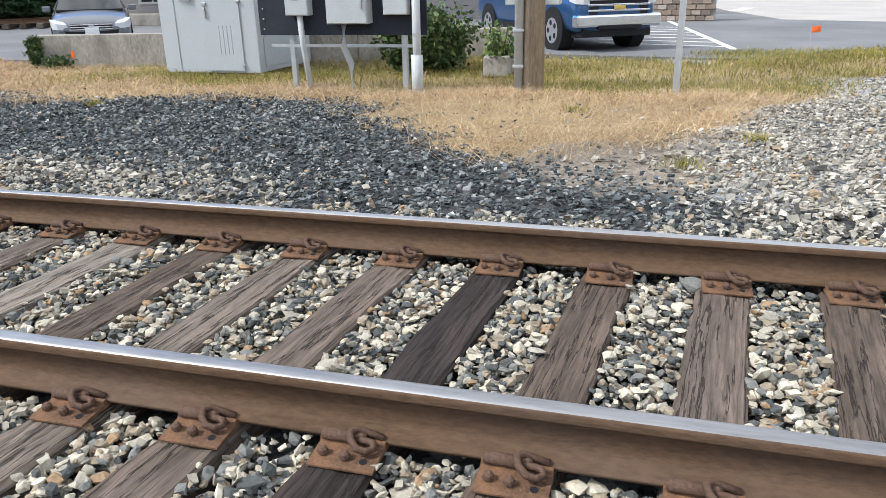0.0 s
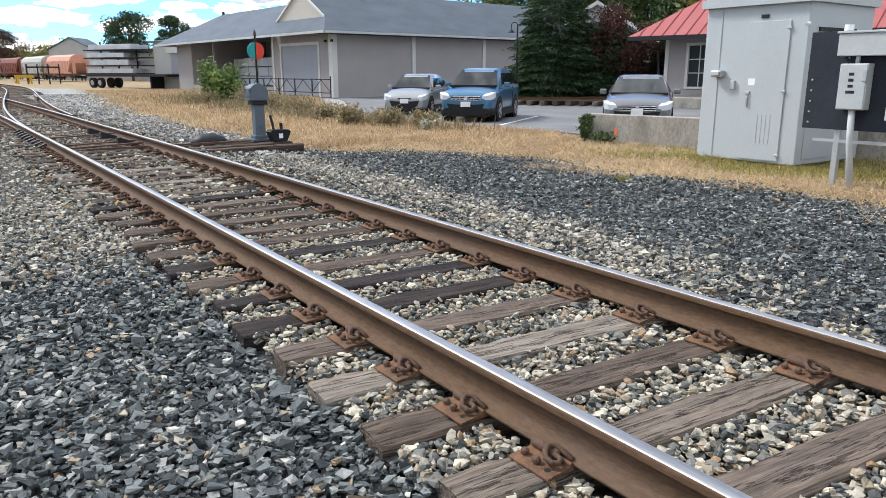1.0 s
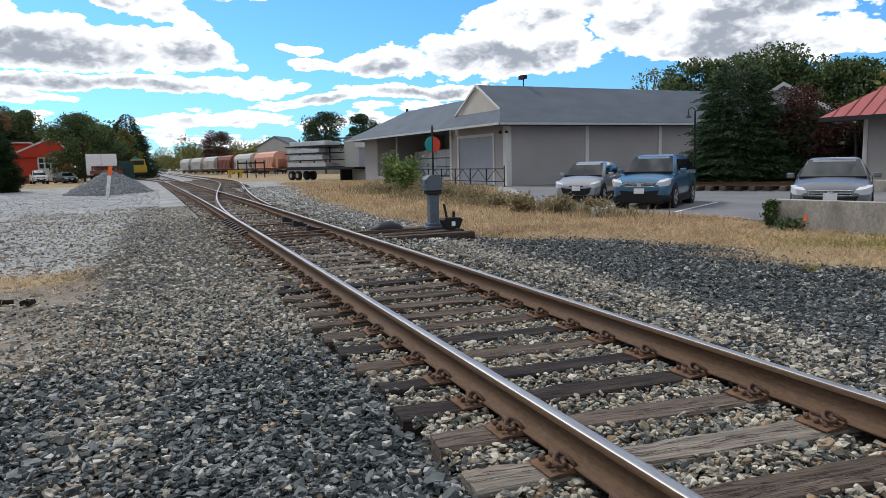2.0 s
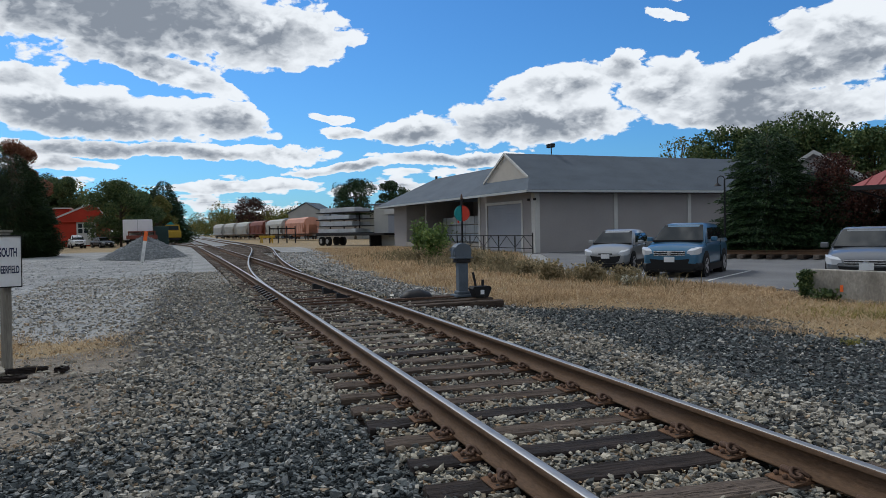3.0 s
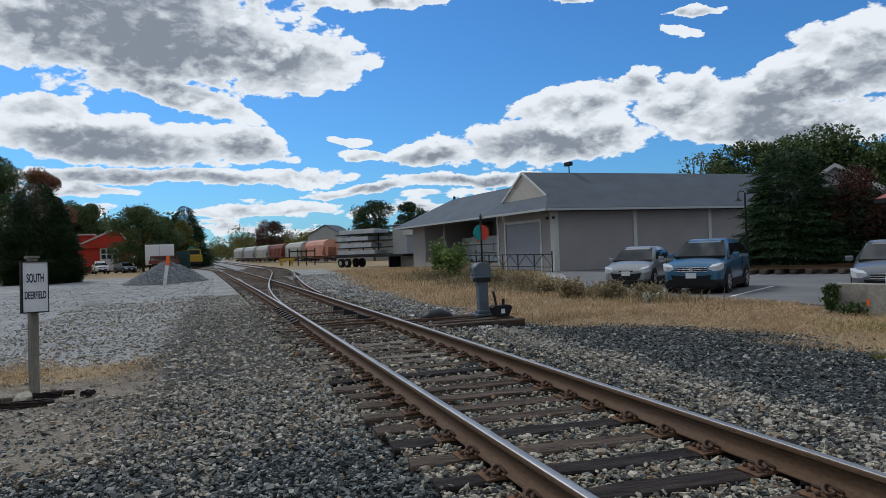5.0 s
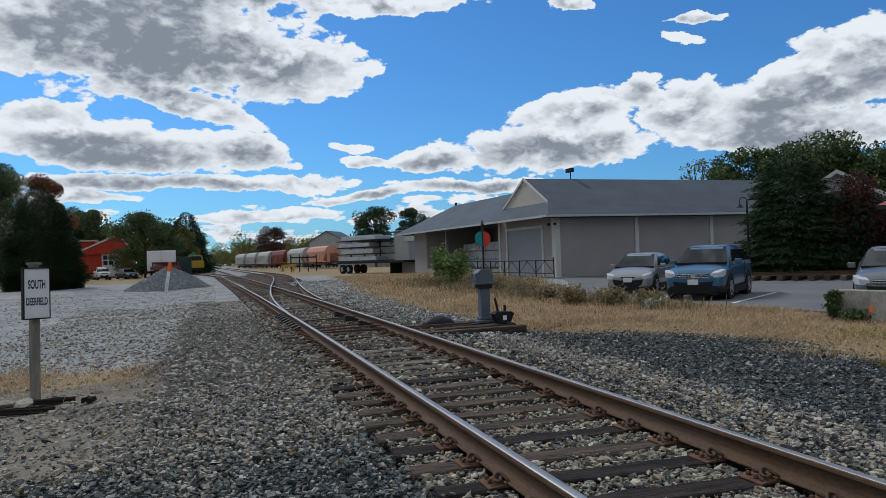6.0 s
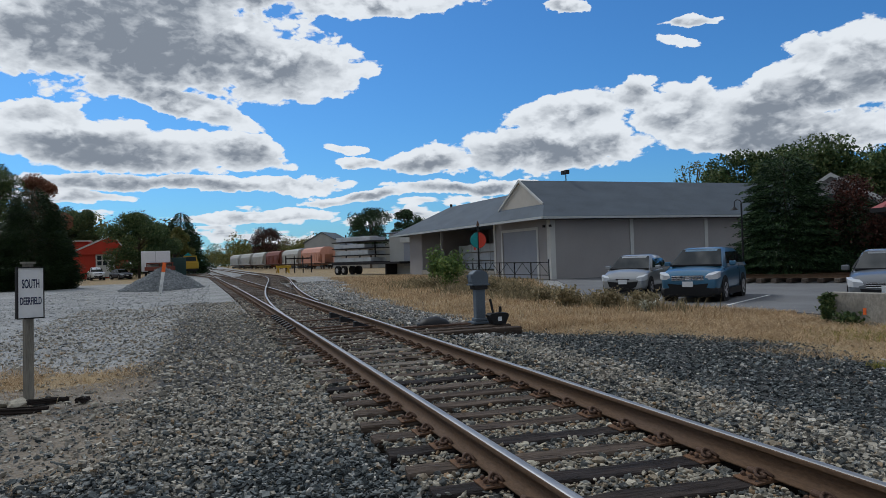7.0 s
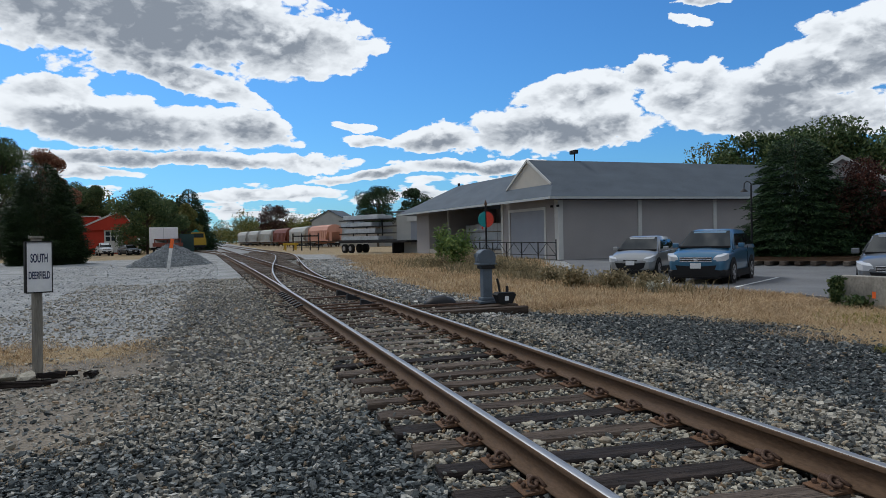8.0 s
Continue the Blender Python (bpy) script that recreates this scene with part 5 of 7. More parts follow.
def swap_xy(bm):
    for v in bm.verts:
        v.co = (v.co.y, v.co.x, v.co.z)
    bmesh.ops.reverse_faces(bm, faces=bm.faces[:])
    return bm


def warehouse():
    w = empty("warehouse", pose(18.23, 42.0, LOT_Z, 0, 0, 4), label="long grey clapboard warehouse with grey hip roof and open lumber bay", category="building")
    E, RZ, HW = 4.25, 6.75, 3.75      # eave height, ridge height, half depth
    L, V = 22.6, 27.4
    tagged(part("wall", clapboard(0.0, L, 0.0, E, 0.0), SIDING, w), kind="stuff")
    part("wall_core", box(0.0, L, 0.004, 0.15, 0, E), SIDING, w)
    part("end_wall", box(L - 0.15, L, 0.15, 2 * HW, 0, E - 0.3), SIDING, w)
    part("end_gable", prism([(0.0, E - 0.3), (2 * HW, E - 0.3), (HW, RZ - 0.2)], "x", L - 0.15, L - 0.03), SIDING, w)
    door = (1.75, 6.8, 0.0, 3.25)
    tagged(part("wall", swap_xy(clapboard(0.0, 8.2, 0.0, E, 0.0, holes=(door,))), SIDING, w), kind="stuff")
    for a, b, z0 in ((0.15, 1.75, 0), (6.8, 8.2, 0), (1.75, 6.8, 3.25)):
        part("wall_core", box(0.004, 0.15, a, b, z0, E), SIDING, w)
    tagged(part("wall", swap_xy(clapboard(24.0, V, 0.0, E, 0.0)), SIDING, w), kind="stuff")
    part("wall_core", box(0.004, 0.15, 24.0, V, 0, E), SIDING, w)
    part("bay_side", box(0.004, 7.0, 23.9, 24.0, 0, E), SIDING, w)
    part("bay_side", box(0.15, 7.0, 8.1, 8.2, 0, E), SIDING, w)
    part("bay_back", box(7.0, 7.15, 8.0, V, 0, E), SIDING, w)
    part("bay_floor", box(-0.1, 7.0, 8.2, 23.9, 0.0, 0.5), CONCRETE, w)
    part("bay_beam", box(-0.02, 0.2, 8.2, 24.0, E - 0.35, E - 0.02), BLACK, w)
    part("bay_post", box(0.0, 0.16, 19.0, 19.16, 0.5, E - 0.35), SIDING, w)
    for (a, b) in ((-0.05, 0.3),):
        part("corner_board", box(-0.055, b, -0.055, -0.026, 0, E), TRIM_WHITE, w)
        part("corner_board", box(-0.055, -0.026, -0.026, b + 0.1, 0, E), TRIM_WHITE, w)
    for u in (6.2, 12.5, 18.8):
        part("pilaster", box(u - 0.14, u + 0.14, -0.075, -0.024, 0, E), TRIM_WHITE, w)
    part("pilaster", box(-0.07, -0.024, 7.95, 8.25, 0, E), TRIM_WHITE, w)
    dr = part("roller_door", box(0.02, 0.06, 1.75, 6.8, 0.02, 3.25), SHUTTER, w, "closed grey roller door")
    for i in range(16):
        part("slat", box(0.004, 0.02, 1.77, 6.78, 0.03 + i * 0.2, 0.215 + i * 0.2, 0.006), SHUTTER, dr)
    for a in (box(-0.07, -0.024, 1.55, 1.75, 0, 3.43), box(-0.07, -0.024, 6.8, 7.0, 0, 3.43), box(-0.07, -0.024, 1.75, 6.8, 3.25, 3.43)):
        part("door_casing", a, TRIM_WHITE, w)
    # roof: main ridge runs away from the track, wing ridge beside it
    O = 1.0
    T = 0.14
    G0 = 4.90
    part("roof", slab([(-O - 0.1, -O, E - 0.25), (L, -O, E - 0.25), (L, HW, RZ), (-0.1, HW, RZ), (-0.1, 0.55, 4.895)], T), ROOF_GREY, w)
    part("roof", slab([(7.0, 2 * HW + O, E - 0.25), (L, 2 * HW + O, E - 0.25), (L, HW, RZ), (3.6, HW, RZ)], T), ROOF_GREY, w)
    part("roof", slab([(-0.1, HW, RZ - 0.002), (3.75, HW, RZ - 0.002), (3.75, 2 * HW, RZ - 2.4), (-0.1, 2 * HW - 0.8, G0 - 0.1)], T), ROOF_GREY, w)
    part("roof", slab([(-O - 0.1, -O, E - 0.25), (-0.1, 0.55, 4.895), (-0.1, 7.4, 4.895), (-O - 0.1, 8.6, E - 0.25)], T), ROOF_GREY, w, "lower skirt of the grey roof")
    part("roof", slab([(-O - 0.1, 8.0, E - 0.25), (3.75, 8.0, RZ - 0.15), (3.75, 25.6, RZ - 0.15), (-O - 0.1, V + 2.6, E - 0.25)], T), ROOF_GREY, w)
    part("roof", slab([(3.75, 5.0, RZ - 0.15), (3.75, 25.6, RZ - 0.15), (8.5, V + 2.6, E - 0.25), (8.5, 6.0, E - 0.25)], T), ROOF_GREY, w)
    part("roof", slab([(-O - 0.1, V + 2.6, E - 0.25), (8.5, V + 2.6, E - 0.25), (3.75, 25.6, RZ - 0.15)], T), ROOF_GREY, w)
    gb = part("gable", prism([(0.6, G0 - 0.1), (2 * HW - 0.6, G0 - 0.1), (HW, RZ - 0.08)], "x", -0.12, 0.1), CREAM, w, "cream gable board")
    for s in (-1, 1):
        a, b = (-0.12, HW, RZ + 0.03), (-0.12, HW + s * (HW - 0.55), G0 + 0.05)
        d = Vector(b) - Vector(a)
        bm = prism([(a[1], a[2]), (b[1], b[2]), (b[1], b[2] - 0.15), (a[1], a[2] - 0.17)], "x", -0.24, -0.14)
        part("bargeboard", bm, TRIM_WHITE, gb)
    # black sheet under the overhang: the eave's shade put into its colour
    part("soffit", box(-O + 0.05, L, -O + 0.06, -0.03, E - 0.44, E - 0.40), BLACK, w)
    part("fascia", box(-O - 0.08, L, -O - 0.04, -O + 0.0, E - 0.42, E - 0.27), METER_GREY, w)
    part("gutter", box(-O - 0.18, -O - 0.1, -O, V + 2.6, E - 0.42, E - 0.27), METER_GREY, w)
    part("eave_wall", box(0.16, 0.3, 8.2, 24, E - 0.02, E + 0.3), BLACK, w)
    fl = part("floodlight", rod((3.7, HW + 0.2, RZ - 0.1), (3.7, HW + 0.2, RZ + 0.55), 0.04), BLACK, w)
    for s in (-0.2, 0.2):
        part("lamp_head", box(3.5, 3.8, HW + 0.2 + s - 0.16, HW + 0.2 + s + 0.16, RZ + 0.5, RZ + 0.78, 0.03), BLACK, fl)
    part("vent", rod((3.75, 25.4, RZ - 0.3), (3.75, 25.4, RZ + 0.1), 0.12), BLACK, w)
    for yy in (-0.25, 0.55):
        part("wall_lamp", box(-0.2, -0.055, yy, yy + 0.16, 3.35, 3.5, 0.02), BLACK, w)


warehouse()


def lumber_stack(x, y, z, wx, wy, h, rows, material, label, rz=4):
    s = empty("lumber_stack", pose(x, y, z, 0, 0, rz), label=label, category="lumber", group="stacks of lumber")
    for i in range(rows):
        part("pack", box(0, wx, 0, wy, i * h + 0.06, (i + 1) * h, 0.03), material, s)
        for k in range(3):
            yy = wy * (0.15 + 0.35 * k)
            part("bearer", box(0.02, wx - 0.02, yy, yy + 0.09, i * h - 0.0, i * h + 0.06), LUMBER, s)
            part("strap", box(-0.006, 0.0, yy + 0.01, yy + 0.05, i * h + 0.06, (i + 1) * h), BLACK, s)


def on_house(u, v):
    c, s = math.cos(radians(4)), math.sin(radians(4))
    return 18.23 + u * c - v * s, 42.0 + u * s + v * c


for (u, v, wy, rows, m, lab) in ((2.2, 9.0, 2.4, 3, LUMBER_WRAP, "stack of white-wrapped lumber bundles in the open bay"), (1.9, 12.2, 5.2, 3, LUMBER_WRAP, "tall stack of grey-wrapped lumber in the open bay"),
                              (3.4, 18.0, 5.0, 3, LUMBER_WRAP, "stack of wrapped lumber at the back of the bay")):
    lx, ly = on_house(u, v)
    lumber_stack(lx, ly, LOT_Z + 0.5, 1.4, wy, 0.72, rows, m, lab)


def railing():
    f = empty("railing", pose(17.48, 40.9, LOT_Z, 0, 0, 4), label="black steel pipe railing with cross braces by the loading door", category="railing")
    n, pw = 8, 2.3
    for i in range(n + 1):
        part("post", box(-0.03, 0.03, i * pw - 0.03, i * pw + 0.03, 0, 1.15 if i else 1.3), BLACK, f)
    part("rail", box(-0.025, 0.025, 0, n * pw, 1.08, 1.14), BLACK, f)
    part("rail", box(-0.025, 0.025, 0, n * pw, 0.28, 0.33), BLACK, f)
    for i in range(n):
        part("brace", rod((0, i * pw, 0.32), (0, i * pw + pw / 2, 1.08), 0.02, seg=6), BLACK, f)
        part("brace", rod((0, i * pw + pw / 2, 1.08), (0, i * pw + pw, 0.32), 0.02, seg=6), BLACK, f)


railing()


# ---- parked cars ----
def loft(stations, bm=None):
    """Rings (x, [(y, z), ...]) joined into a closed hull."""
    bm = bm or bmesh.new()
    rings = [[bm.verts.new((x, y, z)) for y, z in pts] for x, pts in stations]
    k = len(rings[0])
    for a, b in zip(rings, rings[1:]):
        for j in range(k):
            bm.faces.new((a[j], a[(j + 1) % k], b[(j + 1) % k], b[j]))
    bm.faces.new(rings[0][::-1])
    bm.faces.new(rings[-1])
    bmesh.ops.recalc_face_normals(bm, faces=bm.faces)
    return bm


def ring(w, z0, z1, crown=0.03):
    h = z1 - z0
    half = [(0, z0), (w * 0.86, z0), (w * 0.97, z0 + 0.16 * h), (w, z0 + 0.5 * h), (w * 0.985, z0 + 0.78 * h), (w * 0.93, z1 - 0.06 * h), (w * 0.8, z1), (w * 0.4, z1 + crown), (0, z1 + crown * 1.2)]
    return half + [(-y, z) for y, z in half[-2:0:-1]]


def quad_panel(c, off=0.012, inset=0.0):
    """A thin glass pane over four corners, raised along its normal."""
    c = [Vector(p) for p in c]
    mid = sum(c, Vector()) / 4
    c = [p + (mid - p) * inset for p in c]
    n = (c[1] - c[0]).cross(c[3] - c[0]).normalized()
    bm = bmesh.new()
    lo = [bm.verts.new(p - n * 0.004) for p in c]
    hi = [bm.verts.new(p + n * off) for p in c]
    bm.faces.new(hi)
    bm.faces.new(lo[::-1])
    for i in range(4):
        j = (i + 1) % 4
        bm.faces.new((lo[i], lo[j], hi[j], hi[i]))
    bmesh.ops.recalc_face_normals(bm, faces=bm.faces)
    return bm


def wheel(parent, x, y, r, w):
    bm = rod((x, y - w / 2, r), (x, y + w / 2, r), r, seg=28)
    bmesh.ops.bevel(bm, geom=[e for e in bm.edges if len(e.link_faces) == 2 and any(len(f.verts) > 4 for f in e.link_faces)], offset=0.03, segments=2, affect="EDGES")
    wl = part("wheel", bm, TYRE, parent, "black tyre with alloy rim")
    s = 1 if y > 0 else -1
    yo = y + s * w / 2
    rm = part("rim", rod((x, yo - s * 0.02, r), (x, yo + s * 0.006, r), r * 0.66, seg=24), RIM, wl)
    for k in range(5):
        a = 2 * math.pi * (k + 0.5) / 5
        part("gap", rod((x + math.cos(a) * r * 0.42, yo - s * 0.01, r + math.sin(a) * r * 0.42), (x + math.cos(a) * r * 0.42, yo + s * 0.009, r + math.sin(a) * r * 0.42), r * 0.15, seg=8), PLASTIC_BLACK, wl)


def car(label, paint, m, L=4.5, W=1.8, H=1.65, belt=1.0, hood=0.98, nose=0.75, ws=(1.0, 1.75), rear=(3.9, 4.35), wb=(0.9, 3.5), r=0.34, clear=0.2, grille="bars", bed=None, cladding=False):
    """A parked car; its nose at x = 0, its tail at x = -L."""
    c = empty("car", m, label=label, category="car")
    w = W / 2
    tail = hood + 0.04 if bed is None else belt
    st = [(0.012, ring(w * 0.72, clear + 0.16, nose - 0.12, 0.01)), (0.0, ring(w * 0.80, clear + 0.10, nose - 0.08, 0.01)), (-0.06, ring(w * 0.88, clear + 0.03, nose, 0.015)), (-0.25, ring(w * 0.955, clear, nose + (hood - nose) * 0.5, 0.025)), (-0.6, ring(w * 0.99, clear, nose + (hood - nose) * 0.8, 0.035)),
          (-ws[0], ring(w, clear, hood, 0.04)), (-(ws[0] + 0.6), ring(w, clear, belt, 0.02)), (-(L * 0.6), ring(w, clear, belt + 0.03, 0.0)), (-(L - 0.5), ring(w * 0.985, clear, tail + 0.03, 0.0)), (-(L - 0.1), ring(w * 0.93, clear + 0.03, tail - 0.02, 0.0)), (-L, ring(w * 0.84, clear + 0.12, tail - 0.12, 0.0))]
    part("body", loft(st), paint, c, smooth=True).modifiers.new("round", "SUBSURF").levels = 2
    c.children[0].modifiers[0].render_levels = 2
    # cabin
    b0, b1 = w * 0.94, w * 0.70
    xr = [(-ws[0], belt - 0.06, b0), (-ws[1], H - 0.05, b1), (-(ws[1] + 0.35), H, b1 * 0.98), (-(rear[0] - 0.3), H - 0.02, b1 * 0.96), (-rear[0], H - 0.08, b1 * 0.93), (-rear[1], belt, b0 * 0.93)]
    st2 = [(x, [(b0, belt - 0.1), ((b0 * 0.35 + hw * 0.65) if z > belt else b0, belt + (z - belt) * 0.6 if z > belt else belt - 0.05), (hw, z - 0.03), (hw * 0.75, z), (-hw * 0.75, z), (-hw, z - 0.03), (-((b0 * 0.35 + hw * 0.65) if z > belt else b0), belt + (z - belt) * 0.6 if z > belt else belt - 0.05), (-b0, belt - 0.1)]) for x, z, hw in xr]
    cab = loft(st2)
    bmesh.ops.bevel(cab, geom=[e for e in cab.edges if e.calc_face_angle(0) > 0.3], offset=0.035, segments=2, affect="EDGES")
    part("cabin", cab, paint, c, smooth=True)
    zt = H - 0.09
    ws_part = part("windshield", quad_panel([(-ws[0] - 0.08, b0 * 0.9, belt + 0.02), (-ws[0] - 0.08, -b0 * 0.9, belt + 0.02), (-ws[1] + 0.0, -b1 * 0.93, zt + 0.03), (-ws[1] + 0.0, b1 * 0.93, zt + 0.03)], 0.022), CAR_GLASS, c, "dark reflecting windshield")
    part("cowl", box(-ws[0] - 0.14, -ws[0] + 0.02, -b0 * 0.9, b0 * 0.9, belt - 0.03, belt + 0.035, 0.01), PLASTIC_BLACK, ws_part)
    part("rear_view_mirror", box(-ws[1] + 0.1, -ws[1] + 0.13, -0.11, 0.11, zt - 0.1, zt - 0.04, 0.01), PLASTIC_BLACK, ws_part)
    part("rear_window", quad_panel([(-rear[1] + 0.06, -b0 * 0.8, belt + 0.1), (-rear[1] + 0.06, b0 * 0.8, belt + 0.1), (-rear[0] - 0.04, b1 * 0.8, zt - 0.02), (-rear[0] - 0.04, -b1 * 0.8, zt - 0.02)], 0.03), CAR_GLASS, c)
    mid = (ws[1] + rear[0]) / 2
    for s in (1, -1):
        yb, yt = s * (b0 * 0.995), s * (b1 + (b0 - b1) * 0.22)
        lo, hi = belt + 0.04, H - 0.16
        fr = [(-ws[0] - 0.42, yb, lo), (-mid + 0.04, yb, lo), (-mid + 0.04, yt, hi), (-ws[1] - 0.12, yt, hi)]
        bk = [(-mid - 0.05, yb, lo), (-rear[1] + 0.42, yb, lo), (-rear[0] + 0.1, yt, hi), (-mid - 0.05, yt, hi)]
        for q in (fr, bk):
            part("side_window", quad_panel(q if s < 0 else q[::-1], 0.03), CAR_GLASS, c)
        mr = part("mirror", box(-ws[0] - 0.62, -ws[0] - 0.44, min(s * (w + 0.0), s * (w + 0.19)), max(s * w, s * (w + 0.19)), belt - 0.02, belt + 0.12, 0.03), paint, c)
        hl = part("headlight", loft([(-0.30, [(s * w * 0.70, nose - 0.13), (s * w * 0.975, nose - 0.10), (s * w * 0.985, nose + 0.07), (s * w * 0.80, nose + 0.07)]), (-0.10, [(s * w * 0.58, nose - 0.17), (s * w * 0.93, nose - 0.15), (s * w * 0.95, nose + 0.035), (s * w * 0.66, nose + 0.02)]), (0.006, [(s * w * 0.54, nose - 0.17), (s * w * 0.80, nose - 0.16), (s * w * 0.82, nose - 0.02), (s * w * 0.58, nose - 0.05)])]), LAMP_GLASS, c, "clear headlight")
        part("fog_lamp", rod((-0.1, s * w * 0.70, clear + 0.24), (0.0, s * w * 0.70, clear + 0.24), 0.05), LAMP_GLASS, c)
        for x in wb:
            part("wheel_arch", rod((-x, s * (w - 0.3), r + 0.02), (-x, s * (w + 0.004), r + 0.02), r + 0.075, seg=24), PLASTIC_BLACK, c)
            wheel(c, -x, s * (w - 0.10), r, 0.22)
        part("sill", box(-wb[1] + r + 0.1, -wb[0] - r - 0.1, min(s * (w - 0.02), s * (w + 0.006)), max(s * (w - 0.02), s * (w + 0.006)), clear - 0.04, clear + 0.17, 0.0), PLASTIC_BLACK, c)
        part("door_gap", box(-mid - 0.006, -mid + 0.006, min(s * (w - 0.01), s * (w + 0.003)), max(s * (w - 0.01), s * (w + 0.003)), clear + 0.12, belt), PLASTIC_BLACK, c)
        part("door_handle", box(-mid + 0.2, -mid + 0.04, min(s * w * 0.985, s * (w + 0.02)), max(s * w * 0.985, s * (w + 0.02)), belt - 0.16, belt - 0.12, 0.008), paint, c)
    if grille == "bars":
        g = part("grille", box(-0.1, 0.014, -w * 0.52, w * 0.52, nose - 0.20, nose - 0.04, 0.02), PLASTIC_BLACK, c)
        for k in range(3):
            part("bar", box(0.0, 0.034, -w * 0.52, w * 0.52, nose - 0.185 + k * 0.055, nose - 0.16 + k * 0.055, 0.006), CHROME, g)
        part("badge", box(0.015, 0.03, -0.06, 0.06, nose - 0.16, nose - 0.06, 0.01), CHROME, g)
    elif grille == "truck":
        g = part("grille", box(-0.1, 0.01, -w * 0.70, w * 0.70, nose - 0.42, nose - 0.02, 0.03), PLASTIC_BLACK, c)
        for k in range(4):
            part("bar", box(0.0, 0.035, -w * 0.72, w * 0.72, nose - 0.42 + k * 0.11, nose - 0.375 + k * 0.11, 0.012), CHROME, g)
        part("badge", box(0.03, 0.05, -0.14, 0.14, nose - 0.27, nose - 0.19, 0.01), mat("gold_badge", (0.6, 0.42, 0.12), metal=0.6, rough=0.4, bump=0), g)
        part("bumper", box(-0.2, 0.10, -w * 0.97, w * 0.97, clear + 0.16, clear + 0.42, 0.05), CHROME, c, "wide chrome bumper")
        part("tow_slot", box(0.08, 0.11, -w * 0.5, w * 0.5, clear + 0.12, clear + 0.20, 0.01), PLASTIC_BLACK, c)
    else:
        part("grille", box(-0.1, 0.024, -w * 0.3, w * 0.3, nose - 0.13, nose - 0.08, 0.012), PLASTIC_BLACK, c)
    part("lower_intake", prism([(-w * 0.66, clear + 0.36), (-w * 0.3, clear + 0.33), (w * 0.3, clear + 0.33), (w * 0.66, clear + 0.36), (w * 0.58, clear + 0.17), (w * 0.4, clear + 0.09), (-w * 0.4, clear + 0.09), (-w * 0.58, clear + 0.17)], "x", -0.12, 0.024), PLASTIC_BLACK, c)
    part("chin", box(-0.4, -0.02, -w * 0.8, w * 0.8, clear - 0.04, clear + 0.13, 0.02), PLASTIC_BLACK, c)
    if cladding:
        part("bumper_cladding", loft([(-0.42, ring(w * 1.0, clear - 0.03, clear + 0.26, 0.0)), (-0.08, ring(w * 0.93, clear - 0.01, clear + 0.25, 0.0)), (0.016, ring(w * 0.80, clear + 0.02, clear + 0.22, 0.0))]), PLASTIC_BLACK, c, "black lower bumper")
    part("number_plate", box(0.0, 0.042, -0.155, 0.155, clear + 0.26, clear + 0.42, 0.005), SIGN_WHITE, c, "pale number plate")
    part("underbody", box(-L + 0.3, -0.3, -w * 0.8, w * 0.8, clear - 0.06, clear + 0.05), PLASTIC_BLACK, c)
    part("wiper", box(-ws[0] - 0.03, -ws[0] + 0.01, -w * 0.5, w * 0.5, belt - 0.02, belt + 0.01), PLASTIC_BLACK, c)
    if bed is not None:
        part("bed_floor", box(-L + 0.1, -rear[1] - 0.05, -w * 0.85, w * 0.85, belt - 0.02, belt + 0.02), PLASTIC_BLACK, c)
    return c


def heading(x, y, az, z=LOT_Z):
    """Nose at (x, y), pointing to the compass angle az."""
    return pose(x, y, z, 0, 0, 90 - az)


car("silver-grey small hatchback parked on asphalt", PAINT_SILVER, heading(11.62, 22.98, 228), L=3.95, W=1.695, H=1.475, belt=0.95, hood=0.93, nose=0.70, ws=(0.85, 1.7), rear=(3.45, 3.85), wb=(0.75, 3.25), r=0.3, clear=0.17, grille="slot")
car("metallic blue compact sport utility car parked on asphalt", PAINT_BLUE, heading(11.12, 18.55, 231), L=4.55, W=1.82, H=1.66, belt=1.10, hood=1.04, nose=0.86, ws=(0.98, 1.85), rear=(4.0, 4.5), wb=(0.85, 3.5), r=0.35, clear=0.22, cladding=True)
car("dark silver sedan parked behind the concrete wall", PAINT_GREY, heading(12.7, 13.1, 231), L=4.85, W=1.83, H=1.46, belt=0.95, hood=0.93, nose=0.72, ws=(1.15, 2.0), rear=(3.5, 4.2), wb=(0.95, 3.75), r=0.33, clear=0.17)
car("navy blue pickup truck with chrome grille and bumper", PAINT_NAVY, heading(13.75, 0.8, 236), L=5.85, W=2.05, H=1.92, belt=1.27, hood=1.22, nose=1.12, ws=(1.45, 2.1), rear=(3.7, 4.0), wb=(1.0, 4.75), r=0.41, clear=0.34, grille="truck", bed=1)


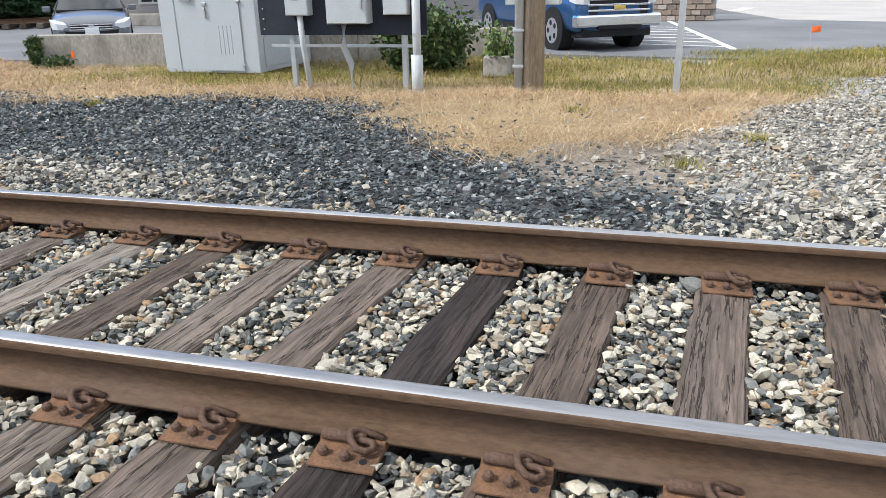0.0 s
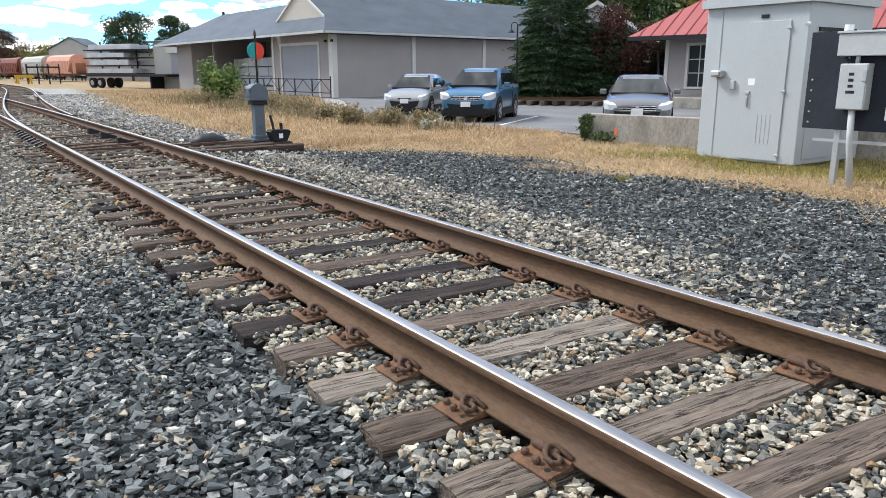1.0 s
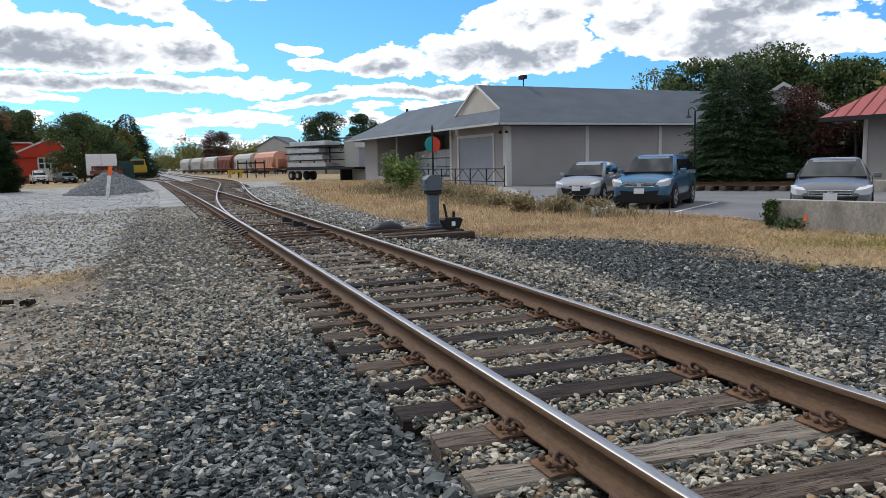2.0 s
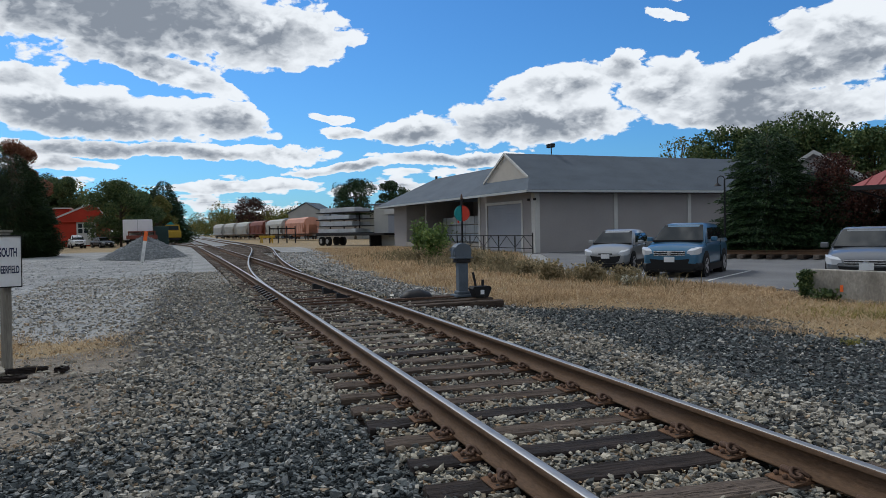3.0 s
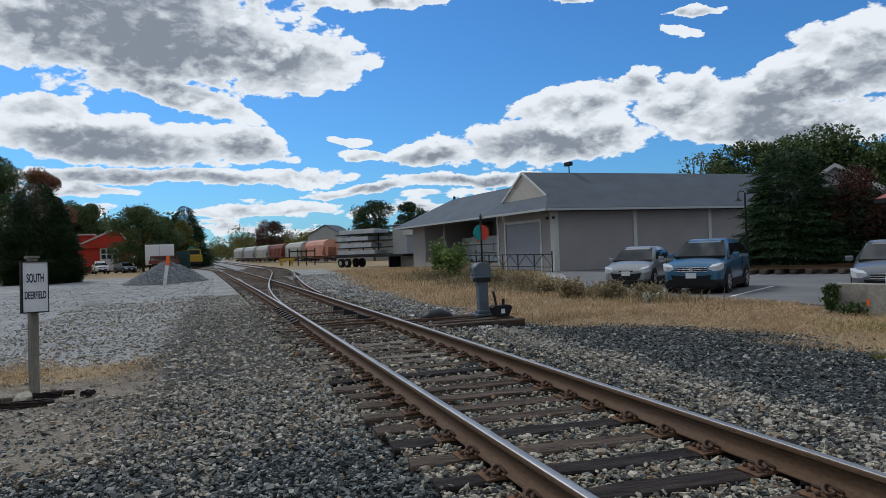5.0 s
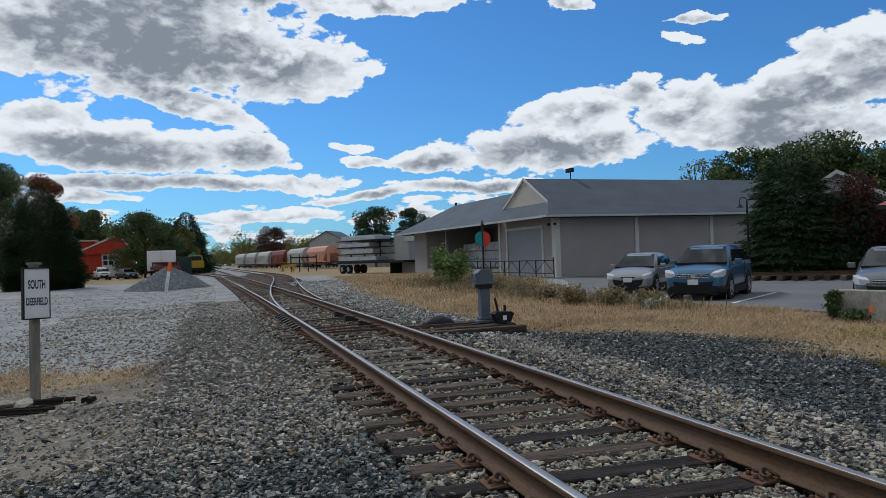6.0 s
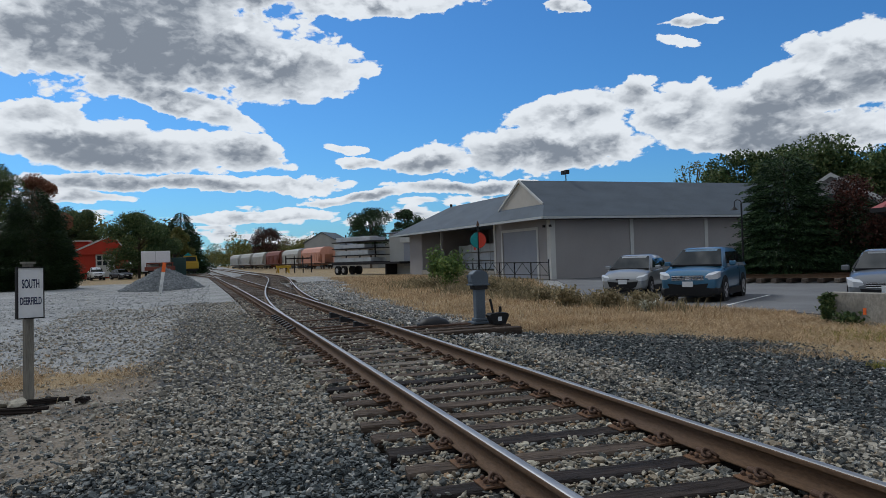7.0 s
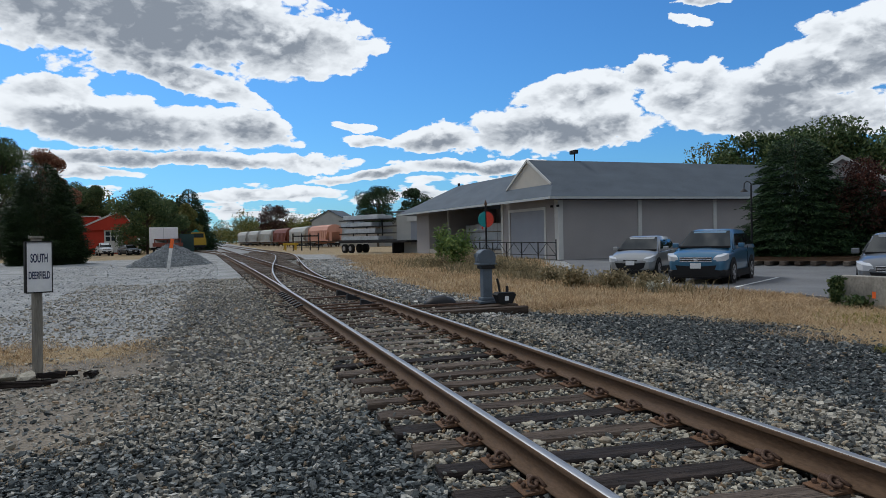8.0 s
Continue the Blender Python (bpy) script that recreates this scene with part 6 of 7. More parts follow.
# ---- depot with the red roof ----
def depot():
    d = empty("depot", pose(25.6, 22.6, LOT_Z, 0, 0, -78), label="grey clapboard depot with red standing-seam metal roof", category="building")
    L, Dp, E, R = 22.0, 8.0, 3.2, 6.6
    wins = [(1.1, 2.6, 0.9, 2.7), (6.5, 8.2, 0.9, 2.7), (11.0, 12.7, 0.9, 2.7), (15.0, 16.7, 0.9, 2.7)]
    tagged(part("wall", clapboard(0, L, 0, E, 0.0, 0.13, wins), SIDING, d), kind="stuff")
    part("wall_core", box(0, L, 0.2, 0.3, 0, E), SIDING, d)
    tagged(part("end_wall", swap_xy(clapboard(0.0, Dp, 0, E, 0.0, 0.13)), SIDING, d), kind="stuff")
    part("back_wall", box(0, L, Dp - 0.1, Dp, 0, E), SIDING, d)
    part("corner_board", box(-0.04, 0.14, -0.05, -0.024, 0, E), TRIM_WHITE, d)
    for x0, x1, z0, z1 in wins:
        wn = part("window", box(x0, x1, 0.06, 0.08, z0, z1), WINDOW_GLASS, d, "dark window with white grid")
        for a in (box(x0 - 0.12, x0, -0.05, 0.06, z0 - 0.1, z1 + 0.12), box(x1, x1 + 0.12, -0.05, 0.06, z0 - 0.1, z1 + 0.12), box(x0, x1, -0.05, 0.06, z1, z1 + 0.12), box(x0, x1, -0.07, 0.06, z0 - 0.1, z0)):
            part("frame", a, TRIM_WHITE, wn)
        for k in range(1, 3):
            part("muntin", box(x0 + (x1 - x0) * k / 3 - 0.02, x0 + (x1 - x0) * k / 3 + 0.02, 0.03, 0.058, z0, z1), TRIM_WHITE, wn)
        for k in range(1, 3):
            part("muntin", box(x0, x1, 0.02, 0.03, z0 + (z1 - z0) * k / 3 - 0.02, z0 + (z1 - z0) * k / 3 + 0.02), TRIM_WHITE, wn)
    O = 1.3
    faces = [[(-O, -O, E - 0.1), (L + O, -O, E - 0.1), (L - 3.5, Dp / 2, R), (3.5, Dp / 2, R)], [(-O, Dp + O, E - 0.1), (-O, -O, E - 0.1), (3.5, Dp / 2, R)], [(L + O, Dp + O, E - 0.1), (-O, Dp + O, E - 0.1), (3.5, Dp / 2, R), (L - 3.5, Dp / 2, R)]]
    for f in faces:
        part("roof", slab(f, 0.1), ROOF_RED, d)
    n = 44
    for i in range(n + 1):
        x = -O + (L + 2 * O) * i / n
        t = min(1.0, (x + O) / (3.5 + O), (L + O - x) / (3.5 + O))
        if t > 0.04:
            part("roof_seam", rod((x, -O, E - 0.08), (x, -O + t * (Dp / 2 + O), E - 0.08 + t * (R - E + 0.1)), 0.028, seg=5), ROOF_RED, d)
    part("fascia", box(-O, L + O, -O - 0.04, -O, E - 0.28, E - 0.09), BLACK, d)
    part("downpipe", tube([(-O + 0.2, -O, E - 0.25), (-0.3, -0.2, E - 0.7), (-0.15, -0.12, 0)], 0.05), BLACK, d)
    b = empty("bench", pose(24.7, 19.6, LOT_Z, 0, 0, -78), label="brown wooden bench on a pale platform by the depot", category="bench")
    part("seat", box(0, 1.5, -0.5, -0.05, 0.75, 0.81, 0.01), RUST_DARK, b)
    part("backrest", box(0, 1.5, -0.05, 0.0, 0.95, 1.35, 0.01), RUST_DARK, b)
    for x in (0.15, 1.3):
        part("leg", box(x, x + 0.06, -0.5, 0.0, 0.45, 0.95), BLACK, b)
    p = finish("platform", box(-1.0, 8, -1.6, -0.06, 0, 0.45, 0.02), CONCRETE)
    p.matrix_world = pose(25.6, 22.6, LOT_Z, 0, 0, -78)
    tagged(p, label="low pale concrete platform along the depot", category="platform", kind="structure")


depot()


def display_track():
    """Rusty rails and a low stone wall behind the lot."""
    a, b = Vector((17.8, 31.5, 0)), Vector((26.5, 19.0, 0))
    d = (b - a).normalized()
    n = Vector((d.y, -d.x, 0))
    ang = math.degrees(math.atan2(d.y, d.x))
    Ln = (b - a).length
    for k in (0, 1):
        o = a - n * (1.5 * k)
        ob = finish("old_rail", prism([(-0.07, 0.0), (0.07, 0.0), (0.03, 0.03), (0.012, 0.12), (0.036, 0.14), (0.036, 0.17), (-0.036, 0.17), (-0.036, 0.14), (-0.012, 0.12), (-0.03, 0.03)], "x", 0, Ln), RUST)
        ob.matrix_world = pose(o.x, o.y, 0.1, 0, 0, ang)
        tagged(ob, label="brown rusted rail behind the parking lot", category="rail", group="old display track")
    for i in range(24):
        o = a + d * (i * 0.62 + 0.2) - n * 0.75
        ob = new("railroad_tie", TIES[i % 7])
        ob.matrix_world = pose(o.x, o.y, 0.09, 0, 0, ang + 90)
        tagged(ob, label="weathered tie of the old track behind the lot", category="railroad tie", group="ties of the old track")
    o = a - n * 3.4
    w = empty("low_stone_wall", pose(o.x, o.y, LOT_Z, 0, 0, ang), label="low dry stone wall behind the old rails", category="wall")
    rnd = random.Random(8)
    me = []
    for s in range(4):
        bm = box(-0.29, 0.29, -0.2, 0.2, -0.1, 0.1, 0.03)
        for v in bm.verts:
            v.co += Vector((rnd.uniform(-1, 1), rnd.uniform(-1, 1), rnd.uniform(-1, 1))) * 0.02
        mm = bpy.data.meshes.new("stone")
        bm.to_mesh(mm)
        bm.free()
        mm.materials.append(PILLAR_STONE)
        me.append(mm)
    for r in range(4):
        for i in range(26):
            child("stone", rnd.choice(me), w, pose(i * 0.6 + (0.3 if r % 2 else 0), 0, 0.1 + r * 0.2, 0, 0, rnd.uniform(-4, 4)))


display_track()


def lamp_post():
    p = empty("lamp_post", pose(21.2, 28.0, LOT_Z), label="black crook-necked lamp post by the spruces", category="street lamp")
    part("post", rod((0, 0, 0), (0, 0, 3.7), 0.055, 0.04), BLACK, p)
    part("arm", tube([(0, 0, 3.4), (0, 0, 3.74), (-0.05, 0.03, 3.85), (-0.16, 0.1, 3.88), (-0.25, 0.16, 3.8), (-0.26, 0.17, 3.55)], 0.022), BLACK, p)
    part("shade", rod((-0.26, 0.17, 3.4), (-0.26, 0.17, 3.55), 0.19, 0.04), BLACK, p)


lamp_post()


# ---- plants ----
def cards(pts, size, rng, up=0.0, aspect=1.0, droop=None):
    """Small bent leaf cards, two triangles each, at the points."""
    n = len(pts)
    a = rng.normal(0, 1, (n, 3))
    if droop is not None:
        a = a * 0.35 + droop
    a /= np.linalg.norm(a, axis=1)[:, None] + 1e-9
    b = np.cross(a, rng.normal(0, 1, (n, 3)) + np.array([0, 0, up]))
    b /= np.linalg.norm(b, axis=1)[:, None] + 1e-9
    s = size * rng.uniform(0.6, 1.4, n)[:, None]
    p = np.asarray(pts)
    v = np.stack([p - a * s * aspect, p + b * s * 0.5, p + a * s * aspect, p - b * s * 0.5 + np.array([0, 0, -0.12]) * s], 1)
    t = np.array([(0, 1, 2), (0, 2, 3)])[None] + (np.arange(n) * 4)[:, None, None]
    return v.reshape(-1, 3), t.reshape(-1, 3)


def plant(name, label, category, trunk_bm, v, t, leaf, bark=None, group=""):
    ob = empty(name, None, label=label, category=category, group=group)
    if trunk_bm is not None:
        part("trunk", trunk_bm, bark or BARK, ob)
    cr = bulk("crown", v, t, leaf)
    cr.parent = ob
    return ob


def blob_points(rng, n, c, r, hollow=0.55):
    d = rng.normal(0, 1, (n, 3))
    d /= np.linalg.norm(d, axis=1)[:, None]
    return np.asarray(c) + d * np.asarray(r) * (hollow + (1 - hollow) * rng.uniform(0, 1, n) ** 0.6)[:, None]


def broadleaf(x, y, h, w, leaf, label, seed, n=4200, size=0.3, z=-0.15, base=0.22, bare=0.0):
    rng = np.random.default_rng(seed)
    bm = rod((x, y, z - 0.3), (x, y, z + h * 0.55), 0.03 * h * 0.7, 0.012 * h, 9)
    pts = []
    k = 40
    for i in range(k):
        a, t = rng.uniform(0, 2 * np.pi), rng.uniform(base, 1.0)
        rad = w * 0.5 * (np.sin(np.pi * (0.12 + 0.8 * (t - base) / (1 - base))) ** 0.75) * rng.uniform(0.35, 0.85)
        c = np.array([x + rad * np.cos(a), y + rad * np.sin(a), z + h * t * 0.93])
        rod((x, y, z + h * min(t * 0.6, 0.5)), tuple(c), 0.008 * h, 0.003 * h, 5, bm)
        r = w * rng.uniform(0.11, 0.19)
        pts.append(blob_points(rng, n // k, c, (r, r, r * 0.75), 0.35))
    p = np.concatenate(pts)
    if bare:
        p = p[rng.uniform(0, 1, len(p)) > bare]
    v, t = cards(p, size, rng, 0.5)
    return plant("tree", label, "tree", bm, v, t, leaf)


def conifer(x, y, h, w, leaf, label, seed, n=9000, size=0.28, z=-0.15, power=0.9, name="tree", low=0.03, tiers=0, egg=False):
    rng = np.random.default_rng(seed)
    bm = rod((x, y, z - 0.3), (x, y, z + h * 0.97), 0.018 * h, 0.004 * h, 8)
    t = 1 - np.sqrt(rng.uniform(0, 1, n))
    t = low + t * (1 - low)
    a = rng.uniform(0, 2 * np.pi, n)
    step = np.floor(t * (tiers or 12))
    lob = 1 + 0.10 * np.sin(5 * a + 9 * t) + 0.16 * np.abs(np.sin(4.5 * a + 2.1 * step)) * np.sin(step * 1.7 + a) + 0.07 * rng.normal(0, 1, n)
    if tiers:    # boughs reach out at the foot of each tier
        lob = lob * (1.12 - 0.34 * (t * tiers + 0.4 * np.sin(3 * a) - np.floor(t * tiers + 0.4 * np.sin(3 * a))))
    rad = w * 0.5 * np.clip(1 - t, 0.02, 1) ** power * lob * (0.55 + 0.45 * rng.uniform(0, 1, n) ** 0.5)
    if egg:      # drawn in towards the ground
        rad = rad * np.clip(0.72 + 1.3 * t, 0, 1)
    p = np.stack([x + rad * np.cos(a), y + rad * np.sin(a), z + h * t - 0.06 * rad], -1)
    dr = np.stack([np.cos(a), np.sin(a), -0.25 + 0 * a], -1)
    v, tr = cards(p, size, rng, 1.0, 2.6, dr)
    return plant(name, label, "tree", bm, v, tr, leaf)


conifer(23.55, 27.8, 6.1, 4.7, NEEDLE, "tall dark green spruce with layered boughs beside the lot", 1, 66000, 0.042, power=0.34, low=0.09, tiers=15)
conifer(26.0, 26.2, 4.0, 3.8, NEEDLE, "lower dark green spruce behind the stone wall", 2, 30000, 0.042, power=0.36, low=0.1, tiers=11)
conifer(28.6, 24.4, 3.3, 3.6, NEEDLE, "low dark evergreen shrub beside the maple", 27, 24000, 0.042, power=0.3, low=0.06, tiers=8)
broadleaf(26.8, 26.1, 5.0, 5.4, LEAF_RED, "small maple with dull red autumn leaves", 3, 20000, 0.06, base=0.12)
conifer(33.0, 22.5, 6.6, 5.2, NEEDLE, "dark evergreen behind the depot", 4, 19800, 0.145, power=0.6)
broadleaf(56.8, 69.4, 13.2, 12, LEAF_GREEN, "large green tree behind the warehouse", 5, 24000, 0.2)
broadleaf(61.5, 64.5, 13.6, 16, LEAF_GREEN, "large spreading green tree behind the warehouse", 6, 30000, 0.2)
broadleaf(66.5, 58.0, 11.8, 14, LEAF_GREEN, "tall green tree behind the house", 7, 24000, 0.2)
broadleaf(70.0, 49.0, 11.5, 15, LEAF_OLIVE, "yellow-green tree behind the depot", 8, 14559, 0.308)
broadleaf(69.0, 36.0, 14.0, 13, LEAF_GREEN, "green tree behind the depot", 9, 12740, 0.308)
broadleaf(52.4, 73.0, 12.4, 8, LEAF_OLIVE, "thin half-bare tree at the wood's edge", 10, 6500, 0.16, bare=0.72)
broadleaf(42.0, 48.0, 7.0, 7, LEAF_GREEN, "low green tree behind the spruces", 23, 9100, 0.185)
# left of the track
conifer(-17.1, 70.8, 8.9, 7.6, CEDAR, "broad dense cedar shrub on the lot's edge", 11, 120000, 0.045, power=0.45, low=0.01, egg=True)
broadleaf(-30.5, 110, 16.3, 12, LEAF_GREEN, "tall green tree behind the cedar", 12, 48400, 0.132)
broadleaf(-24.4, 112, 15.6, 7.5, LEAF_RUST, "tree with reddish autumn crown", 13, 28600, 0.119)
broadleaf(-28.0, 152, 14.2, 9.5, LEAF_GREEN, "dark green tree rising behind the barn", 26, 30800, 0.132)
broadleaf(-38, 108, 14, 13, LEAF_GREEN, "green tree at the wood's edge", 24, 24024, 0.203)
broadleaf(-25.2, 148.5, 13.5, 8.5, LEAF_GREEN, "dark green tree behind the red barn", 14, 28600, 0.152)
broadleaf(-32, 150, 14.5, 10, LEAF_GREEN, "dark green tree beside the red barn", 25, 20020, 0.203)
broadleaf(-12.9, 120, 9.6, 12, LEAF_GREEN, "round green tree by the spur track", 15, 44000, 0.125, base=0.1)
conifer(-7.8, 150, 12.2, 10, NEEDLE, "dark pine by the track", 16, 34000, 0.10, power=0.5, tiers=9)
broadleaf(-8.6, 136, 8.5, 7, LEAF_OLIVE, "small yellowing tree by the spur", 17, 16013, 0.162, base=0.08)
broadleaf(29.0, 146.6, 12.4, 11.0, NEEDLE, "pine behind the sheds", 18, 9240, 0.192, base=0.45)
broadleaf(36.8, 145, 12.2, 8.0, NEEDLE, "pine above the shed roof", 19, 7700, 0.192, base=0.5)
broadleaf(15, 240, 13.0, 14, LEAF_RED, "thin bare-topped autumn tree", 20, 16814, 0.203, bare=0.4)


def far_woods():
    rng = np.random.default_rng(77)
    vs, ts, o = [], [], 0
    spots = [(rng.uniform(-6, 40), rng.uniform(255, 420), rng.uniform(7, 13)) for _ in range(70)] + [(rng.uniform(-75, -14), rng.uniform(170, 300), rng.uniform(10, 17)) for _ in range(60)] + \
            [(rng.uniform(60, 220), rng.uniform(20, 150), rng.uniform(9, 14)) for _ in range(60)] + [(rng.uniform(-120, -55), rng.uniform(-20, 160), rng.uniform(9, 14)) for _ in range(50)] + [(rng.uniform(-60, 80), rng.uniform(-160, -90), rng.uniform(9, 15)) for _ in range(60)]
    for x, y, h in spots:
        if abs(x - (-0.416 - 0.0208 * (y - 40))) < 7:
            continue
        seen = y > 160 or (x > 55 and y > 0)
        for _ in range(3):
            c = (x + rng.uniform(-3, 3), y + rng.uniform(-3, 3), h * rng.uniform(0.3, 0.75))
            v, t = cards(blob_points(rng, 280 if seen else 25, c, (h * 0.36, h * 0.36, h * 0.34), 0.3), 0.42 if seen else 1.5, rng)
            vs.append(v)
            ts.append(t + o)
            o += len(v)
    bulk("far_woods", np.concatenate(vs), np.concatenate(ts), LEAF_OLIVE, label="distant mixed autumn woods on the horizon", category="trees", kind="stuff")


far_woods()


def shrub(x, y, h, w, leaf, label, seed, n, size, name="bush"):
    rng = np.random.default_rng(seed)
    z = float(ground_z(x, y)) - 0.02
    bm = bmesh.new()
    pts = []
    for i in range(14):
        a, r = rng.uniform(0, 2 * np.pi), rng.uniform(0.05, 0.45) * w
        top = np.array([x + r * np.cos(a), y + r * np.sin(a), z + h * rng.uniform(0.45, 0.95)])
        rod((x, y, z), tuple(top), 0.012, 0.005, 5, bm)
        q = rng.uniform(0.25, 1.0, n // 14)[:, None]
        pts.append(np.array([x, y, z]) + (top - np.array([x, y, z])) * q + rng.normal(0, 0.09 * w, (n // 14, 3)) * np.array([1, 1, 0.7]))
    p = np.concatenate(pts)
    p[:, 2] = np.maximum(p[:, 2], z + 0.02)
    v, t = cards(p, size, rng, 0.5)
    return plant(name, label, "bush", bm, v, t, leaf)


shrub(9.9, 37.8, 2.1, 2.5, BUSH_LEAF, "bright green leafy bush in dry weeds", 31, 2600, 0.11)
shrub(9.2, 38.4, 2.6, 1.2, BUSH_LEAF, "slender green sapling beside the bush", 32, 900, 0.1)
shrub(10.15, 2.62, 0.95, 0.75, BUSH_LEAF, "small leafy shrub growing in the concrete planter", 33, 700, 0.05)
shrub(10.4, 3.7, 1.35, 1.5, LEAF_GREEN, "green shrub in front of the concrete wall", 34, 4200, 0.055)
shrub(10.1, 4.3, 1.1, 1.2, LEAF_GREEN, "low green shrub in front of the concrete wall", 35, 2800, 0.055)
for i, (wx, wy, wh, ww) in enumerate(((8.9, 17.6, 0.5, 1.1), (8.4, 18.8, 0.6, 1.2), (8.0, 20.4, 0.65, 1.4), (8.2, 22.6, 0.6, 1.3), (8.6, 25.5, 0.7, 1.6), (9.0, 29.0, 0.8, 1.8), (9.3, 33.0, 0.9, 2.0), (10.6, 36.0, 0.9, 2.2), (8.3, 36.5, 0.8, 2.0))):
    shrub(wx, wy, wh, ww, WEED, "dark olive weedy clump at the edge of the lot", 60 + i, 1500, 0.05, "weed_clump")
shrub(8.7, 17.1, 0.3, 0.6, leaf_mat("pale_flower_heads", [(0.0, G(0.3, 0.3, 0.2)), (0.5, G(0.5, 0.5, 0.42)), (1.0, G(0.62, 0.62, 0.55))]), "low weed with pale flower heads", 80, 420, 0.04, "weed_clump")
shrub(10.3, 12.0, 0.3, 0.7, LEAF_GREEN, "ivy creeping along the foot of the wall", 37, 700, 0.045)
shrub(10.2, 12.5, 0.75, 0.35, LEAF_GREEN, "ivy climbing over the end of the concrete wall", 36, 1500, 0.045)


def blades(n, xf, hf, lean, rng, w=0.006):
    """Grass blades as thin bent triangles; xf gives places, hf heights."""
    x, y = xf
    z = ground_z(x, y) - 0.01
    n = len(x)
    a = rng.uniform(0, 2 * np.pi, n)
    l = rng.normal(0, lean, (n, 2))
    h = hf * rng.uniform(0.5, 1.3, n)
    d = np.hypot(x + 2.65, y - 0.2)
    ww = w * np.clip(d / 9, 0.8, 4.5)
    dx, dy = np.cos(a) * ww, np.sin(a) * ww
    p0 = np.stack([x - dx, y - dy, z], -1)
    p1 = np.stack([x + dx, y + dy, z], -1)
    m0 = np.stack([x - dx * 0.7 + l[:, 0] * h * 0.35, y - dy * 0.7 + l[:, 1] * h * 0.35, z + h * 0.6], -1)
    m1 = np.stack([x + dx * 0.7 + l[:, 0] * h * 0.35, y + dy * 0.7 + l[:, 1] * h * 0.35, z + h * 0.6], -1)
    tp = np.stack([x + l[:, 0] * h, y + l[:, 1] * h, z + h * np.clip(1 - 0.3 * np.hypot(l[:, 0], l[:, 1]), 0.3, 1)], -1)
    v = np.stack([p0, p1, m0, m1, tp], 1).reshape(-1, 3)
    t = (np.array([(0, 1, 3), (0, 3, 2), (2, 3, 4)])[None] + (np.arange(n) * 5)[:, None, None]).reshape(-1, 3)
    return v, t


def build_grass():
    rng = np.random.default_rng(55)

    def pick(n, x0, x1, y0, y1, keep, power=1.0):
        x, y = scatter(rng, n, x0, x1, y0, y1, power)
        k = keep(x, y) > rng.uniform(0, 1, n)
        return x[k], y[k]

    patch = lambda x, y: 0.35 + 0.65 * sstep(-0.5, 0.5, np.sin(1.7 * x + 0.6 * y) + np.sin(1.1 * y - 0.9 * x + 2) * 0.8)
    green = lambda x, y: np.clip(sstep(7.6, 8.8, x + 0.4 * np.sin(2 * y)) * sstep(12, 8.5, y) + 0.95 * sstep(9.3, 10.5, x) * sstep(3, -1, y), 0, 1)
    xy = pick(100000, 3.0, 12.6, -4, 16, lambda x, y: grass_w(x, y) * (1 - 0.85 * green(x, y)) * patch(x, y))
    bulk("dry_grass", *blades(0, xy, 0.16, 2.1, rng, 0.0036), DRY_GRASS, label="matted straw-coloured dry grass by the track", category="grass", kind="stuff")
    xy = pick(130000, 3.0, 19, 14, 70, lambda x, y: grass_w(x, y) * patch(x, y), 1.5)
    bulk("dry_grass", *blades(0, xy, 0.19, 0.7, rng, 0.0042), DRY_GRASS, label="taller tan dry grass beyond the switch stand", category="grass", kind="stuff")
    xy = pick(95000, 6.5, 14.6, -8, 13.5, lambda x, y: grass_w(x, y) * green(x, y) * patch(x, y))
    bulk("green_grass", *blades(0, xy, 0.16, 0.8, rng, 0.004), GREEN_GRASS, label="yellow-green grass round the cabinet and wall", category="grass", kind="stuff")
    # dark weeds in a band before the lot
    band = lambda x, y: np.exp(-((x - np.interp(y, [14, 18, 24, 32, 40, 48], [9.4, 9.0, 8.6, 9.6, 11.0, 13.0])) / np.interp(y, [14, 24, 40], [0.6, 1.0, 2.6])) ** 2) * sstep(15, 17.5, y)
    xy = pick(60000, 5, 18, 14, 48, lambda x, y: band(x, y) * patch(y, x) ** 2, 1.3)
    bulk("weeds", *blades(0, xy, 0.42, 0.6, rng, 0.006), WEED, label="dark olive weeds along the edge of the lot", category="weeds", kind="stuff")
    xy = pick(40000, -11.5, -3.2, 8.5, 16, lambda x, y: straw_w(x, y) * patch(x * 2, y) + 0.5 * np.exp(-((y - 10.2) / 0.5) ** 2) * sstep(-5.0, -6.0, x))
    bulk("dry_grass", *blades(0, xy, 0.11, 1.3, rng, 0.004), DRY_GRASS, label="thin straw grass in dirt beside the sign", category="grass", kind="stuff")
    xy = pick(9000, -6, -3.1, 4.4, 8.5, lambda x, y: np.exp(-((y - 6.4 - 0.3 * (x + 4)) / 0.3) ** 2) * sstep(-3.3, -3.8, x))
    bulk("dry_grass", *blades(0, xy, 0.04, 1.4, rng, 0.003), DRY_GRASS, label="sparse dead grass in gravel", category="grass", kind="stuff")
    tuft = [(4.7, -0.95), (3.3, -0.25), (6.2, 0.9), (5.6, 7.2)]
    c = np.array(tuft)[rng.integers(0, len(tuft), 500)] + rng.normal(0, 0.07, (500, 2))
    bulk("green_grass", *blades(0, (c[:, 0], c[:, 1]), 0.10, 0.7, rng, 0.004), GREEN_GRASS, label="small green tufts in gravel", category="grass", kind="stuff")


build_grass()


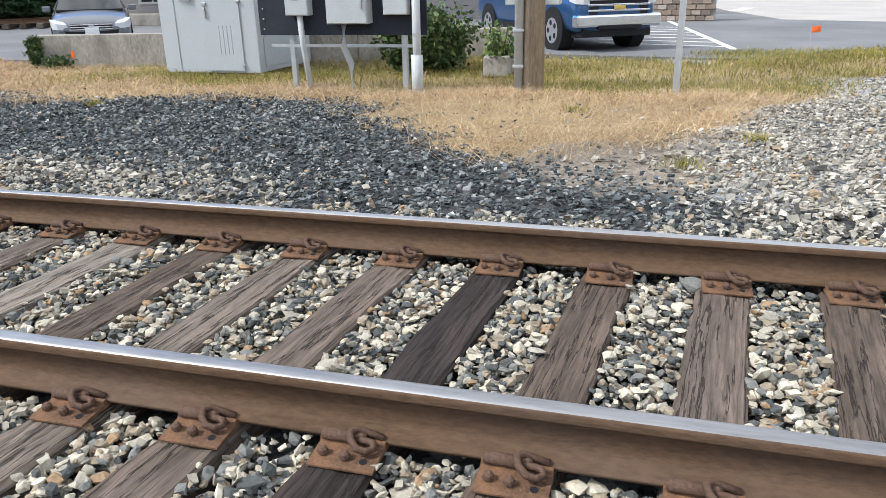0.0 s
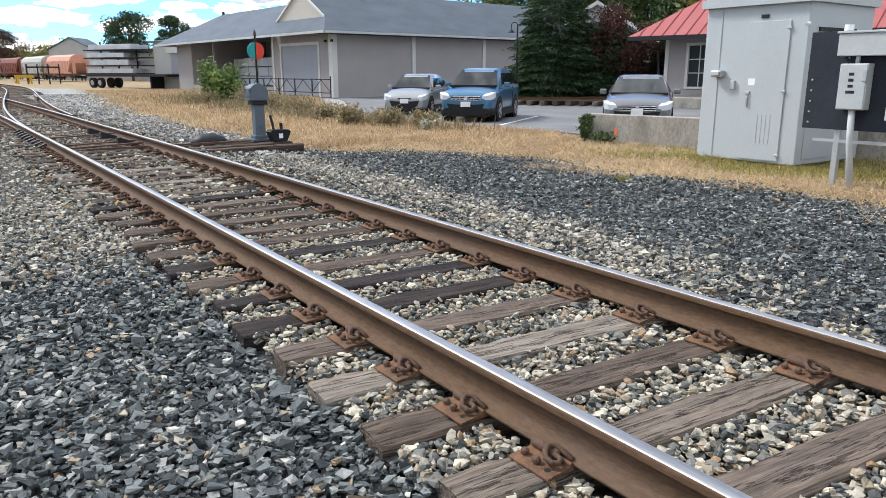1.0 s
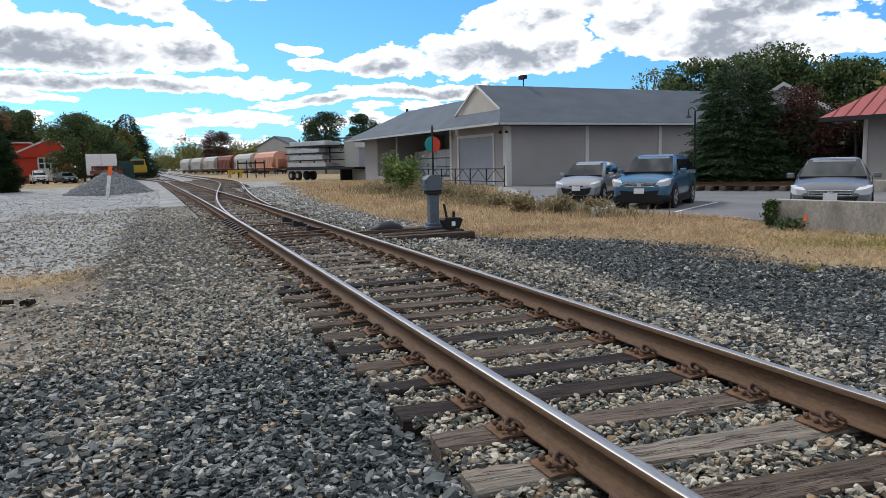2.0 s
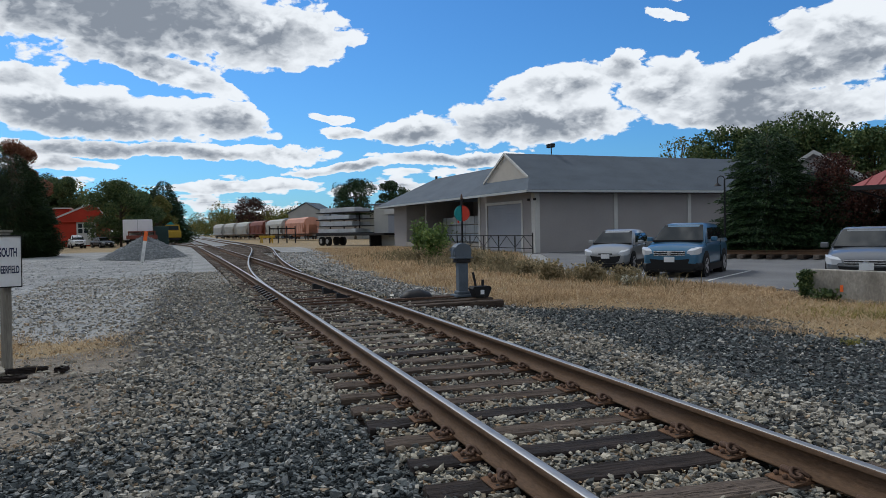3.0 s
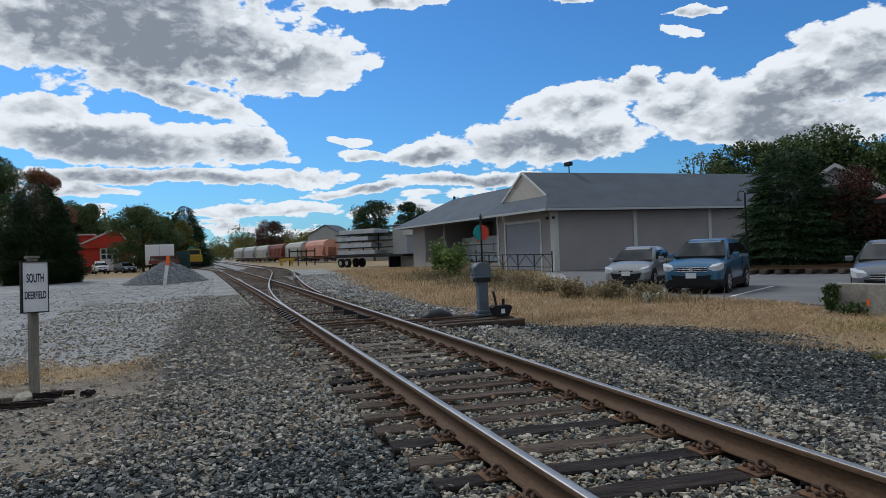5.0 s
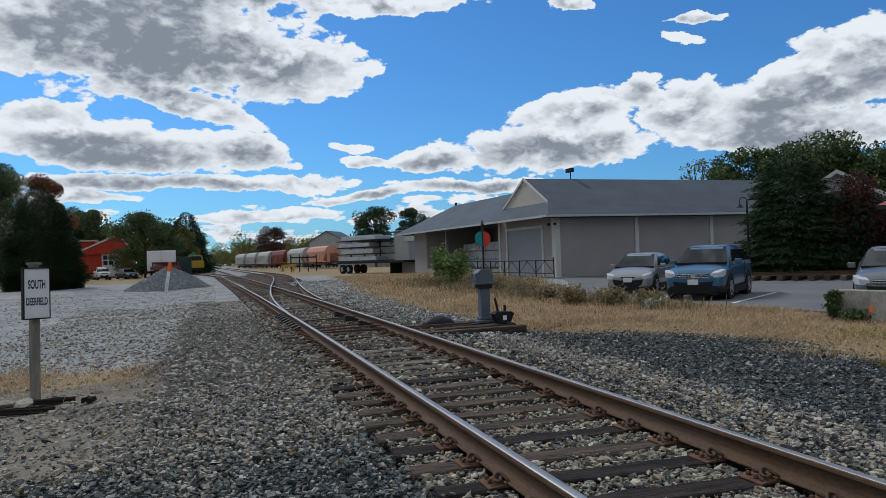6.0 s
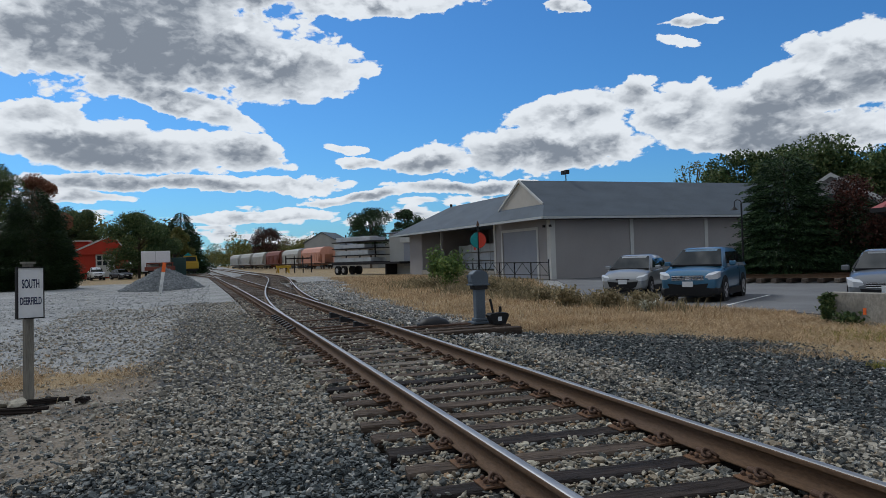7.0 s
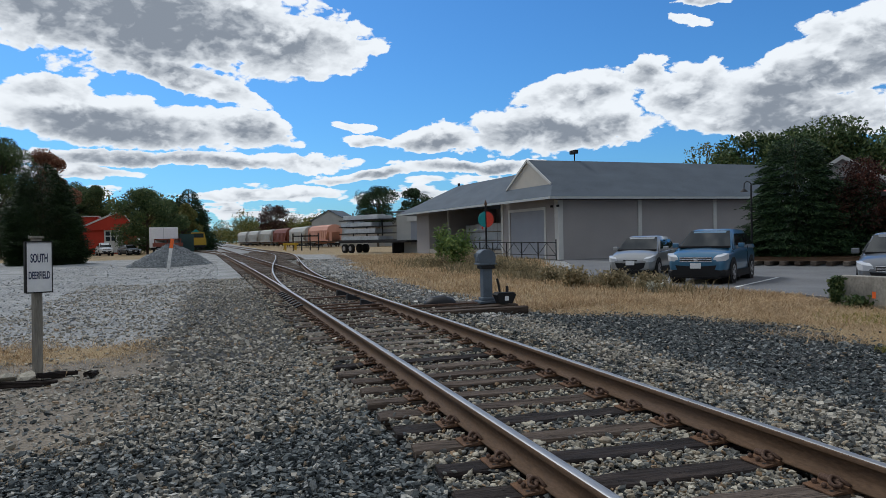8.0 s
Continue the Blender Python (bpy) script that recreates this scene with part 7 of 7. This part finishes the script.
# ---- far yard ----
def hopper_car(x, y, az, paint, label):
    c = empty("hopper_car", pose(x, y, 0.05, 0, 0, 90 - az), label=label, category="rail car", group="string of hopper cars")
    L, W = 15.4, 1.5
    prof = [(-W, 1.3), (-W * 1.02, 3.3), (-W * 0.8, 4.0), (-0.5, 4.35), (0.5, 4.35), (W * 0.8, 4.0), (W * 1.02, 3.3), (W, 1.3)]
    bm = loft([(-0.9, [(a, max(b, 2.9)) for a, b in prof]), (-2.4, [(a * 1.0, b if b > 2 else 1.3) for a, b in prof]), (-L + 2.4, prof), (-L + 0.9, [(a, max(b, 2.9)) for a, b in prof])])
    part("hull", bm, paint, c)
    for k in range(3):
        part("chute", loft([(-3.2 - 3.2 * k, [(-1.2, 1.4), (1.2, 1.4), (1.2, 1.5), (-1.2, 1.5)]), (-4.4 - 3.2 * k, [(-0.9, 0.6), (0.9, 0.6), (1.2, 1.5), (-1.2, 1.5)]), (-5.6 - 3.2 * k, [(-1.2, 1.4), (1.2, 1.4), (1.2, 1.5), (-1.2, 1.5)])]), paint, c)
    part("frame", box(-L, 0, -1.3, 1.3, 0.95, 1.2), RUST_DARK, c)
    for s in (-1, 1):
        part("side_sill", box(-L + 0.6, -0.6, s * 1.48 - 0.04, s * 1.48 + 0.04, 1.2, 1.4), paint, c)
        for k in range(9):
            part("rib", box(-2.0 - k * 1.42, -1.93 - k * 1.42, min(s * 1.5, s * 1.58), max(s * 1.5, s * 1.58), 1.4, 3.3), paint, c)
    for e in (0.0, -L):
        part("ladder", box(min(e, e + 0.1), max(e, e + 0.1), -1.4, -0.9, 1.2, 3.9), paint, c)
        part("end_post", box(min(e * 1 - 0.5, e + 0.5), max(e - 0.4, e + 0.55) if e else -0.4, 0.9, 1.2, 1.2, 3.6), paint, c)
    for bx in (-1.9, -L + 1.9):
        for dx in (-0.85, 0.85):
            for s in (-1, 1):
                part("wheel", rod((bx + dx, s * 0.70, 0.42), (bx + dx, s * 0.82, 0.42), 0.42, seg=20), RUST_DARK, c)
        part("bogie", box(bx - 1.2, bx + 1.2, -1.0, 1.0, 0.4, 0.75), BLACK, c)


def hopper_string():
    ux, uy = -0.147, 0.989
    x, y = 19.2, 139.0
    cars = ((HOPPER_ORANGE, "faded orange covered hopper car in the yard"), (HOPPER_GREY, "grey covered hopper car in the yard"), (HOPPER_BROWN, "brown covered hopper car in the yard"),
            (HOPPER_GREY, "pale grey covered hopper car in the yard"), (HOPPER_GREY, "stained grey covered hopper car in the yard"), (HOPPER_GREY, "light grey covered hopper car at the end"))
    for i, (p, lab) in enumerate(cars):
        # pulled up to one another, nose towards the viewer
        hopper_car(x + ux * 16.6 * i, y + uy * 16.6 * i, 180 - 8.1, p, lab)


hopper_string()


def shed(name, x, y, rz, L, D, H, wall, roof, label, rise=1.2, overhang=0.4):
    s = empty(name, pose(x, y, -0.15, 0, 0, rz), label=label, category="building")
    part("wall", box(0, L, 0, D, 0, H), wall, s)
    o = overhang
    part("roof", slab([(-o, -o, H), (L + o, -o, H), (L + o, D / 2, H + rise), (-o, D / 2, H + rise)], 0.15), roof, s)
    part("roof", slab([(L + o, D + o, H), (-o, D + o, H), (-o, D / 2, H + rise), (L + o, D / 2, H + rise)], 0.15), roof, s)
    for xx in (0, L):
        part("gable", prism([(0, H), (D, H), (D / 2, H + rise - 0.1)], "x", xx - 0.05, xx + 0.05), wall, s)
    return s


shed("storage_shed", 44, 152, 98, 70, 14, 5.4, SIDING_PALE, ROOF_GREY, "long low grey storage shed beyond the hopper cars", 1.0)
shed("storage_shed", 23.4, 150.0, -32, 6.5, 8, 5.0, CREAM, ROOF_GREY, "small beige storage shed beside the yard", 0.6)
h = shed("house", 27, 172, 60, 9, 9, 6.2, SIDING_PALE, ROOF_GREY, "pale gabled house above the shed roofs", 2.6)
d = shed("loading_shed", 16.6, 79.0, -66, 9.0, 14, 4.6, SIDING_PALE, ROOF_GREY, "grey loading shed with a roller door beside the warehouse", 0.7)
part("roller_door", box(2.6, 5.8, -0.06, -0.004, 0.9, 3.4), SHUTTER, d, "closed grey roller door")
part("door_header", box(2.2, 6.2, -0.25, -0.004, 3.45, 3.95), TRIM_WHITE, d)
g = shed("house", 45.2, 39.6, 41, 9, 9, 4.1, SIDING, ROOF_GREY, "pale gabled house behind the autumn maple", 2.9)
for s in (-1, 1):
    part("bargeboard", prism([(4.5, 7.12), (4.5 + s * 5.0, 3.92), (4.5 + s * 5.0, 3.62), (4.5, 6.82)], "x", -0.5, -0.42), TRIM_WHITE, g)
part("window", box(-0.08, -0.052, 4.0, 5.0, 4.5, 5.5), WINDOW_GLASS, g)


def red_barn():
    b = shed("barn", -25.6, 134, 4, 9.5, 10, 4.2, BARN_RED, BARN_RED, "bright red gabled barn with white door and trim", 0.3)
    part("front_gable", prism([(0, 4.2), (9.5, 4.2), (7.4, 7.3)], "y", -0.1, 10), BARN_RED, b)
    for (a, c) in (((-0.3, 4.0), (7.4, 7.5)), ((7.4, 7.5), (9.9, 4.1))):
        part("trim", prism([(a[0], a[1]), (c[0], c[1]), (c[0], c[1] - 0.3), (a[0], a[1] - 0.3)], "y", -0.25, -0.12), TRIM_WHITE, b)
    part("dormer", box(0.8, 3.6, 1.0, 6, 4.2, 6.3), BARN_RED, b)
    part("dormer_roof", box(0.5, 3.9, 0.6, 6.3, 6.3, 6.5), TRIM_WHITE, b)
    dr = part("door", box(4.7, 7.6, -0.16, -0.102, 0.2, 4.1), TRIM_WHITE, b, "white door with dark panes")
    for i in range(3):
        for k in range(2):
            part("pane", box(4.95 + i * 0.88, 5.6 + i * 0.88, -0.175, -0.162, 2.2 + k * 0.9, 2.9 + k * 0.9), WINDOW_GLASS, dr)


red_barn()


def trailer(x, y, rz):
    t = empty("box_trailer", pose(x, y, -0.15, 0, 0, rz), label="white box trailer parked by the trees", category="trailer")
    part("box", box(0, 3.9, 0, 7, 1.0, 3.9, 0.05), SIGN_WHITE, t)
    part("seam", box(1.9, 1.95, -0.02, -0.004, 1.0, 3.9), METER_GREY, t)
    for xx in (0.4, 3.2):
        part("wheel", rod((xx, 1.0, 0.5), (xx + 0.3, 1.0, 0.5), 0.5, seg=18), TYRE, t)
    part("chassis", box(0.2, 3.7, 0.2, 6.8, 0.7, 1.0), BLACK, t)


trailer(-11.9, 111.5, 3)
fl = empty("flat_car", pose(-10.4, 103, 0, 0, 0, 3), label="dark red flat car on the spur", category="rail car")
part("deck", box(-0.4, 3.4, 0, 9, 1.0, 1.5, 0.03), HOPPER_BROWN, fl)
part("rack", box(-0.2, 3.2, 0.3, 8.7, 1.9, 2.05), HOPPER_BROWN, fl)
for xx in (-0.2, 1.4, 3.0):
    part("stake", box(xx, xx + 0.15, 0.2, 0.35, 1.5, 2.05), HOPPER_BROWN, fl)
for xx in (0.2, 2.6):
    part("wheel", rod((xx, 1.2, 0.5), (xx + 0.15, 1.2, 0.5), 0.5, seg=18), BLACK, fl)
part("frame", box(0.0, 3.0, 0.5, 8.5, 0.5, 1.0), BLACK, fl)


def track_machine():
    m = empty("track_machine", pose(-5.7, 130, 0.1, 0, 0, 6), label="yellow track maintenance machine standing on the spur", category="rail vehicle")
    part("body", box(-1.3, 1.3, 0, 5, 0.9, 2.0, 0.1), PAINT_YELLOW, m)
    cb = part("cab", prism([(-1.2, 2.0), (1.2, 2.0), (1.0, 3.1), (-1.0, 3.1)], "y", 0.2, 2.4), PAINT_YELLOW, m)
    part("window", box(-0.9, 0.9, 0.17, 0.196, 2.2, 2.9), WINDOW_GLASS, cb)
    part("tarp", prism([(-1.0, 3.1), (0.3, 3.1), (-0.3, 3.6)], "y", 0.3, 2.0), TEAL, m, "teal tarpaulin")
    for s in (-0.75, 0.75):
        for yy in (0.8, 3.8):
            part("wheel", rod((s - 0.06, yy, 0.45), (s + 0.06, yy, 0.45), 0.4, seg=18), BLACK, m)
    part("frame", box(-1.2, 1.2, 0.1, 4.9, 0.55, 0.9), BLACK, m)


track_machine()
car("white pickup truck parked before the red barn", car_paint("white_car_paint", (0.62, 0.63, 0.64), 0.0), heading(-17.9, 114.5, 165, -0.15), L=5.4, W=1.95, H=1.85, belt=1.2, hood=1.15, nose=1.02, ws=(1.3, 1.95), rear=(3.4, 3.7), wb=(0.95, 4.4), r=0.38, clear=0.3, bed=1)
car("dark parked car in the shade by the barn", PAINT_GREY, heading(-14.2, 116.0, 150, -0.15), L=4.6, W=1.82, H=1.5, belt=0.95, hood=0.93, nose=0.72, ws=(1.1, 1.9), rear=(3.4, 4.1), wb=(0.95, 3.6), r=0.32, clear=0.17)


def container():
    c = empty("container", pose(-7.9, 112.5, -0.15, 0, 0, 3), label="dark green steel container beside the white trailer", category="container")
    part("box", box(0, 2.0, 0, 6, 0.15, 2.9, 0.03), CONTAINER_GREEN, c)
    for k in range(7):
        part("rib", box(0.12 + k * 0.27, 0.22 + k * 0.27, -0.05, -0.004, 0.25, 2.8), CONTAINER_GREEN, c)
    for xx in (0.1, 1.7):
        part("skid", box(xx, xx + 0.2, 0, 6, 0, 0.15), BLACK, c)


CONTAINER_GREEN = mat("dark_green_paint", (0.03, 0.06, 0.055), rough=0.6, var=0.2, scale=1, fine=10, bump=0.05)
container()


def marker_flag():
    f = empty("marker_flag", pose(16.3, -3.4, LOT_Z), label="small orange survey flag at the edge of the asphalt", category="flag")
    part("wire", rod((0, 0, 0), (0, 0, 0.34), 0.006, seg=6), GALVANISED, f)
    part("cloth", quad_panel([(0, 0, 0.2), (0.03, -0.2, 0.22), (0.0, -0.19, 0.36), (0, 0, 0.34)], 0.004), ORANGE, f, "orange cloth")


marker_flag()


def flatbed():
    f = empty("flatbed_trailer", pose(12.4, 86.9, -0.15, 0, 0, -66), label="black flatbed trailer loaded with racks of wrapped lumber", category="trailer")
    part("deck", box(0, 13, -1.25, 1.25, 1.15, 1.4, 0.02), BLACK, f)
    for xx in (1.0, 2.3):
        for s in (-1, 1):
            wl = part("wheel", rod((xx, s * 0.85, 0.52), (xx, s * 1.2, 0.52), 0.52, seg=22), TYRE, f)
            part("rim", rod((xx, s * 1.19, 0.52), (xx, s * 1.22, 0.52), 0.27, seg=16), RIM, wl)
    part("leg", box(10, 10.2, -0.9, 0.9, 0, 1.15), BLACK, f)
    for k in range(4):
        z = 1.45 + k * 0.78
        part("bearer", box(0.0, 8.5, -1.2, 1.2, z - 0.05, z + 0.05), BLACK, f)
        part("lumber_pack", box(0.4 + 0.5 * (k % 2), 7.8 - 0.6 * (k % 3), -1.15, -0.1, z + 0.06, z + 0.5 + 0.06 * (k % 2), 0.03), LUMBER_WRAP, f, "bundle of pale wrapped lumber")
        part("lumber_pack", box(0.6, 7.5, 0.1, 1.15, z + 0.06, z + 0.46, 0.03), LUMBER_WRAP, f)
    for xx in (1.2, 4.0, 7.0):
        part("upright", box(xx, xx + 0.12, -0.06, 0.06, 1.4, 4.7), BLACK, f)


flatbed()


def bumper_post():
    b = empty("bumper_post", pose(7.7, 108.7, 0.0, 0, 0, 5), label="yellow steel track bumper at a siding's end", category="bumper post")
    for s in (-0.75, 0.75):
        part("stanchion", box(s - 0.1, s + 0.1, -0.1, 0.1, 0, 1.1), PAINT_YELLOW, b)
        part("strut", rod((s, 0, 1.0), (s, 1.6, 0.1), 0.09, seg=6), PAINT_YELLOW, b)
    part("beam", box(-1.1, 1.1, -0.15, 0.1, 0.75, 1.1, 0.03), PAINT_YELLOW, b)
    r = empty("equipment_rack", pose(9.6, 112, -0.1, 0, 0, 5), label="dark steel rack beside the hopper cars", category="rack")
    for xx in (-1.3, 0, 1.3, 2.6):
        part("post", box(xx, xx + 0.15, 0, 0.15, 0, 2.6), BLACK, r)
    part("beam", box(-1.3, 2.75, 0, 0.15, 2.1, 2.3), BLACK, r)
    part("shelf", box(-1.3, 2.75, -0.3, 0.5, 0.7, 0.85), BLACK, r)


bumper_post()
w = shed("white_house", -40.5, 128, 10, 10, 9, 4.0, SIGN_WHITE, ROOF_GREY, "white house at the edge of the lot", 2.0)
